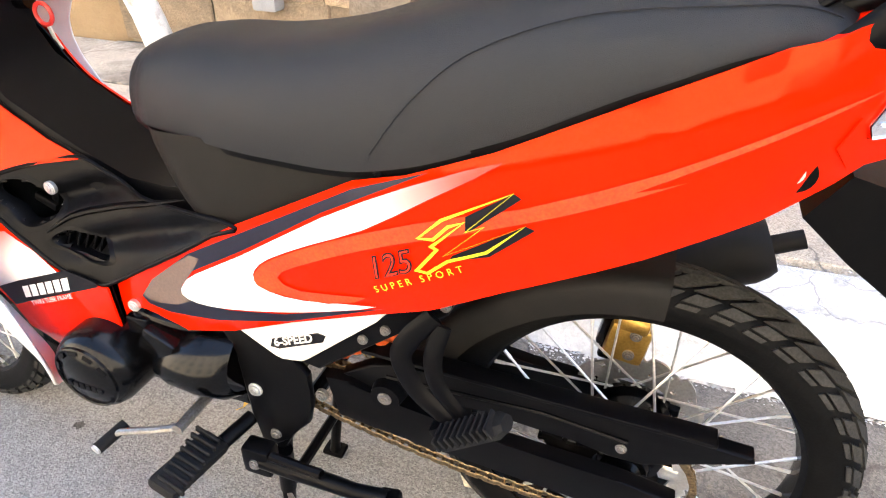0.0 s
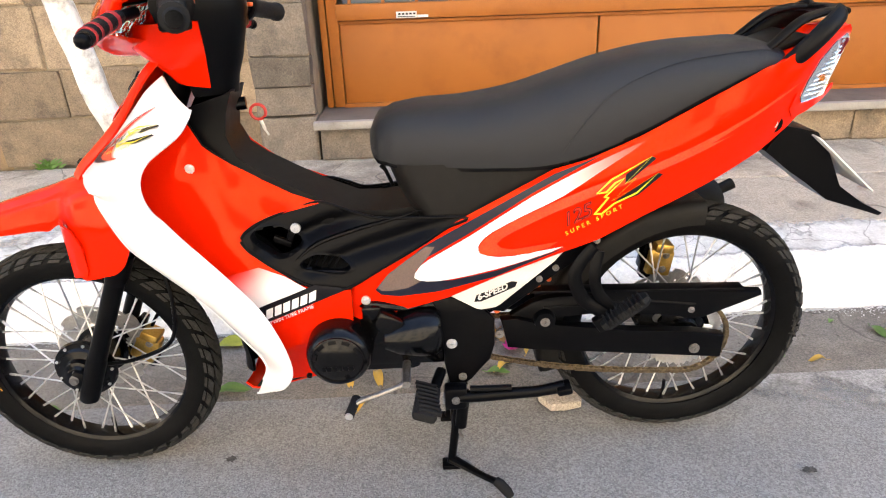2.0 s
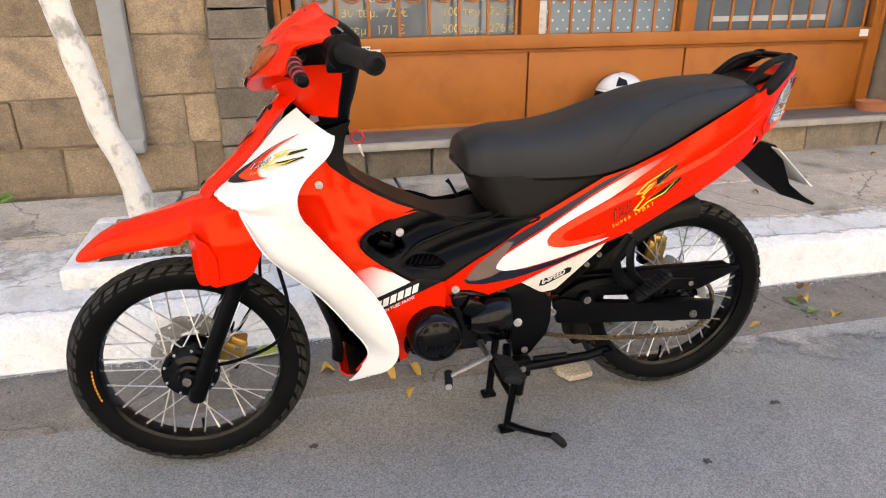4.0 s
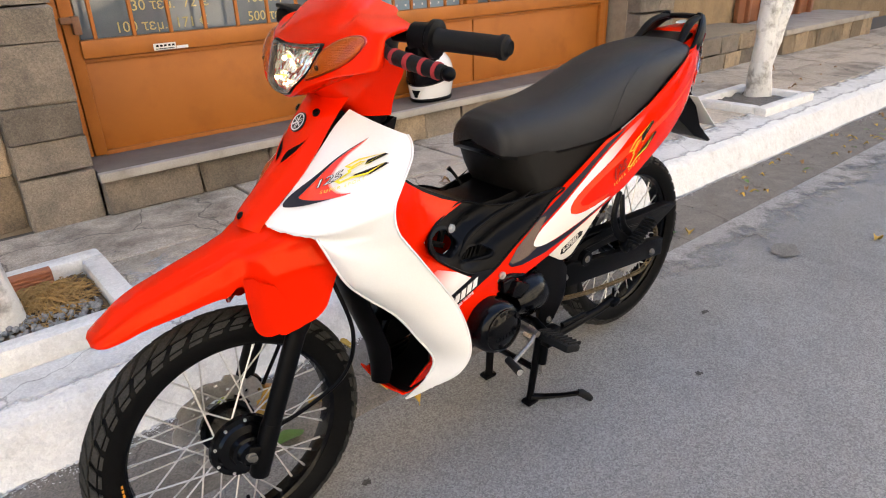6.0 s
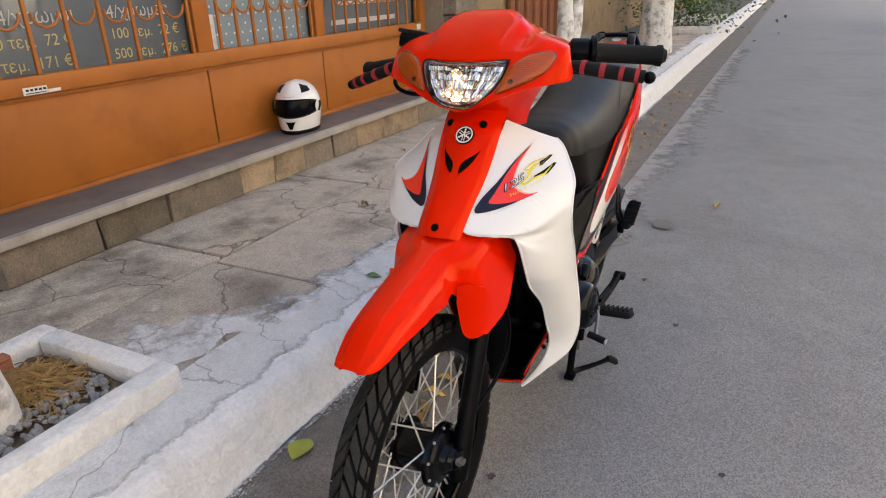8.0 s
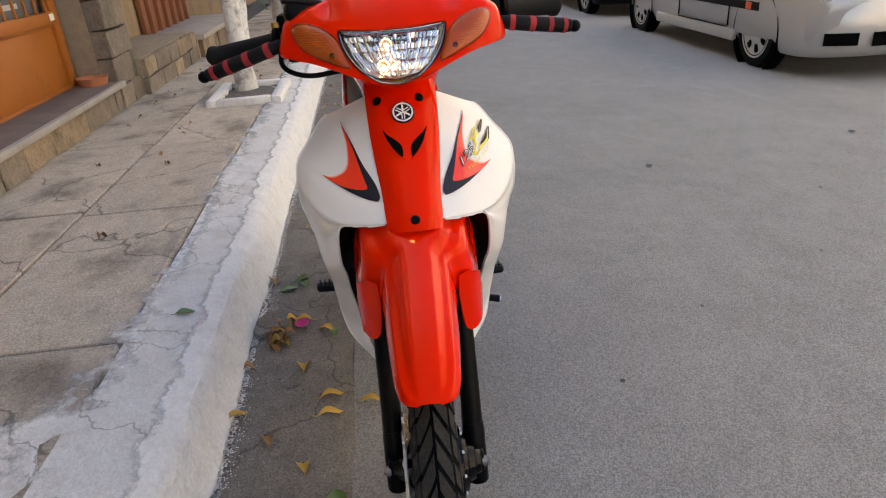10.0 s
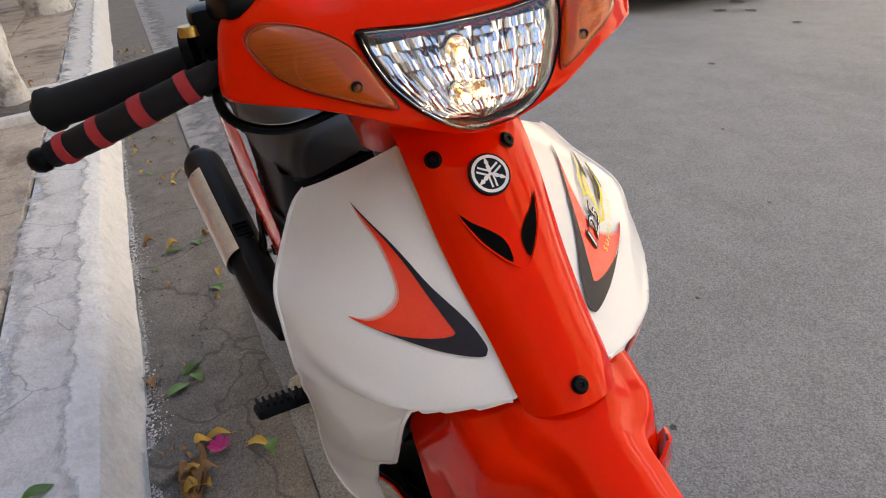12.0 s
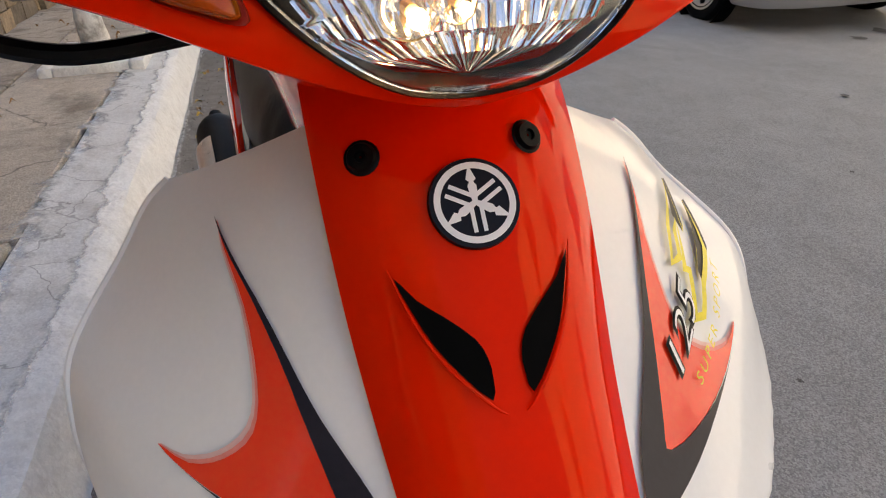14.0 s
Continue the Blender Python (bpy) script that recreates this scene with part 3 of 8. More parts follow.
def stone_wall(parent, x0, x1, z0, z1, y, mat_list, lo=0.2, hi=0.5, rows_h=(0.11, 0.2), seed=1, depth=0.05, axis="y", name="stone_block", gap=0.008):
    """Courses of rough blocks, each an object; axis tells which way the wall faces."""
    r = random.Random(seed)
    z = z0
    while z < z1 - 0.02:
        h = min(r.uniform(*rows_h), z1 - z)
        if z1 - z - h < 0.05:
            h = z1 - z
        x = x0
        while x < x1 - 0.01:
            w = min(r.uniform(lo, hi), x1 - x)
            if x1 - x - w < 0.09:
                w = x1 - x
            b = bmesh.new()
            box(b, (0, 0, 0), (w - gap, depth, h - gap), 0.006, seg=1)
            for v in b.verts:
                v.co += Vector((r.uniform(-1, 1), r.uniform(-1, 1) * 0.8, r.uniform(-1, 1))) * 0.007
            o = part(name, b, r.choice(mat_list), parent, smooth=0)
            if axis == "y":
                o.matrix_basis = pose(x + w / 2, y + r.uniform(-0.006, 0.006), z + h / 2)
            else:
                o.matrix_basis = pose(y + r.uniform(-0.006, 0.006), x + w / 2, z + h / 2, 0, 0, 90)
            x += w
        z += h


bm = bmesh.new()
box(bm, (1.40, 1.96, 0.23), (3.5, 0.30, 0.2))
riser = tagged(part("step_riser", bm, MORTAR), "stone riser under the entrance step", "step riser", kind="structure")

# the backing walls, all one thickness behind the claddings
bm = bmesh.new()
for x0, x1 in ((-6.0, -0.40), (3.22, 3.66)):
    box(bm, ((x0 + x1) / 2, 2.06, 1.6), (x1 - x0, 0.36, 3.2))
box(bm, (1.35, 2.2, 2.7), (3.6, 0.2, 1.0))
wall = tagged(part("wall_shop", bm, MORTAR), "wall clad in rough brown sandstone blocks", "wall", kind="structure")

bm = bmesh.new()
rows = [[(-6 + 4.13 * i / 60, 1.838 + 0.012 * noise.noise(Vector((i * 0.35, j * 0.4, 0))) + 0.006 * noise.noise(Vector((i * 1.1, j * 1.2, 4))) + (0.04 if i == 60 else 0), 0.14 + 1.8 * j / 30) for i in range(61)] for j in range(31)]
loft(bm, rows)
tagged(part("wall_render", bm, RENDERWALL, smooth=60), "rough ochre render on the neighbouring wall", "wall", kind="structure")

# metal door front
door = tagged(new("door_front"), "ochre-orange painted metal shop front with barred windows", "shop front", kind="structure")
DY = 2.055
for x0, x1 in ((-0.34, 0.884), (0.888, 1.829), (1.833, 3.05)):
    bm = bmesh.new()
    box(bm, ((x0 + x1) / 2, DY, 0.545), (x1 - x0 - 0.006, 0.03, 0.395), 0.004)
    part("door_panel", bm, ORANGEDOOR, door)
bm = bmesh.new()
box(bm, (1.355, DY - 0.03, 0.785), (3.40, 0.055, 0.07), 0.004)
box(bm, (1.355, DY - 0.015, 0.738), (3.40, 0.03, 0.016), 0.003)
box(bm, (1.355, DY - 0.02, 0.352), (3.40, 0.03, 0.025), 0.003)
part("door_rail", bm, ORANGEDOOR, door)
for x, w in ((-0.365, 0.05), (-0.41, 0.03), (0.88, 0.10), (1.81, 0.09), (3.08, 0.06), (3.12, 0.03)):
    bm = bmesh.new()
    box(bm, (x, DY - 0.012, 1.35 if abs(x - 1.3) > 1.6 else 1.5), (w, 0.05, 2.0 if abs(x - 1.3) > 1.6 else 1.4), 0.004)
    part("door_post", bm, ORANGEDOOR, door)
for x0, x1 in ((-0.32, 0.84), (0.93, 1.77), (1.86, 3.05)):
    bm = bmesh.new()
    box(bm, ((x0 + x1) / 2, DY + 0.04, 1.5), (x1 - x0, 0.012, 1.4))
    part("window_pane", bm, PANE, door, "dark grey-blue window film")
bm = bmesh.new()
box(bm, (1.36, DY + 0.03, 1.5), (0.80, 0.004, 1.38))
part("window_film", bm, DOTFILM, door, "pale blue film with white dots")
bm = bmesh.new()
for i in range(13):
    for j in range(16):
        x, z = 1.0 + i * 0.06 + (0.03 if j % 2 else 0), 0.84 + j * 0.045
        if x < 1.74:
            bmesh.ops.create_circle(bm, cap_ends=True, segments=6, radius=0.007, matrix=pose(x, DY + 0.0265, z, 90))
dots = part("film_dots", bm, PAPER, door, "rows of small white dots")
tagged(dots, kind="stuff")
BARMESH = None
for x0, x1, nb in ((-0.28, 0.80, 8), (0.985, 1.72, 7), (1.95, 2.98, 9)):
    for i in range(nb):
        x = x0 + (x1 - x0) * i / (nb - 1)
        if BARMESH is None:
            bm = bmesh.new()
            box(bm, (0, 0, 0.69), (0.015, 0.015, 1.4), 0.002, seg=1)
            BARMESH = part("grille_bar", bm, ORANGEDOOR, door)
            BARMESH.matrix_basis = pose(x, DY - 0.035, 0.82)
        else:
            share("grille_bar", BARMESH, door, pose(x, DY - 0.035, 0.82))
for i in range(8):
    for x0, x1, nb in ((-0.28, 0.80, 8), (0.985, 1.72, 7), (1.95, 2.98, 9)):
        if i < nb - 1:
            x = x0 + (x1 - x0) * (i + 0.5) / (nb - 1)
            bm = bmesh.new()
            tube(bm, [(x + 0.055 * math.cos(a), DY - 0.035, 1.04 + 0.055 * math.sin(a)) for a in np.linspace(math.pi, 2 * math.pi, 12)], 0.006, 6)
            part("grille_scroll", bm, ORANGEDOOR, door)
bm = bmesh.new()
box(bm, (-0.365, DY - 0.05, 0.90), (0.07, 0.03, 0.025), 0.003)
box(bm, (-0.345, DY - 0.05, 0.88), (0.03, 0.035, 0.07), 0.003)
part("door_latch", bm, surf("rusty_latch", (0.22, 0.10, 0.04), (0.14, 0.06, 0.03), 60, 0.6), door, "rusty brown latch")
bm = bmesh.new()
box(bm, (-0.02, DY - 0.061, 0.768), (0.095, 0.003, 0.028))
box(bm, (0.055, DY - 0.061, 0.760), (0.05, 0.003, 0.012))
box(bm, (2.98, DY - 0.061, 0.79), (0.06, 0.003, 0.04))
part("paper_sticker", bm, PAPER, door, "small white paper sticker")
bm = bmesh.new()
for i in range(5):
    box(bm, (-0.052 + i * 0.017, DY - 0.0635, 0.772), (0.011, 0.001, 0.008))
box(bm, (-0.02, DY - 0.0635, 0.760), (0.08, 0.001, 0.003))
part("sticker_print", bm, DECALBLACK, door)
bm = bmesh.new()
box(bm, (0.955, DY - 0.005, 0.90), (0.045, 0.02, 0.17), 0.003)
part("bell_plate", bm, PAPER, door, "white bell plate with three buttons")
for i in range(3):
    bm = bmesh.new()
    box(bm, (0.955, DY - 0.017, 0.86 + i * 0.035), (0.022, 0.006, 0.018), 0.002)
    part("bell_button", bm, CREAM, door)


def window_words():
    y = DY + 0.031
    def at(x, z):
        return lambda a, b: (x + a, y, z + b)
    lettering("price_print", "4/\u03c7\u03c1\u03c9\u03bc\u03bf\u03b9", 0.075, at(-0.04, 1.0), PRINTWHITE, door)
    lettering("price_print", "30 \u03c4\u03b5\u03bc.  72 \u20ac", 0.062, at(-0.10, 0.915), PRINTYELLOW, door)
    lettering("price_print", "100 \u03c4\u03b5\u03bc.  171 \u20ac", 0.062, at(-0.18, 0.832), PRINTYELLOW, door)
    lettering("price_print", "4/\u03c7\u03c1\u03c9\u03bc\u03b5\u03c2", 0.075, at(0.42, 1.0), PRINTWHITE, door)
    lettering("price_print", "100 \u03c4\u03b5\u03bc.  72 \u20ac", 0.062, at(0.42, 0.915), PRINTYELLOW, door)
    lettering("price_print", "500 \u03c4\u03b5\u03bc.  276 \u20ac", 0.062, at(0.42, 0.832), PRINTYELLOW, door)
    b = bmesh.new()
    box(b, (2.40, y, 0.877), (0.78, 0.002, 0.03))
    box(b, (2.45, y, 0.99), (0.70, 0.002, 0.022))
    box(b, (2.45, y, 1.05), (0.66, 0.002, 0.022))
    box(b, (0.1, y, 1.10), (0.5, 0.002, 0.02))
    part("window_print", b, PRINTWHITE, door)


window_words()

for o in door.children:
    o.location.x += 0.055

# grey downpipe
bm = bmesh.new()
box(bm, (-1.045, 1.835, 1.8), (0.10, 0.07, 2.8), 0.012)
box(bm, (-1.06, 1.835, 0.385), (0.115, 0.08, 0.07), 0.012)
tagged(part("downpipe", bm, PIPEGREY), "grey painted square downpipe on the stone wall", "downpipe")

# second shop front and walls further along
bm = bmesh.new()
box(bm, (4.4, 2.35, 1.6), (1.9, 0.2, 3.2))
box(bm, (9.5, 2.5, 2.6), (9.0, 0.4, 5.2))
box(bm, (25, 2.6, 3.0), (22, 0.5, 6.0))
wall_b = tagged(part("wall_far", bm, RENDERWALL), "ochre rendered wall along the pavement", "wall", kind="structure")
bm = bmesh.new()
box(bm, (4.45, 2.0, 0.3), (1.6, 0.5, 0.25), 0.01)
ledge = tagged(part("wall_ledge", bm, MORTAR), "low stone ledge in the wall recess", "ledge", kind="structure")
bm = bmesh.new()
box(bm, (6.4, 1.95, 0.36), (2.2, 0.62, 0.05), 0.005)
ledge2 = tagged(part("far_step", bm, MARBLE), "pale marble entrance step further along", "step", kind="structure")
bm = bmesh.new()
box(bm, (6.4, 2.0, 0.24), (2.15, 0.55, 0.2), 0.005)
riser2 = tagged(part("far_step_riser", bm, STONE), "tan stone step riser", "step riser", kind="structure")
bm = bmesh.new()
box(bm, (6.4, 2.26, 1.3), (1.7, 0.05, 1.9), 0.01)
for i in range(6):
    box(bm, (5.7 + i * 0.28, 2.22, 1.3), (0.05, 0.05, 1.9), 0.005)
tagged(part("far_door", bm, surf("brown_door_paint", (0.28, 0.11, 0.05), None, 5, 0.5)), "brown painted barred door further along", "door", kind="structure")
# opposite side of the street closes the place: its unseen front bounces warm light
bm = bmesh.new()
box(bm, (15, -9.5, 5.2), (90, 0.5, 10.4))
opposite = tagged(part("facade_opposite", bm, FACADE), "unseen ochre plaster front across the street, bouncing warm light", "building", kind="structure")
# unseen windows added to put dark shapes into the paint's reflections
for i in range(14):
    for z in (1.9, 5.2, 8.4):
        bm = bmesh.new()
        box(bm, (-12 + i * 4.1, -9.23, z), (1.5, 0.08, 2.0), 0.01)
        part("window", bm, PANE, opposite)
bm = bmesh.new()
box(bm, (15, -7.2, 0.06), (60, 3.2, 0.15), 0.02)
tagged(part("pavement_opposite", bm, SUNNYPAVING), "concrete pavement across the street", "pavement", kind="structure")
# unseen walls above and behind the shop, added to keep sun off the street
bm = bmesh.new()
box(bm, (-21, 2.6, 5.0), (30, 0.6, 10.0))
box(bm, (12, 2.65, 6.6), (56, 0.5, 6.8))
box(bm, (2, 3.08, 4.9), (76, 0.42, 10.2))
tagged(part("wall_above", bm, FACADE), "unseen ochre plaster wall above and behind the shop, blocking the sun", "wall", kind="structure")


def tree_trunk(name, label, pts, radii, branches=()):
    t = thing(name, label, "tree")
    b = bmesh.new()
    for P, R in [(pts, radii)] + list(branches):
        S = spline(P, 6)
        tube(b, S, list(np.interp(np.linspace(0, 1, len(S)), np.linspace(0, 1, len(R)), R)), 14)
    for v in b.verts:
        v.co += Vector((noise.noise(v.co * 9), noise.noise(v.co * 9 + Vector((5, 0, 0))), 0)) * 0.010
    part("trunk", b, BARK, t)
    return t


def crown(t, centre, spread, count, seed, up=0.6):
    """A crown of small leaves on twigs, one mesh."""
    r = random.Random(seed)
    b = bmesh.new()
    for _ in range(count):
        d = Vector((r.gauss(0, 1), r.gauss(0, 1), r.gauss(0, 0.6)))
        p = Vector(centre) + d * spread * 0.5
        L, w = r.uniform(0.05, 0.09), r.uniform(0.018, 0.03)
        q = Euler((r.uniform(-1, 1), r.uniform(-1, 1), r.uniform(0, 6.3))).to_matrix()
        vs = [b.verts.new(p + q @ Vector(c)) for c in ((0, 0, 0), (L * 0.5, w, 0.006), (L, 0, -0.01), (L * 0.5, -w, 0.006))]
        b.faces.new(vs)
    c = part("crown", b, LEAFGREEN, t, smooth=0)
    tagged(c, kind="stuff")


tree_near = tree_trunk("street_tree", "leaning limewashed white tree trunk in a square planter", [(-0.872, 1.0, 0.12), (-0.880, 0.99, 0.34), (-0.905, 0.98, 0.50), (-0.945, 0.97, 0.63), (-0.982, 0.97, 0.86), (-1.018, 0.97, 1.04), (-1.12, 1.0, 1.6), (-1.25, 1.05, 2.6)],
                       [0.062, 0.050, 0.044, 0.042, 0.043, 0.044, 0.04, 0.03])
crown(tree_near, (-1.3, 1.1, 3.1), 1.2, 1500, 3)
tree_mid = tree_trunk("street_tree", "forked limewashed tree with flaking bark in a square planter", [(3.50, 0.99, 0.15), (3.48, 0.99, 0.45), (3.50, 1.0, 0.8), (3.50, 1.02, 1.6), (3.45, 1.0, 2.4)], [0.085, 0.065, 0.06, 0.055, 0.04],
                      [([(3.48, 0.98, 0.35), (3.60, 0.96, 0.7), (3.74, 0.97, 1.1), (3.95, 0.98, 2.2)], [0.06, 0.05, 0.048, 0.035])])
crown(tree_mid, (3.6, 1.0, 2.9), 1.3, 1800, 5)
tree_far = tree_trunk("street_tree", "thick limewashed white tree trunk", [(7.6, 1.04, 0.13), (7.6, 1.04, 0.5), (7.65, 1.04, 1.2), (7.65, 1.0, 2.6)], [0.23, 0.2, 0.18, 0.15])
crown(tree_far, (7.3, 1.1, 2.35), 1.6, 2500, 6)
tree_far2 = tree_trunk("street_tree", "slim limewashed white tree trunk", [(8.6, 1.3, 0.13), (8.65, 1.3, 0.9), (8.75, 1.3, 2.4)], [0.12, 0.1, 0.08])


def planter(cx, cy, w, d, h, name, label, fill, th=0.07):
    t = thing(name, label, "planter")
    b = bmesh.new()
    for x, y, sx, sy in ((cx, cy - d / 2 + th / 2, w, th), (cx, cy + d / 2 - th / 2, w, th), (cx - w / 2 + th / 2, cy, th, d - 2 * th), (cx + w / 2 - th / 2, cy, th, d - 2 * th)):
        box(b, (x, y, 0.15 + h / 2), (sx, sy, h), 0.012)
    for v in b.verts:
        v.co += Vector((noise.noise(v.co * 7), noise.noise(v.co * 7 + Vector((3, 0, 0))), noise.noise(v.co * 6))) * 0.006
    part("rim", b, LIMEWASH, t)
    b = bmesh.new()
    rows = [[(cx - w / 2 + th + (w - 2 * th) * i / 12, cy - d / 2 + th + (d - 2 * th) * j / 12, 0.15 + h * 0.35 + 0.02 * noise.noise(Vector((i * 0.8 + cx, j * 0.8, 1)))) for i in range(13)] for j in range(13)]
    loft(b, rows)
    part("soil", b, fill, t)
    return t


pl = planter(-0.83, 1.02, 0.57, 0.55, 0.075, "tree_planter", "square limewashed planter kerb with dry straw and rubble", SOIL)
r = random.Random(8)
bm = bmesh.new()
for _ in range(620):
    x, y, a, L = r.gauss(-0.735, 0.055), r.gauss(1.07, 0.065), r.uniform(0, 6.3), r.uniform(0.03, 0.08)
    if not (-1.03 < x < -0.63 and 0.83 < y < 1.17):
        continue
    z = 0.182 + 0.045 * math.exp(-((x + 0.735) / 0.07) ** 2 - ((y - 1.07) / 0.08) ** 2) * r.uniform(0.2, 1.0)
    tube(bm, spline([(x, y, z), (x + L * 0.5 * math.cos(a), y + L * 0.5 * math.sin(a), z + r.uniform(0, 0.014)), (x + L * math.cos(a + 0.5), y + L * math.sin(a + 0.5), z - r.uniform(0, 0.012))], 2), 0.0015, 4)
tagged(part("straw", bm, STRAW, pl), kind="stuff")
for x0, w in ((-1.03, 0.16), (-0.865, 0.16)):
    bm = bmesh.new()
    box(bm, (x0 + w / 2, 1.205, 0.195), (w, 0.035, 0.075), 0.003)
    for i in range(6):
        box(bm, (x0 + w / 2, 1.186, 0.166 + i * 0.012), (w - 0.01, 0.008, 0.006), 0.0015, seg=1)
    part("brick", bm, BRICK, pl, "ribbed clay brick lining the planter")
GRAVEL = surf("grey_gravel", (0.34, 0.33, 0.31), (0.20, 0.19, 0.18), 50, 0.9)
bm = bmesh.new()
for _ in range(190):
    x, y, q = r.uniform(-0.95, -0.635), r.uniform(0.83, 0.99), r.uniform(0.006, 0.016)
    box(bm, (x, y, 0.186 + r.uniform(0, 0.006)), (q, q * 1.25, q), q * 0.25, Euler((r.uniform(0, 3), r.uniform(0, 3), 0)).to_matrix(), 1)
tagged(part("gravel", bm, GRAVEL, pl), kind="stuff")
planter(3.30, 0.93, 0.66, 0.50, 0.055, "tree_planter", "square limewashed planter kerb round the forked tree", GUTTER)
# green bush far along the pavement
bush = thing("bush", "dense dark green bush in a pale planter", "bush")
crown(bush, (11.3, 1.2, 0.75), 1.0, 2600, 12)
planter(11.3, 1.1, 1.4, 0.9, 0.12, "bush_planter", "low white planter kerb under the bush", SOIL)


# ---- leaves and litter ----
def leaf_mesh(name, L, w, material, curl):
    b = bmesh.new()
    rows = []
    for i in range(7):
        t = i / 6
        ww = w * math.sin(math.pi * min(1, t * 0.95 + 0.03)) ** 0.8
        rows.append([(L * (t - 0.5), s * ww, 0.004 + curl * (abs(s) ** 1.5) * ww * 1.2 + curl * 0.02 * math.sin(t * 5)) for s in (-1, -0.5, 0, 0.5, 1)])
    loft(b, rows)
    tube(b, [(-L * 0.5, 0, 0.004), (-L * 0.72, 0.004, 0.006)], 0.0012, 4)
    me = bpy.data.meshes.new(name)
    bmesh.ops.recalc_face_normals(b, faces=b.faces[:])
    b.to_mesh(me)
    b.free()
    me.shade_smooth()
    me.materials.append(material)
    return me


LEAVES = [leaf_mesh("fallen_leaf", 0.075, 0.014, LEAFYELLOW, 0.5), leaf_mesh("fallen_leaf", 0.06, 0.02, LEAFBROWN, 0.8), leaf_mesh("fallen_leaf", 0.065, 0.017, LEAFGREEN, 0.25),
          leaf_mesh("fallen_leaf", 0.05, 0.02, LEAFYELLOW, 0.6), leaf_mesh("fallen_leaf", 0.085, 0.032, LEAFLIME, 0.2)]
LEAFLABEL = ("yellow fallen leaf lying in the gutter", "curled brown dead leaf lying in the gutter", "green fallen leaf lying on the street", "small yellow fallen leaf on the street", "broad yellow-green fallen leaf in the gutter")


def drop_leaf(k, x, y, z, a, s=1.0):
    o = new("fallen_leaf", LEAVES[k])
    o.matrix_basis = pose(x, y, z, 0, 0, a) @ Matrix.Scale(s, 4)
    tagged(o, LEAFLABEL[k], "leaf", "fallen leaves")


for k, x, y, a in ((0, -0.048, 0.243, -75), (0, -0.123, 0.244, -80), (0, -0.09, 0.485, -60), (1, -0.193, 0.397, 20), (2, 0.58, 0.417, -60), (1, 0.648, 0.478, 10), (2, 1.358, 0.359, -80), (2, -0.873, 0.178, 30), (2, 0.27, 0.25, 0), (0, 0.29, 0.28, 50),
                   (2, 0.61, 0.37, 20), (2, 0.65, 0.38, 120), (1, 0.36, 0.46, 10), (1, 0.28, 0.44, 70), (1, 0.25, 0.42, 140), (1, 0.31, 0.40, 200), (1, 0.22, 0.43, 20), (0, 0.36, 0.36, 80), (2, 1.02, 0.26, 30),
                   (2, 1.38, 0.28, 15), (3, 1.403, 0.363, 100), (3, 1.429, 0.235, 30), (3, 1.911, -0.303, 0), (1, 1.47, 0.44, 90), (3, -0.30, 0.30, 10), (0, -0.08, 0.15, 70), (3, 0.1, 0.33, 0)):
    drop_leaf(k, x, y, 0.009 if y > 0.19 else 0.002, a, 0.92)
for i in range(16):
    drop_leaf((1, 1, 3, 1)[i % 4], 0.24 + rnd.gauss(0, 0.05), 0.41 + rnd.gauss(0, 0.022), 0.010 + 0.0012 * i, rnd.uniform(0, 360), rnd.uniform(0.55, 0.95))
drop_leaf(2, 0.222, 0.659, 0.158, -75, 0.85)
drop_leaf(2, -0.42, 0.22, 0.008, 10, 1.3)
drop_leaf(4, -0.478, 0.444, 0.010, 10, 1.0)
for _ in range(70):
    x = rnd.uniform(1.9, 5.5) if rnd.random() < 0.92 else rnd.uniform(0.5, 1.9)
    drop_leaf(rnd.choice((0, 1, 2, 3)), x, rnd.uniform(0.2, 0.46), 0.008, rnd.uniform(0, 360), rnd.uniform(0.35, 0.7))
for _ in range(24):
    drop_leaf(1, rnd.uniform(0.8, 5), rnd.uniform(0.9, 1.66), 0.164, rnd.uniform(0, 360), rnd.uniform(0.3, 0.7))
bm = bmesh.new()
for i in range(9):
    a = i * 0.75
    vs = [bm.verts.new(Vector((0.318, 0.352, 0.012)) + Vector((math.cos(a + d) * q, math.sin(a + d) * q, h))) for q, d, h in ((0.0, 0, 0), (0.02, -0.35, 0.012), (0.028, 0, 0.018), (0.02, 0.35, 0.010))]
    bm.faces.new(vs)
tagged(part("fallen_blossom", bm, MAGENTA), "crumpled magenta blossom in the gutter", "blossom")


def flat_stone(name, label, cx, cy, r0, seed, h=0.025, material=GUTTER):
    q = random.Random(seed)
    b = bmesh.new()
    slab(b, [(0.0 + math.cos(a) * r0 * q.uniform(0.75, 1.15), math.sin(a) * r0 * q.uniform(0.6, 0.95)) for a in np.linspace(0, 2 * math.pi, 9)[:-1]], 0, h, 0.006)
    o = part(name, b, material, smooth=25)
    o.matrix_basis = pose(cx, cy, 0.002, 90, 0, q.uniform(-20, 20))
    tagged(o, label, "stone")


flat_stone("broken_slab", "flat pale broken paving stone on the asphalt", 0.41, 0.13, 0.065, 3, 0.02, PAVING)
flat_stone("broken_slab", "flat grey stone fragment in the gutter", 0.34, 0.45, 0.075, 5, 0.03)
flat_stone("broken_slab", "small grey stone fragment in the gutter", 0.05, 0.36, 0.05, 9, 0.008)
bm = bmesh.new()
for _ in range(420):
    x, y, s = rnd.uniform(-1.6, 4.5), 0.49 - abs(rnd.gauss(0, 0.12)), rnd.uniform(0.0015, 0.006)
    if y > 0.0:
        box(bm, (x, y, 0.008), (s, s * 1.3, s * 0.8))
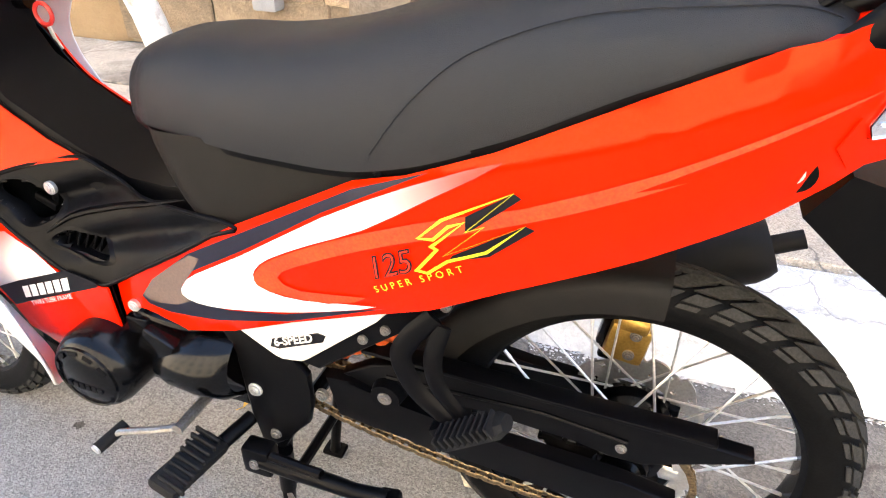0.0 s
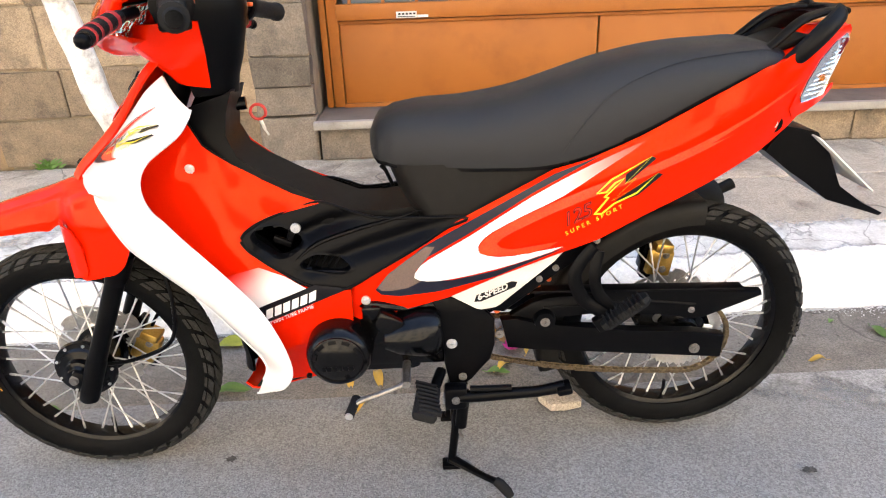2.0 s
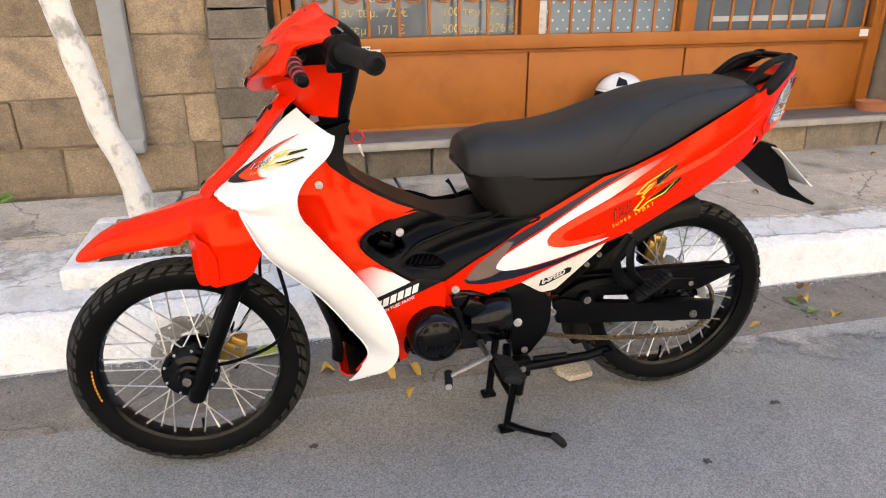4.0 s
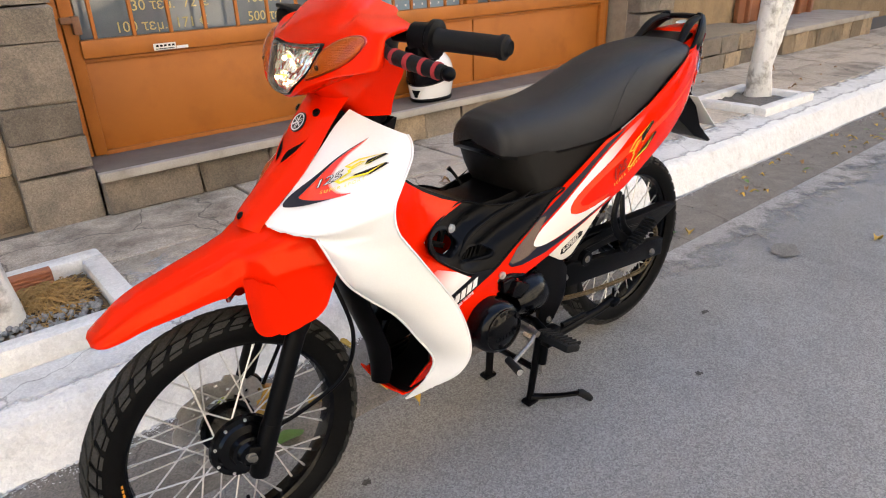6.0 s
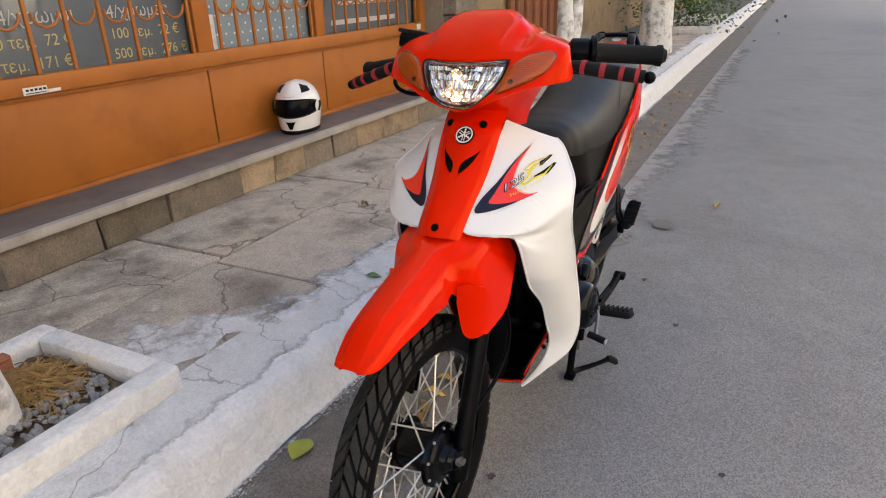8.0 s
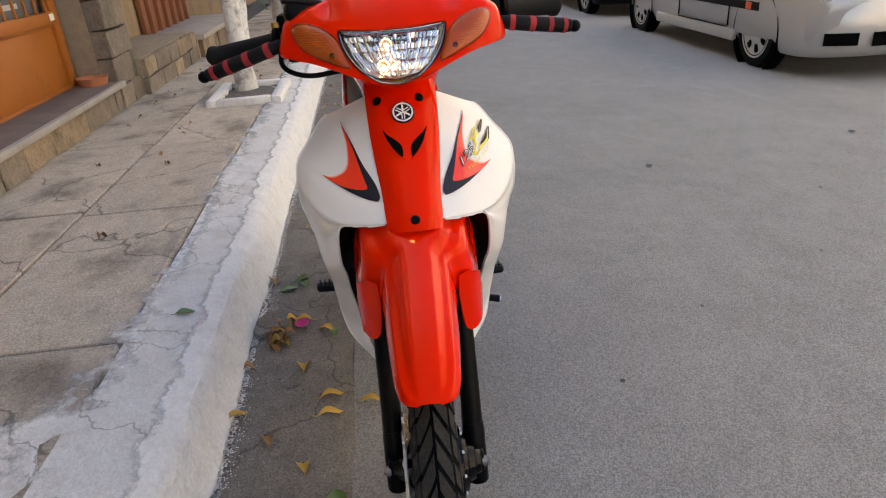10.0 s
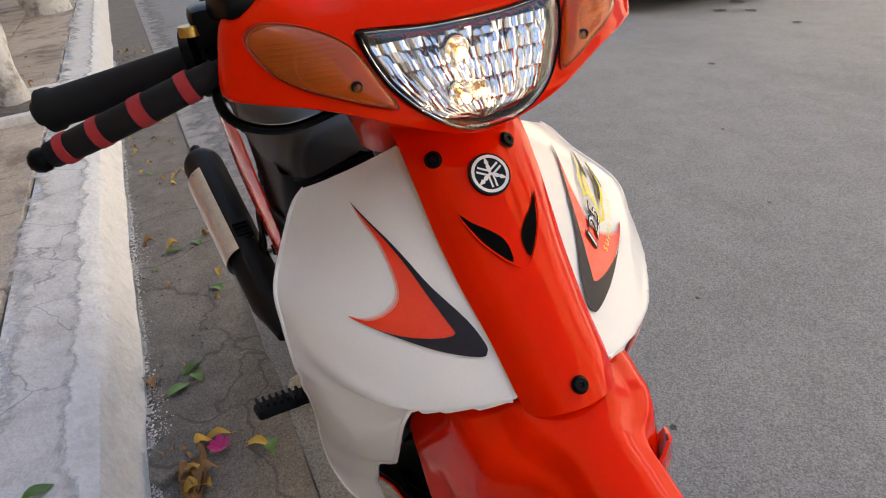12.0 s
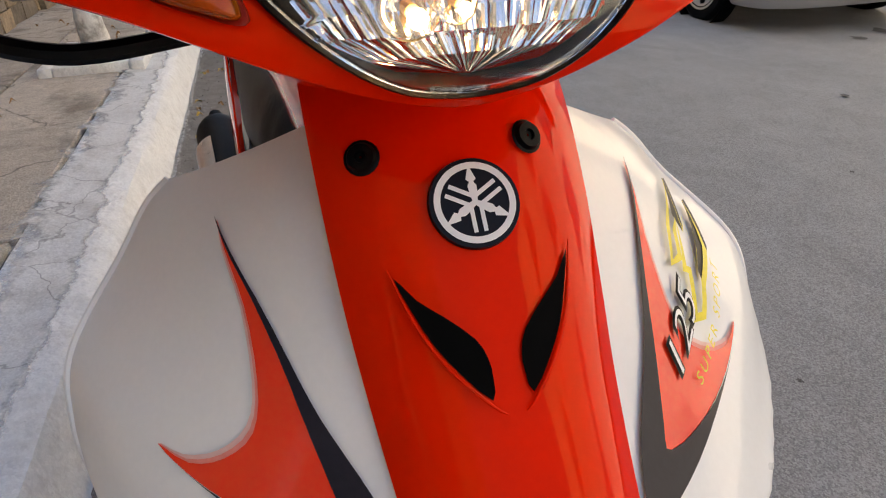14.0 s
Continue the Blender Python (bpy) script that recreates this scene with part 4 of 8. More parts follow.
tagged(part("gutter_grit", bm, GUTTER), "scattered grit and crumbs in the gutter", "grit", kind="stuff")

# oil and tar stains on the asphalt
def road_stain(x, y, r0, seed, material, label):
    q = random.Random(seed)
    b = bmesh.new()
    z = 0.0075 - 0.03 * max(0.0, -y - 0.5)
    rim_ = [(x + r0 * q.uniform(0.55, 1.2) * math.cos(a) * 1.3, y + r0 * q.uniform(0.55, 1.2) * math.sin(a)) for a in np.linspace(0, 2 * math.pi, 18)[:-1]]
    b.faces.new([b.verts.new((float(c[0]), float(c[1]), z)) for c in spline([np.array(p) for p in rim_], 3, True)])
    tagged(part("road_stain", b, material, smooth=0), label, "stain", "stains on the road")


OILSTAIN = surf("oil_stain", (0.085, 0.080, 0.074), (0.045, 0.042, 0.039), 60, 0.7, spec=0.3, bump=0.002, bump_scale=230, speck=(240, 0.3))
BROWNSTAIN = surf("brown_stain", (0.205, 0.192, 0.178), (0.150, 0.140, 0.128), 30, 0.85, spec=0.25, bump=0.002, bump_scale=230, speck=(240, 0.3))
for i, (x, y, r0) in enumerate(((-0.36, -0.03, 0.010), (-0.13, -0.52, 0.008), (0.885, -0.144, 0.012), (0.564, -0.311, 0.010), (2.964, -3.747, 0.05), (3.129, -4.10, 0.07), (2.80, -3.90, 0.04), (1.902, -2.627, 0.02), (1.546, -1.281, 0.018), (2.31, -3.78, 0.03), (0.2, -0.9, 0.006), (1.1, -1.9, 0.008), (0.5, -1.5, 0.006))):
    road_stain(x, y, r0, 40 + i, OILSTAIN, "dark oil spot on the asphalt")
for i, (x, y, r0) in enumerate(((1.54, -0.10, 0.055),)):
    road_stain(x, y, r0, 70 + i, BROWNSTAIN, "faded brown stain on the asphalt")

# weed at the wall foot
bm = bmesh.new()
for _ in range(60):
    a, L = rnd.uniform(0, 6.3), rnd.uniform(0.02, 0.06)
    p = Vector((-1.66 + rnd.gauss(0, 0.02), 1.80 + rnd.gauss(0, 0.01), 0.155 + rnd.uniform(0, 0.03)))
    d = Vector((math.cos(a), math.sin(a) * 0.5, rnd.uniform(0.1, 0.7))) * L
    sd = Vector((-d.y, d.x, 0.1)).normalized() * 0.008
    bm.faces.new([bm.verts.new(c) for c in (p, p + d * 0.5 + sd, p + d, p + d * 0.5 - sd)])
tagged(part("weed", bm, LEAFGREEN, smooth=0), "small green weed at the foot of the wall", "weed")


# ---- helmet on the step ----
def helmet():
    t = thing("helmet", "white full-face motorcycle helmet standing on the step", "helmet", m=pose(1.43, 1.90, 0.347, 0, 0, 22) @ Matrix.Scale(1.1, 4))
    def skin(a, v, o=0.0):
        """The shell at an angle (pi: the face) and a height from 0 to 1, o metres proud."""
        fx = 0.152 if math.cos(a) < 0 else 0.130
        rr = (1 - (max(0.0, v - 0.42) / 0.58) ** 2.4) ** 0.5 * (0.84 + 0.16 * min(1.0, v / 0.42) ** 0.7)
        chin = 0.020 * max(0.0, 1 - v / 0.35) * max(0.0, -math.cos(a)) ** 3
        k = 1 + o / 0.13
        return ((fx * rr * math.cos(a) - chin) * k, 0.114 * rr * math.sin(a) * k, 0.012 + 0.240 * v + o * 0.5 * (v > 0.7))
    def port(a):
        """Lower and upper edge of the eye opening."""
        d = abs(a - math.pi) / 1.30
        return 0.30 + 0.10 * d ** 2, 0.66 - 0.07 * d ** 3
    NA, NV = 72, 44
    b = bmesh.new()
    vs = [[b.verts.new(skin(2 * math.pi * j / NA, min(i / NV, 0.999))) for j in range(NA)] for i in range(NV + 1)]
    for i in range(NV):
        for j in range(NA):
            a, v = 2 * math.pi * (j + 0.5) / NA, (i + 0.5) / NV
            lo, hi = port(a)
            if abs(a - math.pi) < 1.30 and lo < v < hi:
                continue
            b.faces.new((vs[i][j], vs[i][(j + 1) % NA], vs[i + 1][(j + 1) % NA], vs[i + 1][j]))
    thicken(b, 0.006)
    part("shell", b, HELMETWHITE, t, smooth=50)
    VISOR = surf("dark_visor", (0.004, 0.004, 0.005), None, 10, 0.12, spec=0.12)
    b = bmesh.new()
    angles = np.linspace(math.pi - 1.34, math.pi + 1.34, 40)
    loft(b, [[skin(a, port(a)[0] - 0.02 + (port(a)[1] - port(a)[0] + 0.04) * k, -0.003) for a in angles] for k in np.linspace(0, 1, 8)])
    thicken(b, 0.003)
    part("visor", b, VISOR, t, "dark tinted visor")
    b = bmesh.new()
    for e in (0, 1):
        tube(b, [skin(a, port(a)[e], 0.001) for a in angles], 0.003, 6)
    part("port_seal", b, BLACK, t)
    b = bmesh.new()
    loft(b, [[skin(math.pi + d * w, v, 0.006) for d in np.linspace(-1, 1, 9)] for v, w in ((0.04, 0.16), (0.12, 0.20), (0.20, 0.30), (0.26, 0.40))])
    thicken(b, 0.006)
    cv = part("chin_vent", b, CREAM, t, "grey wedge-shaped chin vent")
    # black patch on the vent paints the shade of its mouth
    b = bmesh.new()
    loft(b, [[skin(math.pi + d * w, v, 0.0075) for d in np.linspace(-1, 1, 7)] for v, w in ((0.07, 0.07), (0.15, 0.14), (0.22, 0.22))])
    thicken(b, 0.003)
    part("vent_mouth", b, SHADEBLACK, cv)
    b = bmesh.new()
    loft(b, [[skin(math.pi + d, v, 0.007 * (1 - abs(d) / 0.75)) for d in np.linspace(-0.62, 0.62, 15)] for v in np.linspace(0.76, 0.97, 8)])
    part("top_scoop", b, HELMETWHITE, t, "raised white scoop on the crown", smooth=60)
    for sg in (-1, 1):
        b = bmesh.new()
        loft(b, [[skin(math.pi + sg * (0.62 + 0.50 * k), v0 + (v1 - v0) * k, 0.004) for k in np.linspace(0, 1, 6)] for v0, v1 in ((0.78, 0.80), (0.86, 0.84), (0.94, 0.88))])
        thicken(b, 0.003)
        part("top_vent", b, GREYPLASTIC, t, "dark vent beside the crown scoop")
        b = bmesh.new()
        rows = [[skin(math.pi + sg * (1.36 + 0.22 * math.cos(q) * k), 0.47 + 0.13 * math.sin(q) * k, 0.005) for q in np.linspace(0, 2 * math.pi, 20)[:-1]] for k in (1.0, 0.85, 0.5, 0.05)]
        loft(b, rows, True, True)
        pv = part("visor_pivot", b, CREAM, t, "pale grey visor pivot cover")
        b = bmesh.new()
        tube(b, [skin(math.pi + sg * 1.30, 0.38, 0.009), skin(math.pi + sg * 1.40, 0.48, 0.010), skin(math.pi + sg * 1.44, 0.57, 0.009)], 0.006, 8)
        part("pivot_clip", b, GREYPLASTIC, pv)
    b = bmesh.new()
    tube(b, [skin(a, 0.0, -0.004) for a in np.linspace(0, 2 * math.pi, 48)], 0.011, 8, False)
    part("edge_trim", b, BLACK, t)
    b = bmesh.new()
    for k in range(4):
        tube(b, [skin(math.pi - 0.28 + 0.14 * k, 0.705 + 0.012 * (k % 2), 0.001), skin(math.pi - 0.17 + 0.14 * k, 0.72, 0.001)], 0.0022, 5, flat=0.3)
    part("brow_print", b, GREYPLASTIC, t, "small dark print over the visor")


helmet()
# terracotta saucer
bm = bmesh.new()
lathe(bm, [(0.001, 0.0), (0.085, 0.0), (0.10, 0.05), (0.094, 0.05), (0.08, 0.012), (0.001, 0.012)], 32, (3.13, 1.90, 0.347), "z")
tagged(part("plant_saucer", bm, TERRACOTTA), "shallow terracotta plant saucer on the step", "saucer")


# ---- parked cars ----
def car(name, label, paint, x0, x1, wheels_x, near_y, height, flip=False, r=0.29):
    """Simple hatchback body from side sections; x0 front, x1 rear, seen along the near side."""
    t = thing(name, label, "car", m=pose(0, 0, -0.10))
    L = x1 - x0
    wid = 1.62
    cy = near_y - wid / 2
    hood, belt, roof = 0.80 * height / 1.42, 0.92 * height / 1.42, height
    st = [(0.0, 0.42, 0.62, 0.86), (0.03, 0.24, 0.70, 0.95), (0.12, 0.20, 0.80, 1.0), (0.28, 0.19, hood + 0.06, 1.0), (0.33, 0.19, belt, 1.0), (0.7, 0.19, belt + 0.02, 1.0), (0.93, 0.2, belt + 0.02, 0.98), (0.98, 0.25, 0.85, 0.95), (1.0, 0.42, 0.7, 0.9)]
    b = bmesh.new()
    rows = []
    for f, zb, zt, ws in st:
        w = wid / 2 * ws
        ring = [(w * 0.93, zb), (w, zb + 0.08), (w * 1.01, (zb + zt) / 2), (w * 0.97, zt - 0.06), (w * 0.88, zt), (0, zt + 0.015), (-w * 0.88, zt), (-w * 0.97, zt - 0.06), (-w * 1.01, (zb + zt) / 2), (-w, zb + 0.08), (-w * 0.93, zb)]
        rows.append([(x0 + L * f, cy + y, z) for y, z in ring])
    loft(b, rows, True, True)
    body = part("body", b, paint, t, smooth=50)
    b = bmesh.new()
    rows = []
    for f, zt, ws in ((0.30, belt - 0.02, 0.9), (0.44, roof - 0.03, 0.76), (0.55, roof, 0.74), (0.80, roof - 0.02, 0.73), (0.95, belt, 0.86)):
        w = wid / 2 * ws
        rows.append([(x0 + L * f, cy - w, zt - 0.02), (x0 + L * f, cy - w * 0.9, zt), (x0 + L * f, cy + w * 0.9, zt), (x0 + L * f, cy + w, zt - 0.02), (x0 + L * f, cy + wid / 2 * 0.93, belt - 0.05), (x0 + L * f, cy - wid / 2 * 0.93, belt - 0.05)])
    loft(b, rows, True, True)
    part("glasshouse", b, CARGLASS, t, "dark window glass")
    b = bmesh.new()
    box(b, (x0 + L * 0.5, near_y - 0.005, 0.50), (L * 0.62, 0.04, 0.07), 0.01)
    part("side_moulding", b, GREYPLASTIC, t)
    b = bmesh.new()
    box(b, (x0 + L * 0.23, near_y + 0.004, 0.50), (0.09, 0.03, 0.06), 0.008)
    part("side_marker", b, ORANGE, t, "orange side marker")
    b = bmesh.new()
    box(b, (x0 + L * 0.5, near_y + 0.002, 0.235), (L * 0.44, 0.05, 0.10), 0.02)
    part("sill", b, paint, t)
    # black strips on the body paint the shade in door and sill gaps
    for sx in (0.315, 0.58):
        b = bmesh.new()
        box(b, (x0 + L * sx, near_y + 0.008, 0.56), (0.006, 0.012, 0.52), 0.001)
        part("door_gap", b, SHADEBLACK, t)
    b = bmesh.new()
    box(b, (x0 + L * 0.45, near_y + 0.0085, 0.292), (L * 0.26, 0.010, 0.006), 0.001)
    part("sill_gap", b, SHADEBLACK, t)
    b = bmesh.new()
    nose = []
    for z, tuck, grow in ((0.175, 0.075, 0.955), (0.20, 0.045, 0.985), (0.26, 0.02, 1.0), (0.36, 0.0, 1.008), (0.44, 0.0, 1.008), (0.50, 0.012, 1.004), (0.56, 0.04, 0.995), (0.62, 0.09, 0.975)):
        ring = []
        for q in np.linspace(-math.pi / 2, math.pi / 2, 41):
            ring.append((x0 + 0.40 - (0.47 - tuck) * abs(math.cos(q)) ** 0.55, cy + wid / 2 * grow * math.copysign(abs(math.sin(q)) ** 0.75, q), z))
        nose.append(ring)
    loft(b, nose)
    thicken(b, 0.01)
    bump_ = part("bumper", b, paint if not flip else BLACK, t, "rounded painted front bumper", smooth=60)
    def front_x(y):
        return x0 + 0.40 - 0.47 * (max(0.0, 1 - (abs(y - cy) / (wid / 2)) ** (2 / 0.75))) ** 0.275
    # intakes are black sheets on the bumper, their shade painted on
    for y0_, y1_, z0_, z1_ in ((cy - 0.36, cy + 0.36, 0.26, 0.36), (cy + 0.46, cy + 0.68, 0.27, 0.36), (cy - 0.68, cy - 0.46, 0.27, 0.36)):
        b = bmesh.new()
        loft(b, [[(front_x(y) - 0.004, y, z) for y in np.linspace(y0_, y1_, 12)] for z in (z0_, (z0_ + z1_) / 2, z1_)])
        thicken(b, 0.006)
        part("air_intake", b, SHADEBLACK, bump_)
    b = bmesh.new()
    box(b, (x1 - 0.03, cy, 0.42), (0.16, wid * 0.94, 0.2), 0.05)
    part("bumper", b, paint if not flip else BLACK, t)
    b = bmesh.new()
    box(b, (x0 - 0.082, cy, 0.43), (0.012, 0.50, 0.11), 0.003)
    part("blank_plate", b, PAPER, t, "white blank plate")
    for s in (-1, 1):
        b = bmesh.new()
        box(b, (x0 + 0.10, cy + s * wid * 0.36, 0.64), (0.16, 0.30, 0.14), 0.04)
        part("headlight", b, MIRRORMAT, t)
        b = bmesh.new()
        box(b, (x1 - 0.06, cy + s * wid * 0.40, 0.72), (0.1, 0.16, 0.22), 0.02)
        part("tail_lamp", b, ORANGE if s > 0 and flip else surf("red_lamp", (0.4, 0.02, 0.02), None, 10, 0.2), t)
    for wx in wheels_x:
        for s, yy in ((1, near_y - 0.09), (-1, near_y - wid + 0.09)):
            b = bmesh.new()
            lathe(b, [(r * 0.62, -0.08), (r * 0.9, -0.085), (r, -0.06), (r, 0.06), (r * 0.9, 0.085), (r * 0.62, 0.08)], 40, (wx, yy, r), closed=True)
            wh = part("wheel", b, RUBBER, t)
            b = bmesh.new()
            lathe(b, [(0.001, 0.078 * s), (r * 0.2, 0.080 * s), (r * 0.5, 0.070 * s), (r * 0.70, 0.084 * s), (r * 0.72, 0.070 * s), (r * 0.70, 0.0)], 40, (wx, yy, r))
            part("rim", b, CARSILVER, wh)
            # black blocks on the rim paint the shade of its seven openings
            for i in range(7):
                b = bmesh.new()
                a = 2 * math.pi * i / 7
                box(b, (wx + math.cos(a) * r * 0.42, yy + 0.071 * s, r + math.sin(a) * r * 0.42), (r * 0.28, 0.012, r * 0.17), 0.012, Euler((0, -a, 0)).to_matrix())
                part("rim_slot", b, SHADEBLACK, wh)
            # black cup round the wheel paints the dark of the arch
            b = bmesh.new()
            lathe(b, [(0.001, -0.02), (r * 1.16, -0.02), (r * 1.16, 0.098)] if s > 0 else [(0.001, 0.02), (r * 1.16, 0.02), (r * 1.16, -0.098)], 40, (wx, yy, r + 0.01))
            part("wheel_arch", b, SHADEBLACK, t)
    return t


car("parked_car", "silver hatchback parked across the street", CARSILVER, 3.2, 7.0, (3.95, 6.45), -3.17, 1.42)
car("parked_car", "cream older saloon parked across the street", CARCREAM, 7.85, 11.6, (8.56, 10.87), -3.15, 1.38, True, 0.28)
car("parked_car", "dark blue car parked further along the street", CARDARK, 13.0, 16.7, (13.8, 15.9), -3.08, 1.4)

# pieces of walls and pavement come last
def pieces():
    stone_wall(riser, -0.385, 3.19, 0.155, 0.312, 1.79, [DARKSTONE, DARKSTONE, STONE], 0.2, 0.55, (0.16, 0.17), 11, 0.04)
    stone_wall(wall, -1.90, -0.66, 0.15, 1.75, 1.893, [STONE, STONE, STONE, DARKSTONE], 0.26, 0.62, (0.16, 0.27), 5, gap=0.006)
    stone_wall(wall, -0.66, -0.395, 0.15, 1.75, 1.835, [DARKSTONE, STONE, DARKSTONE], 0.26, 0.3, (0.12, 0.24), 6, 0.10, gap=0.005)
    stone_wall(wall, 3.22, 3.66, 0.15, 1.75, 1.84, [DARKSTONE], 0.2, 0.46, (0.14, 0.2), 7, 0.14)
    stone_wall(ledge, 3.65, 5.25, 0.15, 0.42, 1.74, [DARKSTONE, STONE], 0.18, 0.4, (0.13, 0.14), 8, 0.05)
    stone_wall(riser2, 5.35, 7.45, 0.15, 0.335, 1.70, [STONE], 0.18, 0.35, (0.18, 0.19), 9, 0.05)
    lay_slabs()

# ---- motorbike ----
bike = thing("motorbike", "red and white underbone motorbike parked on its centre stand", "motorbike")
bike.scale = (1, 1, 0.99)
bike.location.y = 0.004
SIDES = ((-1, "left"), (1, "right"))


def bolt_on(parent, p, r=0.008, h=0.008, s=-1, material=STEEL, axis="y"):
    r, h = r * 0.78, h * 0.75
    b = bmesh.new()
    x, y, z = p
    lathe(b, [(0.0005, s * h), (r * 0.55, s * h), (r * 0.6, s * h * 0.7), (r * 0.98, s * h * 0.65), (r, s * h * 0.3), (r * 1.25, s * h * 0.25), (r * 1.25, -s * 0.004)], 12, (x, y, z), axis)
    return part("bolt", b, material, parent)


# -- wheels --
def wheel(name, cx, cz, R, half_w, label, disc_r, sprocket):
    rim = bmesh.new()
    lathe(rim, [(R - 0.053, -0.024), (R - 0.050, -0.027), (R - 0.057, -0.025), (R - 0.068, -0.018), (R - 0.072, 0.0), (R - 0.068, 0.018), (R - 0.057, 0.025), (R - 0.050, 0.027), (R - 0.053, 0.024), (R - 0.063, 0.0)], 96, (cx, 0, cz), closed=True)
    w = part(name, rim, GLOSSBLACK, bike, label)
    b = bmesh.new()
    prof = []
    a0 = half_w
    for i in range(25):
        f = -2.35 + 4.7 * i / 24
        prof.append((R - 0.034 + (0.034 - (0.004 if abs(f) < 1.25 else 0)) * math.cos(f) - (0.004 if abs(f) > 2 else 0), a0 * math.copysign(abs(math.sin(f)) ** 0.9, f)))
    lathe(b, prof, 128, (cx, 0, cz))
    part("tyre", b, RUBBER, w)
    # tread blocks in two chevron rows and two shoulder rows
    b = bmesh.new()
    n = 42
    def tp(th, f, up):
        rr = R - 0.034 + (0.034 + up) * math.cos(f)
        return (cx + rr * math.cos(th), (a0 + up) * math.copysign(abs(math.sin(f)) ** 0.9, f), cz + rr * math.sin(th))
    for i in range(n):
        for s in (-1, 1):
            for f0, f1, sl, frac, sh in ((0.05, 0.64, 0.62, 0.70, 0.0), (0.75, 1.06, 0.45, 0.68, 0.85), (1.15, 1.30, 0.25, 0.62, 0.30)):
                d = 2 * math.pi / n
                t0 = (i + sh + (0.5 if s > 0 else 0)) * d
                q = []
                for up in (-0.006, 0.0025):
                    for f, tt in ((f0, 0), (f1, 0), (f1, 1), (f0, 1)):
                        q.append(b.verts.new(tp(t0 + d * (frac * tt + sl * (f - f0) / 0.4), s * f, up)))
                for fc in ((4, 5, 6, 7), (0, 1, 5, 4), (1, 2, 6, 5), (2, 3, 7, 6), (3, 0, 4, 7)):
                    b.faces.new([q[k] for k in fc])
    tagged(part("tread", b, TREAD, w, smooth=20), kind="stuff")
    # rim lettering bars
    b = bmesh.new()
    for a in (math.pi * (1.03 if cx < 0 else 1.39),):
        for i in range(9):
            th = a + (i - 4) * 0.045
            rr = R - 0.052
            rows = [[(cx + q * math.cos(th + e), -0.029, cz + q * math.sin(th + e)) for e in (-0.016, 0.016)] for q in (rr - 0.005, rr + 0.004)]
            loft(b, rows)
    part("print", b, YELLOWPRINT, w, "small orange print")
    # hub
    b = bmesh.new()
    lathe(b, [(0.010, -0.078), (0.020, -0.076), (0.024, -0.068), (0.030, -0.066), (0.034, -0.056), (0.048, -0.052), (0.052, -0.046), (0.062, -0.044), (0.064, -0.036), (0.052, -0.032), (0.042, 0.0), (0.046, 0.030), (0.055, 0.032), (0.055, 0.040), (0.030, 0.05), (0.012, 0.075)], 48, (cx, 0, cz))
    hub = part("hub", b, GLOSSBLACK, w)
    stud = None
    for i in range(9):
        m_ = Matrix.Translation((cx, -0.045, cz)) @ Matrix.Rotation(2 * math.pi * i / 9, 4, "Y") @ Matrix.Translation((0.0565, 0, 0))
        if stud is None:
            b = bmesh.new()
            lathe(b, [(0.0005, -0.003), (0.0028, -0.003), (0.0032, 0.001)], 8, (0, 0, 0))
            stud = part("hub_stud", b, STEEL, hub)
            stud.matrix_basis = m_
        else:
            share("hub_stud", stud, hub, m_)
    b = bmesh.new()
    tube(b, [(cx, -0.092, cz), (cx, 0.092, cz)], 0.007, 10)
    part("axle", b, DULLSTEEL, w)
    # spokes
    first = None
    L = R - 0.070
    for i in range(36):
        s = -1 if i % 2 else 1
        th = 2 * math.pi * i / 36
        lead = 0.42 if (i // 2) % 2 else -0.42
        p0 = Vector((cx + 0.052 * math.cos(th + lead * 1.6), s * 0.036, cz + 0.052 * math.sin(th + lead * 1.6)))
        p1 = Vector((cx + L * math.cos(th), s * 0.004, cz + L * math.sin(th)))
        d = p1 - p0
        if first is None:
            b = bmesh.new()
            tube(b, [(0, 0, 0), (0, 0, d.length - 0.014)], 0.0018, 6)
            tube(b, [(0, 0, d.length - 0.016), (0, 0, d.length + 0.004)], 0.0026, 6)
            first = part("spoke", b, STEEL, w)
            first.matrix_basis = Matrix.Translation(p0) @ d.to_track_quat("Z", "Y").to_matrix().to_4x4()
        else:
            share("spoke", first, w, Matrix.Translation(p0) @ d.to_track_quat("Z", "Y").to_matrix().to_4x4())
    # brake disc with wavy edge and slots, on six arms
    N = 132
    wave = [1 + 0.045 * math.copysign(abs(math.sin(11 * math.pi * k / N * 2 / 2)) ** 0.6, math.sin(11 * math.pi * 2 * k / N)) for k in range(N)]
    radii = (0.60, 0.70, 0.77, 0.86, 0.92, 1.0)
    b = bmesh.new()
    vs = [[b.verts.new((cx + disc_r * q * (wave[k] if q > 0.95 else 1) * math.cos(2 * math.pi * k / N), 0.052, cz + disc_r * q * (wave[k] if q > 0.95 else 1) * math.sin(2 * math.pi * k / N))) for k in range(N)] for q in radii]
    for i in range(5):
        for k in range(N):
            if i in (1, 3) and (k + 6 * (i == 3)) % 12 in (3, 4):
                continue
            b.faces.new((vs[i][k], vs[i][(k + 1) % N], vs[i + 1][(k + 1) % N], vs[i + 1][k]))
    thicken(b, 0.004)
    disc = part("brake_disc", b, DISCSTEEL, w, "wavy drilled steel brake disc")
    arm = None
    for i in range(6):
        m_ = Matrix.Translation((cx, 0.052, cz)) @ Matrix.Rotation(2 * math.pi * i / 6, 4, "Y")
        if arm is None:
            b = bmesh.new()
            tube(b, [(0.028, 0, 0), (disc_r * 0.66, 0, 0.012)], 0.008, 8, flat=0.5, up=(0, 1, 0))
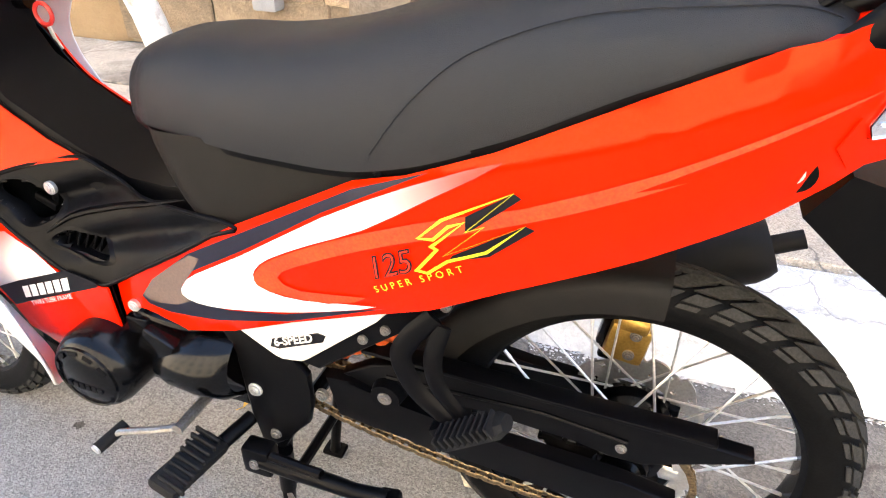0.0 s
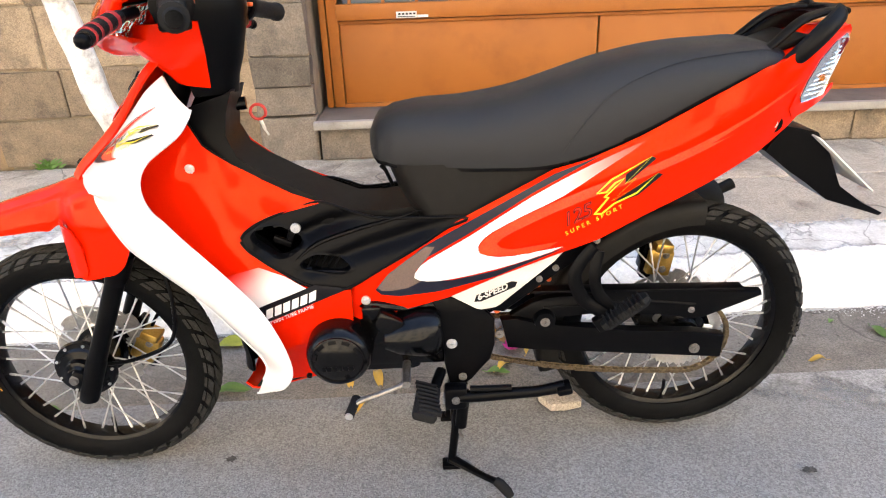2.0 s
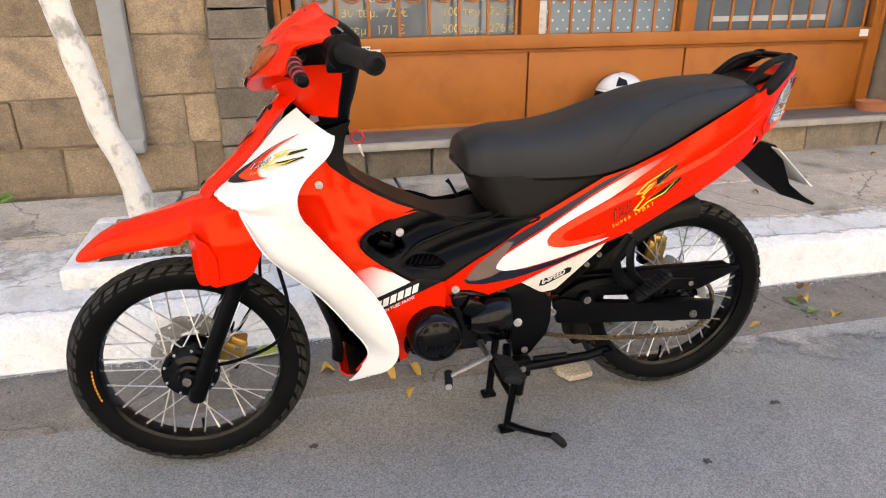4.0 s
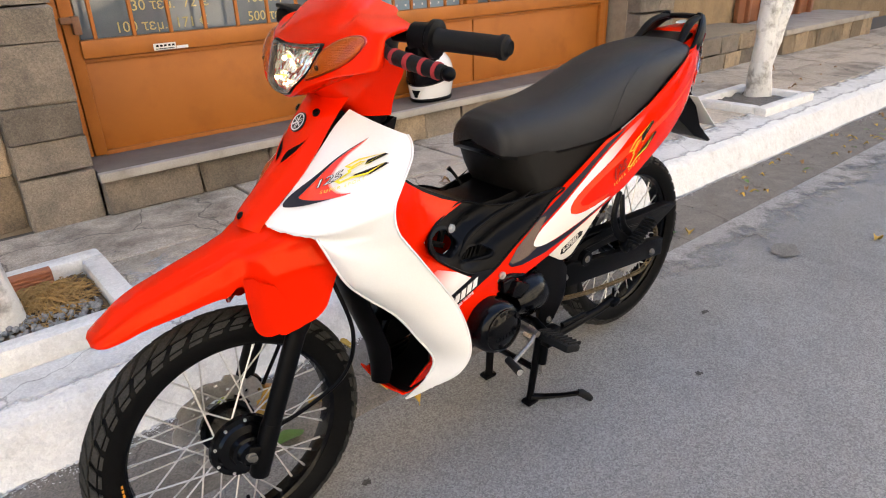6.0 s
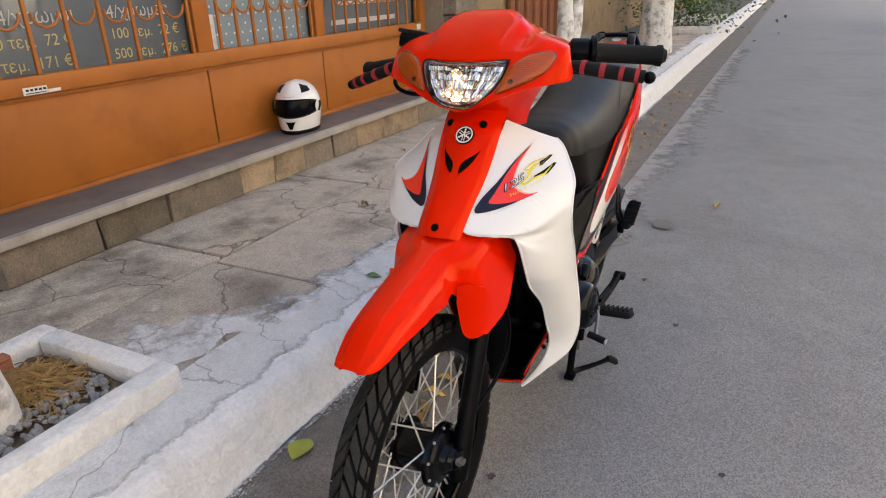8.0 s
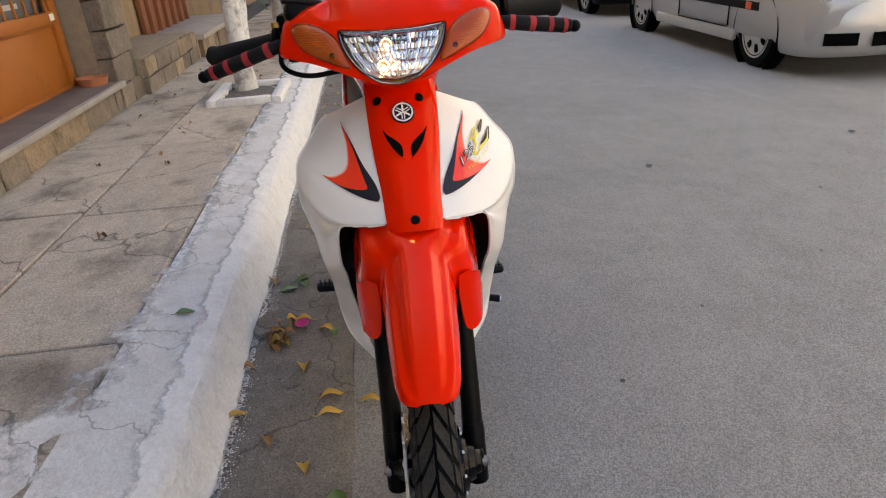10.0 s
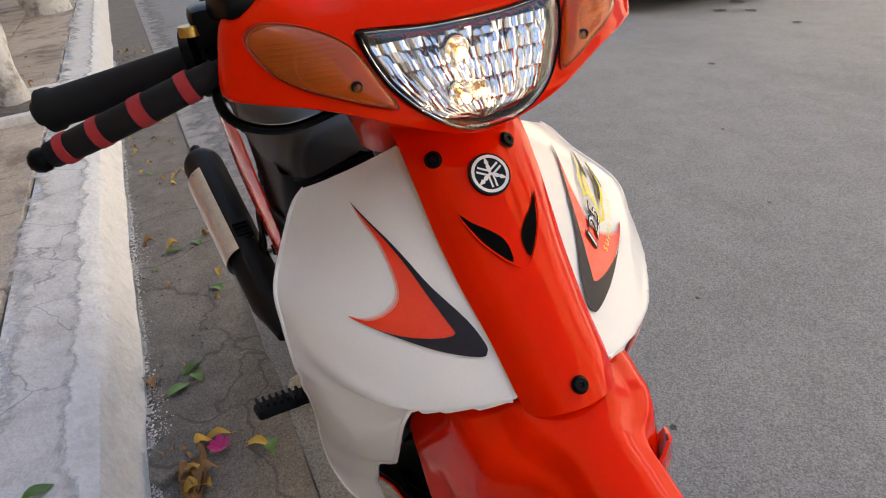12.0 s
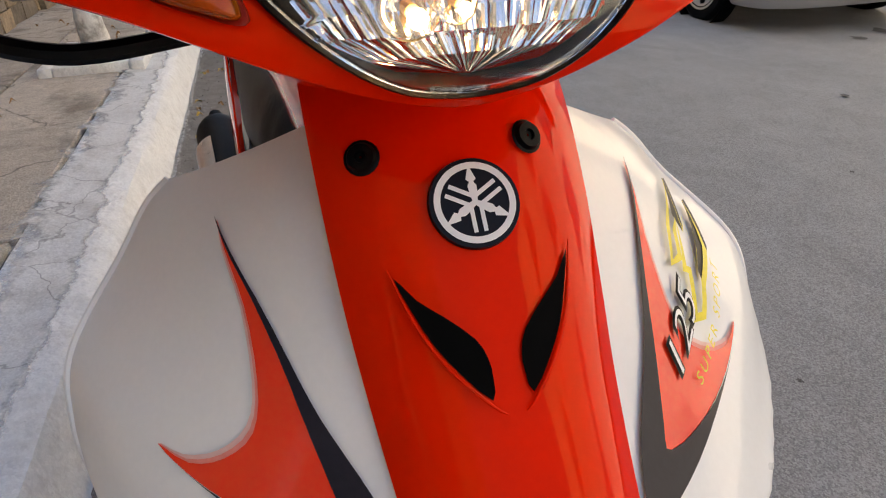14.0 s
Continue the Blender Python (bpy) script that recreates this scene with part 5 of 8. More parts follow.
            arm = part("disc_arm", b, DISCSTEEL, disc)
            arm.matrix_basis = m_
        else:
            share("disc_arm", arm, disc, m_)
    # valve
    b = bmesh.new()
    tube(b, [(cx, 0, cz - R + 0.074), (cx, 0, cz - R + 0.107)], 0.004, 8)
    part("valve", b, BLACK, w)
    return w


FX, FZ, FR = -0.6157, 0.2695, 0.2645
RX, RZ, RR = 0.6218, 0.2917, 0.2725
before = set(bike.children)
fw = wheel("front_wheel", FX, FZ, FR, 0.033, "black spoked front wheel", 0.098, False)
front_parts = [o for o in bike.children if o not in before]
rw = wheel("rear_wheel", RX, RZ, RR, 0.038, "black spoked rear wheel", 0.092, True)
rw.location.y = 0.025
def on_sidewall(a, c):
    th = 0.12 - a / 0.235
    rr = RR - 0.030 + c
    return (RX + rr * math.cos(th), -0.0382 + 0.25 * max(0, c - 0.010), RZ + rr * math.sin(th))
lettering("tyre_word", "CITY", 0.030, on_sidewall, TREAD, rw, "raised word on the tyre side", bold=0.0003)
before = set(bike.children)

# -- front fork, caliper, fender --
for s, nm in SIDES:
    b = bmesh.new()
    y = 0.071 * s
    tube(b, [(-0.607, y, 0.214), (-0.606, y, 0.217), (-0.597, y, 0.240), (-0.570, y, 0.305), (-0.566, y, 0.315)], [0.0165, 0.0188, 0.0195, 0.0195, 0.0182], 20)
    tube(b, [(-0.566, y, 0.314), (-0.485, y, 0.497), (-0.480, y, 0.508)], [0.0178, 0.0178, 0.0178], 20)
    tube(b, [(-0.492, y, 0.482), (-0.484, y, 0.498), (-0.466, y, 0.540)], [0.019, 0.022, 0.023], 20)
    tube(b, [(-0.484, y, 0.50), (-0.36, y * 0.95, 0.76)], 0.015, 12)
    box(b, (-0.612, y, 0.268), (0.030, 0.026, 0.040), 0.008, Euler((0, 0.4, 0)).to_matrix())
    part("fork_leg", b, BLACK, bike)
    bolt_on(bike, (FX - 0.002, s * 0.083, FZ), 0.010, 0.012, s, DULLSTEEL)
b = bmesh.new()
box(b, (-0.42, 0, 0.66), (0.05, 0.17, 0.03), 0.008, Euler((0, 0.45, 0)).to_matrix())
tube(b, [(-0.44, 0, 0.62), (-0.29, 0, 0.92)], 0.026, 16)
part("steering_stem", b, BLACK, bike)


def caliper(c, rot, name):
    b = bmesh.new()
    q = Euler((0, rot, 0)).to_matrix()
    box(b, Vector(c), (0.055, 0.035, 0.062), 0.008, q)
    box(b, Vector(c) + q @ Vector((0.0, 0.0, 0.036)), (0.04, 0.045, 0.022), 0.006, q)
    cal = part(name, b, GOLD, bike, "gold brake caliper")
    b = bmesh.new()
    box(b, Vector(c) + q @ Vector((0.0, 0.012, -0.036)), (0.062, 0.03, 0.022), 0.005, q)
    box(b, Vector(c) + q @ Vector((-0.03, 0.012, 0.02)), (0.018, 0.03, 0.09), 0.005, q)
    part("caliper_bracket", b, GLOSSBLACK, cal)
    for dz in (-0.012, 0.022):
        p = Vector(c) + q @ Vector((0.006, -0.020, dz))
        bolt_on(cal, tuple(p), 0.008, 0.006, -1, DULLSTEEL)


caliper((-0.535, 0.064, 0.255), 0.5, "front_caliper")

b = bmesh.new()
rows = []
FS = [(-0.808, 0.560, 0.016, 0.004), (-0.804, 0.565, 0.028, 0.008), (-0.795, 0.572, 0.036, 0.016), (-0.775, 0.585, 0.043, 0.026), (-0.735, 0.607, 0.048, 0.038), (-0.676, 0.627, 0.053, 0.050), (-0.60, 0.650, 0.058, 0.066), (-0.56, 0.664, 0.066, 0.086),
      (-0.545, 0.669, 0.088, 0.150), (-0.533, 0.674, 0.098, 0.170), (-0.51, 0.682, 0.103, 0.178), (-0.485, 0.690, 0.106, 0.180), (-0.46, 0.694, 0.108, 0.176), (-0.442, 0.696, 0.110, 0.160), (-0.425, 0.697, 0.110, 0.125), (-0.385, 0.697, 0.110, 0.05)]
fzc = [curve1([f[0] for f in FS], [f[k] for f in FS]) for k in (1, 2, 3)]
for x in np.concatenate([np.linspace(-0.808, -0.79, 10), np.linspace(-0.785, -0.385, 70)]):
    zc, hw, dr = (g(x) for g in fzc)
    row = []
    back = max(0, (x + 0.56) / 0.135)
    for t in np.linspace(-1, 1, 33):
        a = abs(t)
        if a < 0.55:
            yy, dz = hw * (0.80 + 0.0 * back) * (a / 0.55), 0.22 * min(dr, 0.08) * (a / 0.55) ** 2.2
        else:
            k = (a - 0.55) / 0.45
            yy, dz = hw * (0.80 + 0.20 * math.sin(k * math.pi / 2)), 0.22 * min(dr, 0.08) + (dr - 0.22 * min(dr, 0.08)) * k ** 1.15
        row.append((x, yy * (1 if t > 0 else -1), zc - dz + 0.009 * math.exp(-(max(0, a - 0.30) / 0.035) ** 2 if a > 0.30 else 0) * min(1, (x + 0.808) / 0.05) * max(0, min(1, (-0.44 - x) / 0.08)) + 0.004 * math.exp(-((a - 0.60) / 0.04) ** 2) * min(1, (x + 0.808) / 0.05)))
    rows.append(row)
loft(b, rows)
thicken(b, 0.003)
part("front_fender", b, RED, bike, "glossy red front fender", smooth=60)
for s in (-1, 1):
    sheet("fender_flap", [(0.064, 0.612), (0.100, 0.600), (0.1035, 0.523), (0.099, 0.508), (0.085, 0.503), (0.073, 0.510), (0.067, 0.536)], lambda y, z: (float(np.interp(y, [0.060, 0.066, 0.088, 0.098, 0.1035], [-0.568, -0.566, -0.551, -0.539, -0.514])), s * y, z), RED, bike, 0.01, 0.003, round_n=2)
b = bmesh.new()
box(b, (-0.48, 0, 0.615), (0.07, 0.12, 0.02), 0.005)
for s, nm in SIDES:
    box(b, (-0.520, 0.042 * s, 0.595), (0.03, 0.008, 0.05), 0.003)
part("fender_bracket", b, BLACK, bike)

front_parts += [o for o in bike.children if o not in before]
caliper((0.600, 0.088, 0.402), 0.15, "rear_caliper")

# -- white front shield and red nose --
SH = [  # inner edge, middle, outer edge; heights fall from row to row
    [(-0.332, 0.056, 0.862), (-0.302, 0.1, 0.838), (-0.268, 0.136, 0.818)],
    [(-0.364, 0.056, 0.838), (-0.32, 0.1144, 0.819), (-0.271, 0.15, 0.806)],
    [(-0.392, 0.054, 0.808), (-0.3466, 0.128, 0.792), (-0.285, 0.166, 0.785)],
    [(-0.435, 0.050, 0.762), (-0.394, 0.142, 0.75), (-0.326, 0.192, 0.755)],
    [(-0.480, 0.0455, 0.72), (-0.4318, 0.139, 0.712), (-0.346, 0.196, 0.725)],
    [(-0.511, 0.0435, 0.692), (-0.4546, 0.1336, 0.685), (-0.349, 0.196, 0.695)],
    [(-0.486, 0.08, 0.689), (-0.442, 0.142, 0.674), (-0.341, 0.195, 0.668)],
    [(-0.463, 0.106, 0.684), (-0.425, 0.1524, 0.656), (-0.325, 0.192, 0.645)],
    [(-0.456, 0.128, 0.662), (-0.405, 0.164, 0.625), (-0.3, 0.19, 0.61)],
    [(-0.424, 0.134, 0.588), (-0.362, 0.1702, 0.566), (-0.265, 0.184, 0.562)],
    [(-0.388, 0.13, 0.542), (-0.32, 0.1702, 0.522), (-0.235, 0.18, 0.52)],
    [(-0.318, 0.132, 0.472), (-0.262, 0.1686, 0.458), (-0.198, 0.176, 0.462)],
    [(-0.265, 0.127, 0.395), (-0.218, 0.1654, 0.388), (-0.17, 0.175, 0.39)],
    [(-0.222, 0.122, 0.32), (-0.192, 0.152, 0.322), (-0.162, 0.17, 0.328)],
    [(-0.24, 0.1054, 0.264), (-0.212, 0.1304, 0.27), (-0.185, 0.153, 0.282)],
    [(-0.264, 0.0704, 0.212), (-0.246, 0.0904, 0.228), (-0.225, 0.113, 0.248)],
]


def shield_map(s, off=0.0):
    g = np.array(SH)
    NV = g.shape[0] - 1
    def row_at(v):
        v = min(max(v, 0.0), NV - 1e-6)
        i = int(v)
        t = v - i
        p1, p2 = g[i], g[i + 1]
        p0, p3 = g[max(i - 1, 0)], g[min(i + 2, NV)]
        return 0.5 * (2 * p1 + (p2 - p0) * t + (2 * p0 - 5 * p1 + 4 * p2 - p3) * t * t + (3 * p1 - p0 - 3 * p2 + p3) * t ** 3)
    def base(u, v):
        a, m, c = row_at(v)
        p = a * (1 - u) * (1 - 2 * u) + m * 4 * u * (1 - u) + c * u * (2 * u - 1)
        return p
    def f(u, v):
        p = base(u, v)
        d = v - (6.4 - 2.4 * u)
        swell = (0.0050 * math.exp(-(d / 0.40) ** 2) - 0.0055 * math.exp(-((d - 1.0) / 0.55) ** 2)) * max(0.0, min(1.0, (u - 0.22) / 0.3)) * max(0.0, min(1.0, (1.0 - u) / 0.25))
        p = p + np.array((-0.62, 0.62, 0.48)) * swell
        if off:
            du, dv = base(min(u + 0.01, 1.05), v) - base(max(u - 0.01, -0.05), v), base(u, v + 0.03) - base(u, v - 0.03)
            nn = np.cross(du, dv)
            nn = nn / (np.linalg.norm(nn) + 1e-9)
            if np.dot(nn, (-0.7, 0.6, 0.3)) < 0:
                nn = -nn
            p = p + nn * off
        return (p[0], s * p[1], p[2])
    return f


for s, nm in SIDES:
    mp = shield_map(s)
    b = bmesh.new()
    rows = [[mp(u, v) for u in np.linspace(0, 1, 17)] for v in np.linspace(0, len(SH) - 1, 100)]
    loft(b, rows)
    under = shield_map(s, -0.004)
    loft(b, [[under(u, v) for u in np.linspace(0, 1, 17)] for v in np.linspace(0, len(SH) - 1, 100)])
    part("front_shield", b, WHITE, bike, "white moulded front shield panel", smooth=60)
    b = bmesh.new()
    tube(b, [mp(0.0, v) for v in np.linspace(5.2, 13.8, 60)], 0.0024, 8)
    tube(b, [mp(1.0, v) for v in np.linspace(0, 14.97, 96)], 0.0022, 8)
    tube(b, [mp(u, 14.97) for u in np.linspace(0, 1, 9)], 0.0026, 8)
    part("shield_edge", b, WHITE, bike)
    # dark inner face behind the shield
    b = bmesh.new()
    rows = []
    for v in np.linspace(4.9, 12, 40):
        p = mp(0.0, v)
        rows.append([(p[0] + 0.012, p[1], p[2]), (p[0] + 0.05, p[1] * 0.60, p[2] + 0.0), (p[0] + 0.11, p[1] * 0.42, p[2] + 0.01)])
    loft(b, rows)
    thicken(b, 0.003)
    part("inner_fairing", b, BLACK, bike)
    # stickers: a red flame, softening into the white, within a dark hook
    on = lambda o: shield_map(s, o)
    hook = [(0.43, 1.10), (0.33, 1.60), (0.20, 2.30), (0.12, 2.90), (0.055, 3.45), (0.035, 3.85), (0.045, 3.99), (0.075, 4.03), (0.20, 3.80), (0.36, 3.45), (0.53, 3.12), (0.40, 3.36), (0.27, 3.53), (0.13, 3.61), (0.125, 3.40), (0.175, 2.65), (0.25, 2.10), (0.36, 1.50)]
    flame = [(0.42, 1.15), (0.36, 1.50), (0.25, 2.10), (0.175, 2.65), (0.125, 3.40), (0.13, 3.61), (0.27, 3.53), (0.40, 3.36), (0.53, 3.12), (0.44, 3.20), (0.345, 3.13), (0.27, 2.95), (0.250, 2.62), (0.28, 2.12), (0.36, 1.55)]
    hook, flame = [(u - 0.012, v) for u, v in hook], [(u - 0.012, v) for u, v in flame]
    def swell(k):
        return [(u + (0.016 * k if i > 8 else 0), v - (0.05 * k if 8 < i < 12 else 0)) for i, (u, v) in enumerate(flame)]
    sheet("shield_sticker", swell(1.0), on(0.0008), PALEBLUSH, bike, 0.06, 0, "pale pink edge of the flame sticker", round_n=3)
    sheet("shield_sticker", swell(0.5), on(0.0012), BLUSH, bike, 0.06, 0, "pink edge of the flame sticker", round_n=3)
    sheet("shield_sticker", swell(0), on(0.0016), FLAME, bike, 0.06, 0, "red flame sticker", round_n=3)
    sheet("shield_sticker", hook, on(0.0021), NAVY, bike, 0.06, 0, "dark hooked sticker", round_n=3)
    if s < 0:
        zz = [(0.327, 2.412), (0.414, 2.145), (0.661, 1.747), (0.497, 2.271), (0.564, 2.183), (0.419, 2.613), (0.702, 2.134), (0.57, 2.513), (0.434, 2.679), (0.36, 2.872), (0.32, 2.847), (0.396, 2.536), (0.376, 2.502), (0.496, 2.144), (0.438, 2.222), (0.383, 2.408)]
        for dark in ([(0.445, 2.58), (0.702, 2.134), (0.745, 2.16), (0.60, 2.53), (0.434, 2.679)], [(0.50, 2.10), (0.661, 1.747), (0.700, 1.78), (0.53, 2.23), (0.497, 2.271)]):
            sheet("shield_sticker", dark, on(0.0026), DECALBLACK, bike, 0.05, 0, "black shadow of the zigzag")
        ribbon("sticker_edge", zz, (0.0085, 0.032), on(0.0030), YELLOW, bike, "yellow outline of the zigzag")
        def uvtext(u0, v0, u1, v1, hu, hv, width, height, o):
            g = on(o)
            return lambda a, c: g(u0 + (u1 - u0) * a / width + hu * c / height, v0 + (v1 - v0) * a / width + hv * c / height)
        lettering("number_print", "125", 0.03, uvtext(0.175, 3.24, 0.375, 2.66, -0.035, -0.23, 0.052, 0.022, 0.0030), DECALBLACK, bike, "black outlined number", shear=0.2, bold=0.0012)
        lettering("number_print", "125", 0.03, uvtext(0.175, 3.24, 0.375, 2.66, -0.035, -0.23, 0.052, 0.022, 0.0036), WHITE, bike, "white number", shear=0.2, bold=-0.0004)
        lettering("small_print", "SUPER SPORT", 0.012, uvtext(0.255, 3.32, 0.62, 2.58, -0.02, -0.10, 0.112, 0.010, 0.0030), YELLOW, bike, "yellow spaced lettering", shear=0.2, spacing=1.4)

NOSE = [(-0.352, 0.894, 0.061, -0.01), (-0.372, 0.876, 0.061, -0.016), (-0.402, 0.842, 0.06, -0.018), (-0.43, 0.805, 0.0575, -0.018), (-0.458, 0.772, 0.0535, -0.014), (-0.498, 0.735, 0.048, -0.012), (-0.534, 0.702, 0.0455, -0.012), (-0.545, 0.687, 0.043, -0.01)]
ncs = [curve1([-q[1] for q in NOSE], [q[k] for q in NOSE]) for k in (0, 2)]


def nose_at(y, z, off=0.0):
    x, w = ncs[0](-z), ncs[1](-z)
    t = min(abs(y) / w, 1.1)
    return (x + 0.017 * t ** 3.0 + 0.004 * t - off, y, z - 0.008 * t ** 3 + off * 0.7)


b = bmesh.new()
loft(b, [[nose_at(t * ncs[1](-z), z) for t in np.linspace(-1, 1, 21)] for z in np.linspace(0.894, 0.687, 40)])
thicken(b, 0.004)
part("nose_panel", b, RED, bike, "glossy red nose panel", smooth=60)
for s, nm in SIDES:
    # no hole is cut: a flat black patch paints each vent's shade
    sheet("nose_vent", [(0.0375 * s, 0.8205), (0.030 * s, 0.8125), (0.0205 * s, 0.8062), (0.0105 * s, 0.7985), (0.0070 * s, 0.792), (0.0066 * s, 0.786), (0.0085 * s, 0.7795), (0.0180 * s, 0.7875), (0.0265 * s, 0.7975), (0.0325 * s, 0.8085)], lambda a, c: nose_at(a, c, 0.0012), SHADEBLACK, bike, 0.006, 0, "black patch painting the shade in a nose vent", round_n=2)
    b = bmesh.new()
    tube(b, [nose_at(y * s, z, 0.0015) for y, z in spline([(0.0395, 0.8235), (0.034, 0.8085), (0.0275, 0.7965), (0.0185, 0.786), (0.0085, 0.7775), (0.004, 0.775)], 5)], [0.0003, 0.0009, 0.0010, 0.0008, 0.0003], 8)
    part("vent_lip", b, RED, bike)
    b = bmesh.new()
    lathe(b, [(0.0005, 0.0012), (0.0022, 0.0012), (0.0026, 0.0026), (0.0056, 0.0026), (0.0066, 0.0006), (0.0078, 0.0)], 18, (0, 0, 0), "z")
    o = part("screw", b, BLACK, bike)
    o.matrix_basis = Matrix.Translation(nose_at(0.041 if s > 0 else -0.030, 0.861, 0.001)) @ Vector((-0.75, 0.35 * s, 0.6)).to_track_quat("Z", "Y").to_matrix().to_4x4()
b = bmesh.new()
lathe(b, [(0.0005, 0.0012), (0.0022, 0.0012), (0.0026, 0.0026), (0.0056, 0.0026), (0.0066, 0.0006), (0.0078, 0.0)], 18, (0, 0, 0), "z")
o = part("screw", b, BLACK, bike)
o.matrix_basis = Matrix.Translation(nose_at(0, 0.702, 0.001)) @ Vector((-0.75, 0, 0.65)).to_track_quat("Z", "Y").to_matrix().to_4x4()
# round badge: plain ring with bars
em = Matrix.Translation(nose_at(0, 0.842, 0.002)) @ Vector((-0.75, 0, 0.62)).to_track_quat("Z", "Y").to_matrix().to_4x4()
b = bmesh.new()
lathe(b, [(0.0005, 0.0), (0.0190, 0.0), (0.0195, -0.002)], 40, (0, 0, 0), "z")
badge = part("badge", b, DECALBLACK, bike, "round black badge with a white ring")
badge.matrix_basis = em
b = bmesh.new()
lathe(b, [(0.0144, 0.0006), (0.0172, 0.0006)], 40, (0, 0, 0), "z")
part("badge_ring", b, WHITE, badge)
for i in range(3):
    q = Matrix.Rotation(math.pi / 2 + i * 2 * math.pi / 3, 3, "Z")
    b = bmesh.new()
    b.faces.new([b.verts.new(q @ Vector(c)) for c in ((0.0, -0.0010, 0.0008), (0.0040, -0.0017, 0.0008), (0.0070, -0.0019, 0.0008), (0.0088, -0.0009, 0.0008), (0.0098, -0.0022, 0.0008), (0.0160, 0, 0.0008), (0.0098, 0.0022, 0.0008), (0.0088, 0.0009, 0.0008), (0.0070, 0.0019, 0.0008), (0.0040, 0.0017, 0.0008), (0.0, 0.0010, 0.0008))])
    part("badge_spoke", b, WHITE, badge, smooth=0)
    q = Matrix.Rotation(math.pi / 2 + math.pi / 3 + i * 2 * math.pi / 3, 3, "Z")
    for e in (-0.0021, 0.0021):
        b = bmesh.new()
        b.faces.new([b.verts.new(q @ Vector(c)) for c in ((0.002, e - 0.0009, 0.0007), (0.0125, e - 0.0009, 0.0007), (0.0125, e + 0.0009, 0.0007), (0.002, e + 0.0009, 0.0007))])
        part("badge_bar", b, WHITE, badge, smooth=0)

# -- handlebar cowl with headlight --
before = set(bike.children)
cx0 = curve1([0.880, 0.895, 0.905, 0.94, 0.975, 1.0, 1.03, 1.050, 1.062], [-0.408, -0.420, -0.424, -0.410, -0.393, -0.374, -0.338, -0.305, -0.280])


def cowl_at(y, z, off=0.0):
    crease = 0.014 * math.exp(-((abs(y) - 0.098) / 0.016) ** 2) * min(1, max(0, (z - 0.992) / 0.02)) * min(1, max(0, (1.04 - z) / 0.015))
    return (cx0(z) + 1.25 * y * y + 3.0 * max(0, abs(y) - 0.12) ** 2 + crease - off, y, z)


half = [(0.0, 1.060), (0.035, 1.060), (0.062, 1.054), (0.078, 1.042), (0.090, 1.031), (0.106, 1.021), (0.140, 1.011), (0.163, 1.001), (0.176, 0.992), (0.183, 0.974), (0.189, 0.951), (0.188, 0.942), (0.180, 0.937), (0.156, 0.935), (0.130, 0.930), (0.104, 0.922), (0.080, 0.913), (0.055, 0.903), (0.025, 0.892), (0.0, 0.887)]
outl = half + [(-y, z) for y, z in half[-2:0:-1]]
hl = [(0.0, 0.975), (0.04, 0.9755), (0.080, 0.9785), (0.0865, 0.9755), (0.0825, 0.957), (0.073, 0.9375), (0.060, 0.922), (0.044, 0.9085), (0.030, 0.8995), (0.018, 0.8950), (0.0, 0.8930)]
hlo = hl + [(-y, z) for y, z in hl[-2:0:-1]]
HC = (0.0, 0.944)


def polar(poly, n=240):
    """Points of a closed outline seen from HC at n even angles."""
    res = []
    for i in range(n):
        a = 2 * math.pi * i / n
        dy, dz = math.cos(a), math.sin(a)
        best = 0.0
        for (y1, z1), (y2, z2) in zip(poly, poly[1:] + poly[:1]):
            den = dy * (z2 - z1) - dz * (y2 - y1)
            if abs(den) < 1e-12:
                continue
            r_ = ((y1 - HC[0]) * (z2 - z1) - (z1 - HC[1]) * (y2 - y1)) / den
            k_ = ((y1 - HC[0]) * dz - (z1 - HC[1]) * dy) / den
            if r_ > best and -1e-6 <= k_ <= 1 + 1e-6:
                best = r_
        res.append((HC[0] + dy * best, HC[1] + dz * best))
    return res


ring_out, ring_in = polar([tuple(p) for p in spline(outl, 4, True)]), polar([tuple(p) for p in spline(hlo, 3, True)])
b = bmesh.new()
rows = [[(cowl_at(y, z)[0] + 0.010, y, z) for y, z in ring_in]]
for k in np.linspace(0, 1, 26):
    row = []
    for (y0, z0), (y1, z1) in zip(ring_in, ring_out):
        y, z = y0 + (y1 - y0) * k, z0 + (z1 - z0) * k
        x = cowl_at(y, z)[0] + 0.006 * max(0, (k - 0.9) / 0.1) ** 2 + 0.002 * max(0, (0.04 - k) / 0.04)
        row.append((x, y, z))
    rows.append(row)
for dx, sc in ((0.02, 0.996), (0.05, 0.972), (0.075, 0.935)):
    rows.append([(cowl_at(y, z)[0] + 0.006 + dx * (1.0 if z < 1.03 else max(0.1, (1.062 - z) / 0.032)) * (1 - 0.85 * max(0, min(1, (abs(y) - 0.09) / 0.06)) * (1 if z < 0.985 else max(0.0, (1.0 - z) / 0.015))), y * sc, z + (0.96 - z) * (1 - sc)) for y, z in ring_out])
loft(b, rows, True)
part("headlight_cowl", b, RED, bike, "glossy red handlebar cowl", smooth=60)
# neck of the cowl
b = bmesh.new()
rows = []
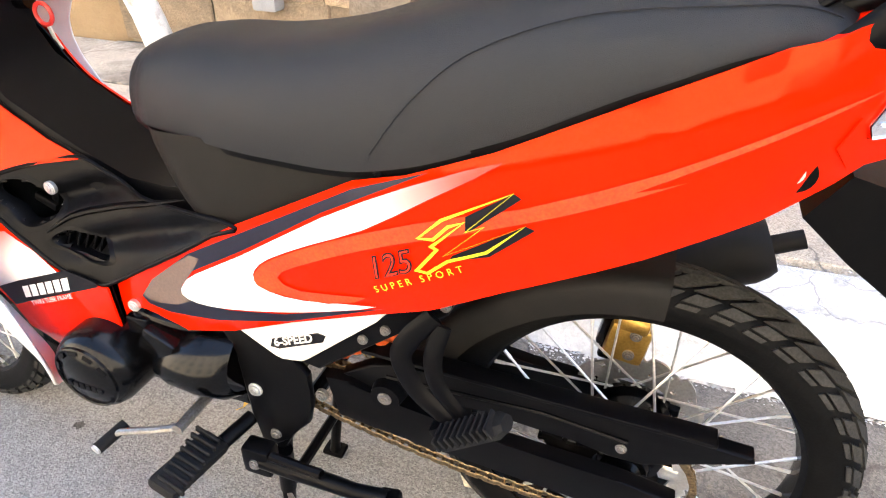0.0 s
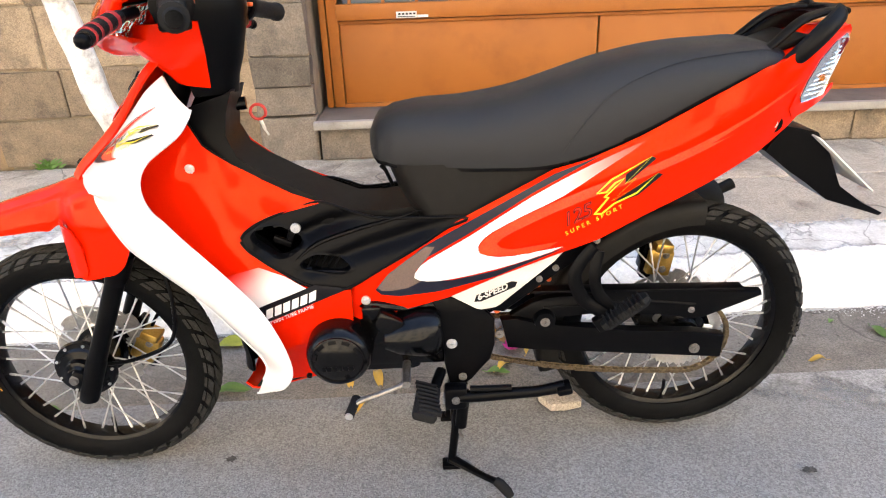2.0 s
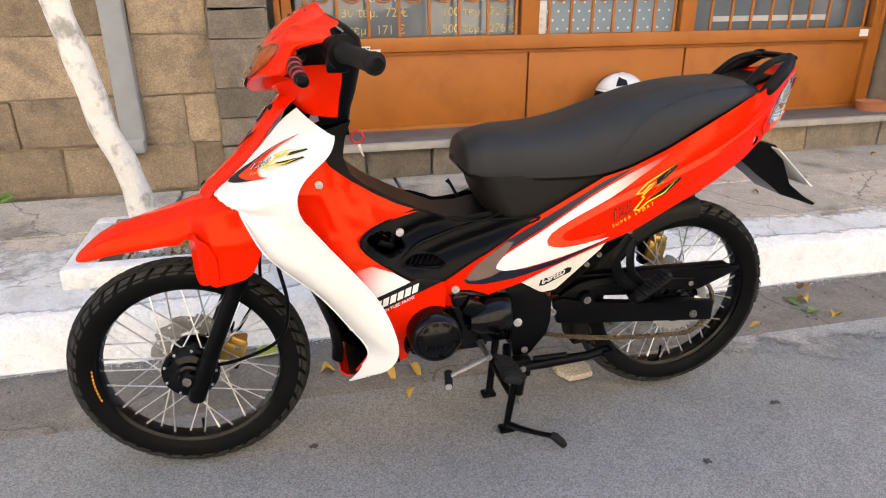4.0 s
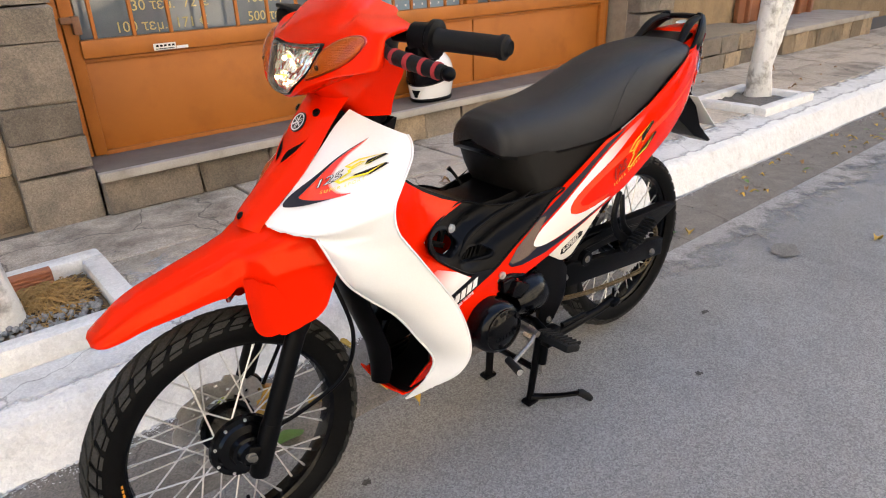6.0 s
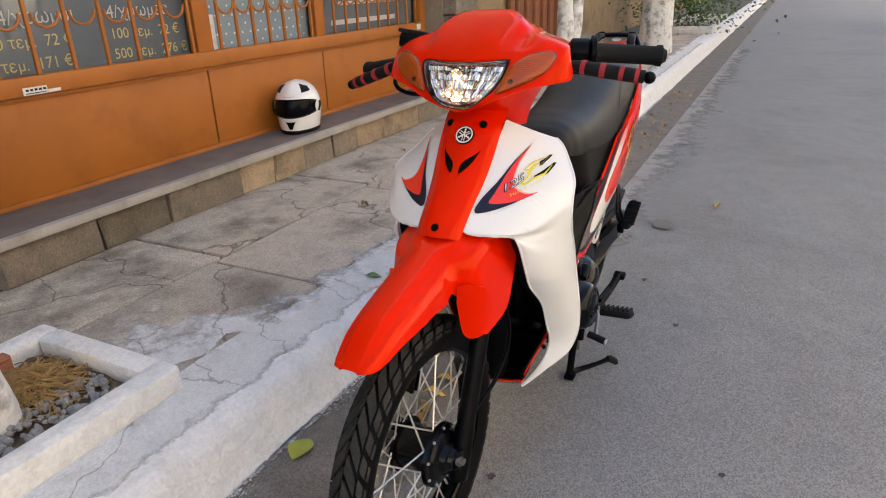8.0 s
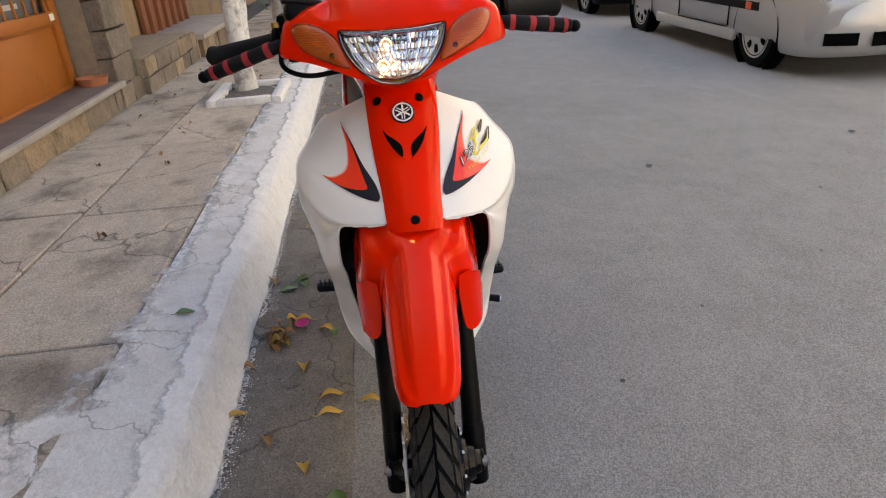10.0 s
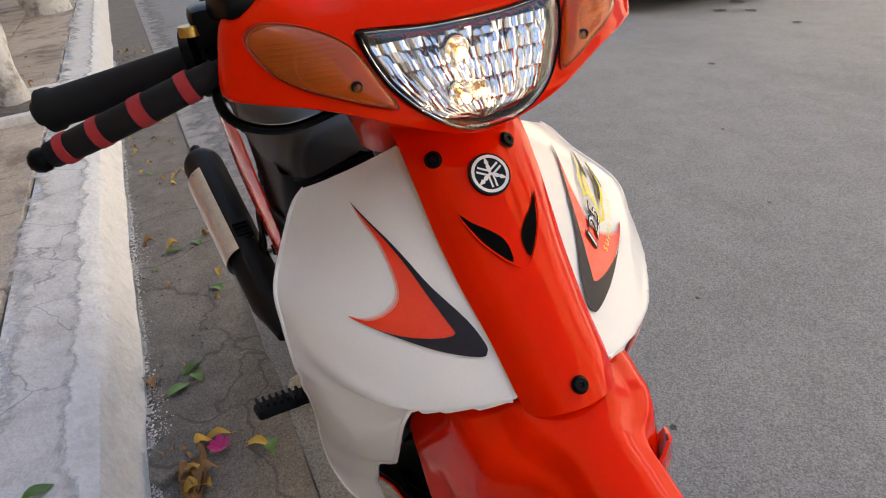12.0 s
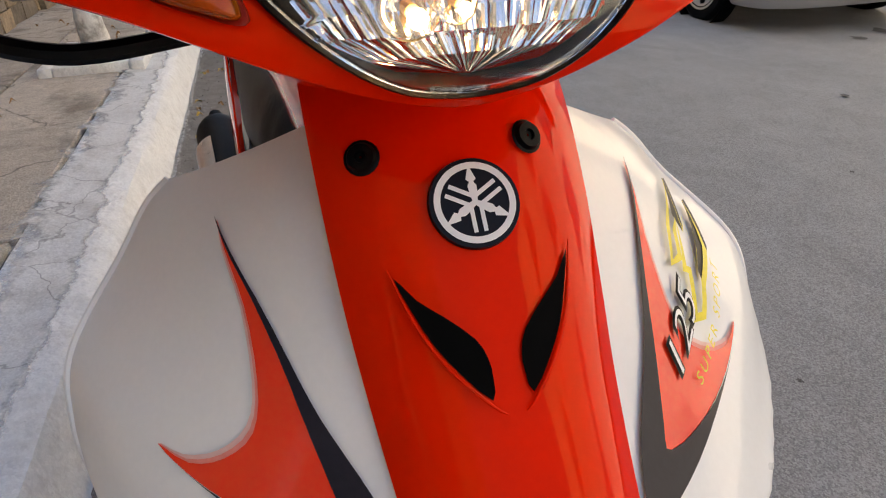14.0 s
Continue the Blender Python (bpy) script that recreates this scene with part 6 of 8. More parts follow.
for z, xf, xr, w in ((0.940, -0.372, -0.236, 0.112), (0.925, -0.385, -0.238, 0.104), (0.908, -0.390, -0.240, 0.094), (0.895, -0.377, -0.243, 0.084), (0.882, -0.360, -0.246, 0.076), (0.868, -0.342, -0.248, 0.070), (0.852, -0.324, -0.250, 0.066)):
    rows.append([(xf + 0.02 * 0 if abs(t) < 0.01 else xf + (xr - xf) * (abs(t) ** 2.2), w * math.copysign(math.sin(abs(t) * math.pi / 2) ** 0.8, t), z - 0.012 * abs(t) * (0.905 - z) / 0.05) for t in np.linspace(-1, 1, 25)])
loft(b, rows)
thicken(b, 0.003)
part("cowl_neck", b, RED, bike, smooth=60)

# headlight: black surround, faceted reflector bowl, lit bulbs and a clear lens
b = bmesh.new()
rows = []
glass_edge = polar([(0.0, 0.9700), (0.040, 0.9705), (0.0775, 0.9735), (0.0770, 0.9640), (0.0680, 0.9410), (0.0480, 0.9130), (0.0260, 0.9020), (0.0, 0.8990), (-0.0260, 0.9020), (-0.0480, 0.9130), (-0.0680, 0.9410), (-0.0770, 0.9640), (-0.0775, 0.9735), (-0.040, 0.9705)])
for kk, dx in ((1.004, 0.001), (1.0, -0.0035), (0.985, -0.0045), (0.965, -0.002)):
    rows.append([(cowl_at(HC[0] + (y - HC[0]) * kk, HC[1] + (z - HC[1]) * kk)[0] + dx, HC[0] + (y - HC[0]) * kk, HC[1] + (z - HC[1]) * kk) for y, z in ring_in])
for kk, dx in ((1.005, 0.004), (0.99, 0.008)):
    rows.append([(cowl_at(HC[0] + (y - HC[0]) * kk, HC[1] + (z - HC[1]) * kk)[0] + dx, HC[0] + (y - HC[0]) * kk, HC[1] + (z - HC[1]) * kk) for y, z in glass_edge])
loft(b, rows, True)
part("headlight_rim", b, BLACK, bike, "black headlight surround", smooth=50)
b = bmesh.new()
r = random.Random(3)


def bowl(y, z):
    """Depth of the reflector behind the front."""
    return 0.013 - 0.8 * y * y


GP = [(0.0, 0.9700), (0.040, 0.9705), (0.0775, 0.9735), (0.0770, 0.9640), (0.0680, 0.9410), (0.0480, 0.9130), (0.0260, 0.9020), (0.0, 0.8990)]
edge = polar(GP + [(-y, z) for y, z in GP[-2:0:-1]])
NY, NZ = 26, 5
zlo, zhi = 0.8991, 0.9734


def span(z):
    """Half the width of the glass at a height."""
    w = [abs(y0 + (y1 - y0) * (z - z0) / (z1 - z0)) for (y0, z0), (y1, z1) in zip(edge, edge[1:] + edge[:1]) if (z0 - z) * (z1 - z) <= 0 and abs(z1 - z0) > 1e-9]
    return max(w) if w else 0.02


for j in range(NZ):
    z0, z1 = zlo + (zhi - zlo) * j / NZ, zlo + (zhi - zlo) * (j + 1) / NZ
    for i in range(NY):
        # most flutes lean back to the sky, some to the road or sideways
        tip = r.choice((0.0056, 0.0048, 0.0040, 0.0030, 0.0018, -0.0010)) + r.uniform(-0.0008, 0.0008)
        tilt = r.uniform(-0.0030, 0.0030)
        cell = []
        for jj in range(3):
            z = z0 + (z1 - z0) * jj / 2
            w = span(min(max(z, zlo + 0.0005), zhi - 0.0005))
            line = []
            for ii in range(5):
                y = w * (2 * (i + ii / 4) / NY - 1)
                bulge = 0.0007 * math.sin(ii / 4 * math.pi) + 0.0016 * math.sin(jj / 2 * math.pi)
                top = min(zhi, 0.9700 + 0.045 * abs(y)) if j == NZ - 1 and jj == 2 else z
                line.append((cowl_at(y, z)[0] + bowl(y, z) - bulge + tilt * (ii / 4 - 0.5) + tip * (jj / 2 - 0.5), y, min(top, 0.9702 + 0.045 * abs(y))))
            cell.append(line)
        loft(b, cell)
head = part("headlight_reflector", b, MIRRORMAT, bike, "faceted chrome headlight reflector", smooth=6)
for (y, z, rr) in ((0.012, 0.953, 0.0085), (0.019, 0.922, 0.0085), (0.003, 0.923, 0.0060)):
    b = bmesh.new()
    x = cowl_at(y, z)[0] + 0.012
    lathe(b, [(rr * 1.30, 0.002), (rr * 1.30, -0.004), (rr * 1.22, -0.005), (rr * 1.05, -0.002), (rr * 0.95, -0.003), (rr * 0.75, 0.001), (rr * 0.3, 0.003)], 28, (x, y, z), "x")
    part("bulb_collar", b, MIRRORMAT, head, "ringed mirror round the bulb")
    b = bmesh.new()
    tube(b, [(x + 0.002, y, z), (x - 0.010, y, z)], rr * 0.30, 10)
    part("bulb_stem", b, GOLD, head)
    b = bmesh.new()
    bmesh.ops.create_icosphere(b, subdivisions=2, radius=rr * 0.42, matrix=Matrix.Translation((x - 0.013, y - 0.001, z - rr * 0.2)))
    part("bulb", b, BULB, head, "lit warm bulb")
b = bmesh.new()
rows = []
for kk, o in ((0.965, 0.002), (0.93, 0.0065), (0.8, 0.009), (0.6, 0.0105), (0.4, 0.0115), (0.2, 0.012), (0.001, 0.012)):
    rows.append([(cowl_at(y * kk, HC[1] + (z - HC[1]) * kk)[0] - o, y * kk, HC[1] + (z - HC[1]) * kk) for y, z in ring_in])
loft(b, rows, True)
thicken(b, 0.0015)
lens = part("headlight_lens", b, CLEAR, bike, "clear headlight lens", smooth=60)
lens.visible_shadow = False
for s, nm in SIDES:
    sg = [(0.072, 0.925), (0.080, 0.945), (0.089, 0.964), (0.101, 0.976), (0.118, 0.985), (0.136, 0.990), (0.152, 0.990), (0.1615, 0.983), (0.160, 0.972), (0.149, 0.956), (0.130, 0.944), (0.105, 0.934), (0.086, 0.927)]
    mid = (0.120, 0.962)
    rim = [tuple(p) for p in spline([(y * s, z) for y, z in sg], 5, True)]
    def sig_ring(k, o):
        pts_ = []
        for y, z in rim:
            yy, zz_ = mid[0] * s + (y - mid[0] * s) * k, mid[1] + (z - mid[1]) * k
            pts_.append((cowl_at(yy, zz_)[0] - o, yy, zz_))
        return pts_
    b = bmesh.new()
    loft(b, [sig_ring(1.045, 0.0), sig_ring(1.035, 0.0025), sig_ring(1.0, 0.002), sig_ring(0.98, -0.001)], True)
    part("signal_gasket", b, DARKRED, bike, smooth=50)
    b = bmesh.new()
    loft(b, [sig_ring(k, o) for k, o in ((1.0, 0.001), (0.985, 0.004), (0.94, 0.0065), (0.8, 0.0085), (0.6, 0.0098), (0.4, 0.0105), (0.2, 0.0108), (0.001, 0.0108))], True)
    thicken(b, 0.0016)
    sl = part("turn_signal", b, AMBER, bike, "amber turn signal lens", smooth=60)
    sl.visible_shadow = False
    # ribbed plate under the lens
    b = bmesh.new()
    loft(b, [sig_ring(k, 0.0006) for k in (0.99, 0.6, 0.3, 0.001)], True)
    inner = sig_ring(0.80, 0.0)
    for i in range(12):
        z = 0.938 + i * 0.0036
        ys = sorted(abs(q[1]) for q in inner if abs(q[2] - z) < 0.0022)
        if len(ys) > 1 and ys[-1] - ys[0] > 0.012:
            tube(b, [(cowl_at(y * s, z)[0] - 0.0014, y * s, z) for y in np.linspace(max(ys[0], 0.104), min(ys[-1], 0.15), 6)], 0.0011, 6)
    part("signal_plate", b, AMBERBACK, sl)
    b = bmesh.new()
    c = cowl_at(0.098 * s, 0.944)
    lathe(b, [(0.0005, -0.0095), (0.0028, -0.0095), (0.0034, -0.0105), (0.0042, -0.0105), (0.0046, -0.008)], 16, c, "x")
    part("screw", b, BLACK, sl)
# black rear of the cowl with instrument glass
b = bmesh.new()
rows = []
for z, xf, xr, w in ((0.822, -0.285, -0.224, 0.052), (0.85, -0.290, -0.219, 0.060), (0.88, -0.30, -0.208, 0.066), (0.92, -0.31, -0.198, 0.078), (0.96, -0.315, -0.188, 0.088), (0.99, -0.315, -0.192, 0.090), (1.012, -0.31, -0.215, 0.088), (1.032, -0.30, -0.245, 0.083), (1.048, -0.30, -0.278, 0.074)):
    rows.append([(xf + (xr - xf) * (math.cos(t * math.pi / 2) ** 0.55 if abs(t) < 1 else 0), w * t, z) for t in np.linspace(-1, 1, 25)])
loft(b, rows)
thicken(b, 0.003)
part("instrument_cowl", b, BLACK, bike, "black rear handlebar cowl", smooth=55)
b = bmesh.new()
loft(b, [[(xr, y * w, z) for y in np.linspace(-1, 1, 9)] for xr, z, w in ((-0.227, 1.006, 0.06), (-0.253, 1.027, 0.06), (-0.288, 1.045, 0.05))])
thicken(b, 0.004)
part("instrument_glass", b, surf("smoked_glass", (0.26, 0.23, 0.205), (0.20, 0.18, 0.16), 10, 0.12, coat=0.3), bike, "smoked instrument glass")

# -- handlebar, grips, levers --
for s, nm in SIDES:
    b = bmesh.new()
    p_in, p_out = (Vector((-0.268, -0.12, 0.984)), Vector((-0.191, -0.316, 0.967))) if s < 0 else (Vector((-0.272, 0.12, 0.966)), Vector((-0.217, 0.338, 0.931)))
    d = (p_out - p_in).normalized()
    tube(b, [p_in, p_out], 0.011, 14)
    part("handlebar", b, BLACK, bike)
    b = bmesh.new()
    g0, g1 = p_in + d * 0.085, p_out
    tube(b, [g0, g0 + d * 0.004, g1 - d * 0.02, g1 - d * 0.016, g1 - d * 0.008, g1 - d * 0.006, g1], [0.020, 0.0175, 0.0170, 0.0195, 0.0195, 0.014, 0.011], 20)
    part("grip", b, GRIP, bike, "black rubber grip")
    b = bmesh.new()
    tube(b, [g0 - d * 0.050, g0 - d * 0.046, g0 - d * 0.016, g0 - d * 0.012], [0.018, 0.024, 0.025, 0.020], 16)
    tube(b, [g0 - d * 0.012, g0 - d * 0.010, g0 - d * 0.002, g0], [0.028, 0.031, 0.031, 0.026], 24)
    box(b, g0 - d * 0.035 + Vector((0.0, 0, -0.026)), (0.040, 0.04, 0.028), 0.006)
    part("switch_housing", b, BLACK, bike)
    b = bmesh.new()
    box(b, g0 - d * 0.03 + Vector((0.028, 0, 0.0)), (0.010, 0.012, 0.008), 0.002)
    part("switch", b, ORANGE, bike)
    # lever
    b = bmesh.new()
    l0, l1 = Vector((-0.312, 0.150 * s, 0.968)), Vector(((-0.312, -0.278)[s > 0], (-0.315, 0.338)[s > 0], (0.944, 0.908)[s > 0]))
    pts = spline([l0, l0.lerp(l1, 0.3) + Vector((-0.012, 0, 0)), l0.lerp(l1, 0.7) + Vector((-0.008, 0, 0)), l1], 6)
    tube(b, pts, [0.009, 0.0080, 0.0075, 0.0072], 12)
    lv = part("lever", b, BLACK, bike)
    b = bmesh.new()
    bmesh.ops.create_icosphere(b, subdivisions=2, radius=0.011, matrix=Matrix.Translation(l1))
    part("lever_end", b, BLACK, lv)
    for i in range(4):
        b = bmesh.new()
        k = 6 + i * 3
        if k + 1 < len(pts):
            tube(b, [pts[k], (np.array(pts[k]) * 0.15 + np.array(pts[k + 1]) * 0.85)], 0.0132, 14)
            part("foam_band", b, REDFOAM, lv, "red foam band")
    b = bmesh.new()
    tube(b, pts[4:18], [0.010, 0.0125, 0.0125, 0.0125, 0.011], 14)
    part("foam_sleeve", b, GRIP, lv)
# brake reservoir on the right, gold screw, cables
b = bmesh.new()
box(b, (-0.309, 0.146, 1.003), (0.055, 0.060, 0.030), 0.008, Euler((0.18, 0.12, 0.22)).to_matrix())
res = part("brake_reservoir", b, BLACK, bike, "black brake fluid reservoir")
b = bmesh.new()
box(b, (-0.303, 0.146, 1.020), (0.058, 0.064, 0.008), 0.003, Euler((0.18, 0.12, 0.22)).to_matrix())
part("reservoir_lid", b, GREYPLASTIC, res)
b = bmesh.new()
box(b, (-0.272, 0.17, 0.985), (0.045, 0.05, 0.035), 0.008)
part("lever_clamp", b, BLACK, bike)
b = bmesh.new()
lathe(b, [(0.0005, 0.008), (0.009, 0.008), (0.010, 0.0)], 20, (-0.285, 0.196, 0.982), "z")
part("gold_screw", b, GOLD, bike)
b = bmesh.new()
tube(b, spline([(-0.285, 0.185, 0.97), (-0.33, 0.19, 0.925), (-0.34, 0.15, 0.905), (-0.32, 0.09, 0.905), (-0.30, 0.05, 0.9)], 8), 0.0045, 8)
part("brake_cable", b, BLACK, bike)
b = bmesh.new()
tube(b, spline([(-0.40, 0.03, 0.62), (-0.40, -0.06, 0.54), (-0.385, -0.085, 0.44), (-0.41, -0.075, 0.35), (-0.50, -0.06, 0.30), (-0.59, -0.055, 0.285)], 8), 0.0042, 8)
part("speedometer_cable", b, BLACK, bike)
b = bmesh.new()
tube(b, spline([(-0.42, 0.03, 0.62), (-0.445, 0.06, 0.5), (-0.46, 0.075, 0.4), (-0.52, 0.075, 0.3)], 8), 0.004, 8)
part("brake_hose", b, BLACK, bike)

# the fork, wheel and bars stand turned a little to the right about the steering axis
front_parts += [o for o in bike.children if o not in before]
STEER = Matrix.Translation((-0.31, 0, 0.86)) @ Matrix.Rotation(radians(-2.0), 4, Vector((0.23, 0, 0.583)).normalized()) @ Matrix.Translation((0.31, 0, -0.86))
for o in front_parts:
    o.matrix_basis = Matrix.Translation((0, 0.001, 0)) @ STEER @ o.matrix_basis

# -- red leg shield sides --
def leg_y(x, z):
    y = 0.124
    y -= 0.19 * max(0, z - 0.48) + 1.6 * max(0, z - 0.52) * max(0, x + 0.26)
    y -= 0.42 * max(0, 0.36 - z)
    y += 0.022 * max(0, min(1, (-0.20 - x) / 0.12)) * max(0, min(1, (z - 0.60) / 0.10))
    return y + 0.010 * math.sin(max(0, min(1, (z - 0.35) / 0.35)) * math.pi)


leg = [(-0.300, 0.790), (-0.278, 0.746), (-0.235, 0.708), (-0.188, 0.675), (-0.140, 0.648), (-0.090, 0.628), (-0.150, 0.618), (-0.200, 0.604), (-0.222, 0.588), (-0.218, 0.566), (-0.190, 0.534), (-0.135, 0.492), (-0.100, 0.478), (-0.043, 0.478),
       (-0.045, 0.400), (-0.085, 0.392), (-0.112, 0.376), (-0.130, 0.355), (-0.138, 0.325), (-0.134, 0.290), (-0.122, 0.262), (-0.200, 0.248), (-0.250, 0.236), (-0.212, 0.30), (-0.242, 0.40), (-0.300, 0.48), (-0.372, 0.56), (-0.40, 0.66), (-0.37, 0.74), (-0.33, 0.80)]
for s, nm in SIDES:
    sheet("leg_shield", leg, lambda x, z: (x, s * leg_y(x, z), z), RED, bike, 0.02, 0.003, "glossy red leg shield side")
    sheet("leg_liner", leg, lambda x, z: (x, s * (leg_y(x, z) - 0.007), z), BLACK, bike, 0.03, 0.002, "black inner side of the leg shield")
    dec = lambda off: (lambda x, z: (x, s * (leg_y(x, z) + off), z))
    sheet("band_sticker", [(-0.300, 0.505), (-0.205, 0.528), (-0.160, 0.510), (-0.118, 0.482), (-0.255, 0.430)], dec(0.0012), REDWHITE, bike, 0.03, 0, "white fade band sticker")
    sheet("band_sticker", [(-0.250, 0.432), (-0.203, 0.454), (-0.108, 0.492), (-0.063, 0.485), (-0.055, 0.479), (-0.194, 0.420), (-0.235, 0.402)], dec(0.0020), DECALBLACK, bike, 0.03, 0, "black band sticker")
    # brand word as plain slanted bars
    b = bmesh.new()
    for i in range(6):
        x0 = -0.204 + i * 0.0165
        z0 = 0.4235 + i * 0.0066
        q = [(x0, z0), (x0 + 0.013, z0 + 0.0052), (x0 + 0.0165, z0 + 0.0262), (x0 + 0.0035, z0 + 0.021)]
        b.faces.new([b.verts.new((x, s * (leg_y(x, z) + 0.003), z)) for x, z in q])
    part("band_print", b, WHITE, bike, "white slanted bars on the black band", smooth=0)
    ang = 0.38
    lettering("small_print", "TWIN TUBE FRAME", 0.0105, lambda a, c: (-0.198 + (a * math.cos(ang) - c * math.sin(ang)), s * (leg_y(-0.15, 0.42) + 0.002), 0.4105 + a * math.sin(ang) + c * math.cos(ang)) if s < 0 else (-0.198 + a, s * 0.12, 0.41 + c), WHITE, bike, shear=0.2)
    if s < 0:
        bolt_on(bike, (-0.019, -0.1225, 0.449), 0.009, 0.006)
        bolt_on(bike, (-0.302, -leg_y(-0.302, 0.709), 0.709), 0.009, 0.005)
        bolt_on(bike, (-0.137, -0.0925, 0.588), 0.0095, 0.004)
        bolt_on(bike, (-0.150, -0.088, 0.262), 0.006, 0.004, -1, BLACK)
# red chin under the engine
b = bmesh.new()
chin = lambda x, z, dz: [(x, y, z + dz + 0.012 * (y / 0.07) ** 2) for y in np.linspace(-0.072, 0.072, 11)]
loft(b, [chin(x, z, 0) for x, z in ((-0.285, 0.228), (-0.272, 0.214), (-0.25, 0.212), (-0.20, 0.222), (-0.13, 0.24))])
thicken(b, 0.004)
chin_panel = part("chin_panel", b, RED, bike, "glossy red lower lip under the engine", smooth=60)
b = bmesh.new()
loft(b, [chin(x, z, 0.003) for x, z in ((-0.262, 0.217), (-0.25, 0.216), (-0.20, 0.226), (-0.13, 0.244))] + [chin(-0.105, 0.29, 0.0)])
thicken(b, 0.003)
part("chin_liner", b, BLACK, chin_panel, "black inner face of the lip", smooth=60)

# -- black footwell trays --
zl = curve1([-0.230, -0.19, -0.12, -0.042, 0.07, 0.14, 0.18], [0.585, 0.535, 0.492, 0.484, 0.552, 0.596, 0.61])


def tray_y(x, z):
    d = max(0, z - zl(x))
    y = 0.129 - 0.40 * d
    for line, depth, wide in ((SCOOP1, 0.020, 0.015), (SCOOP2, 0.014, 0.014)):
        zc = float(np.interp(x, [p[0] for p in line], [p[1] for p in line]))
        fadeout = max(0.0, min(1.0, (line[-1][0] + 0.03 - x) / 0.09)) * max(0.0, min(1.0, (x - line[0][0] + 0.05) / 0.03))
        y -= depth * fadeout * math.exp(-((z - zc) / wide) ** 2)
    return y


SCOOP1 = [(-0.161, 0.562), (-0.088, 0.586), (-0.022, 0.601)]
SCOOP2 = [(-0.092, 0.519), (0.018, 0.558), (0.153, 0.605)]
tray = [(-0.226, 0.586), (-0.205, 0.603), (-0.150, 0.619), (-0.096, 0.630), (-0.055, 0.618), (-0.025, 0.606), (0.020, 0.602), (0.075, 0.606), (0.120, 0.608), (0.172, 0.608), (0.135, 0.590), (0.097, 0.566), (0.030, 0.526), (-0.040, 0.484), (-0.070, 0.480), (-0.117, 0.489), (-0.160, 0.515), (-0.195, 0.542), (-0.218, 0.566)]
for s, nm in SIDES:
    ty = lambda x, z, o=0.0: (x, s * (tray_y(x, z) + o), z)
    OPEN = ([(-0.211, 0.586), (-0.193, 0.597), (-0.159, 0.593), (-0.128, 0.562), (-0.142, 0.546), (-0.168, 0.541), (-0.196, 0.560)], [(-0.131, 0.527), (-0.103, 0.540), (-0.067, 0.531), (-0.043, 0.517), (-0.056, 0.508), (-0.092, 0.508), (-0.122, 0.515)])
    rims = [spline(h, 5, True) for h in OPEN]
    sheet("foot_tray", tray, ty, BLACK, bike, 0.006, 0.003, "black plastic foot tray", round_n=2, smooth=60, holes=[[tuple(p) for p in r_] for r_ in rims])
    b = bmesh.new()
    tube(b, [ty(p[0], p[1], 0.0005) for p in spline(tray, 4, True)], 0.0028, 8, False)
    part("tray_edge", b, BLACK, bike)
    for k_, rim in enumerate(rims):
        cx_, cz_ = sum(p[0] for p in rim) / len(rim), sum(p[1] for p in rim) / len(rim)
        b = bmesh.new()
        loft(b, [[ty(cx_ + (p[0] - cx_) * k, cz_ + (p[1] - cz_) * k, o) for p in rim] for k, o in ((1.26, 0.0004), (1.14, 0.0012), (1.04, 0.0022), (1.0, 0.0008), (0.95, -0.006), (0.93, -0.016))], True)
        part("tray_rim", b, BLACK, bike)
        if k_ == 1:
            # black sheet sunk behind the opening stands in for its shade
            sheet("tray_hole", [tuple(p) for p in rim], lambda x, z: ty(x, z, -0.014), SHADEBLACK, bike, 0.02, 0, "black sheet painting the shade in the tray opening")
            for i in range(5):
                b = bmesh.new()
                x = cx_ - 0.034 + i * 0.0125
                box(b, ty(x + 0.004, cz_, -0.006), (0.003, 0.012, 0.026), 0.0008, Euler((0, 0.5, 0)).to_matrix(), 1)
                part("tray_rib", b, BLACK, bike)
        else:
            b = bmesh.new()
            box(b, ty(-0.166, 0.558, -0.014), (0.034, 0.010, 0.012), 0.002, Euler((0, 0.45, 0)).to_matrix())
            box(b, ty(-0.150, 0.572, -0.012), (0.012, 0.010, 0.040), 0.002, Euler((0, 0.3, 0)).to_matrix())
            part("tray_bracket", b, BLACK, bike)
    b = bmesh.new()
    tube(b, [ty(p[0], p[1], 0.0) for p in spline([(-0.139, 0.534), (-0.102, 0.558), (-0.041, 0.577), (0.026, 0.598), (0.092, 0.62)], 5)], [0.002, 0.006, 0.006, 0.005, 0.001], 8, flat=0.7)
    part("tray_ridge", b, BLACK, bike)

# -- black tunnel and inner leg shield --
b = bmesh.new()
rows = []
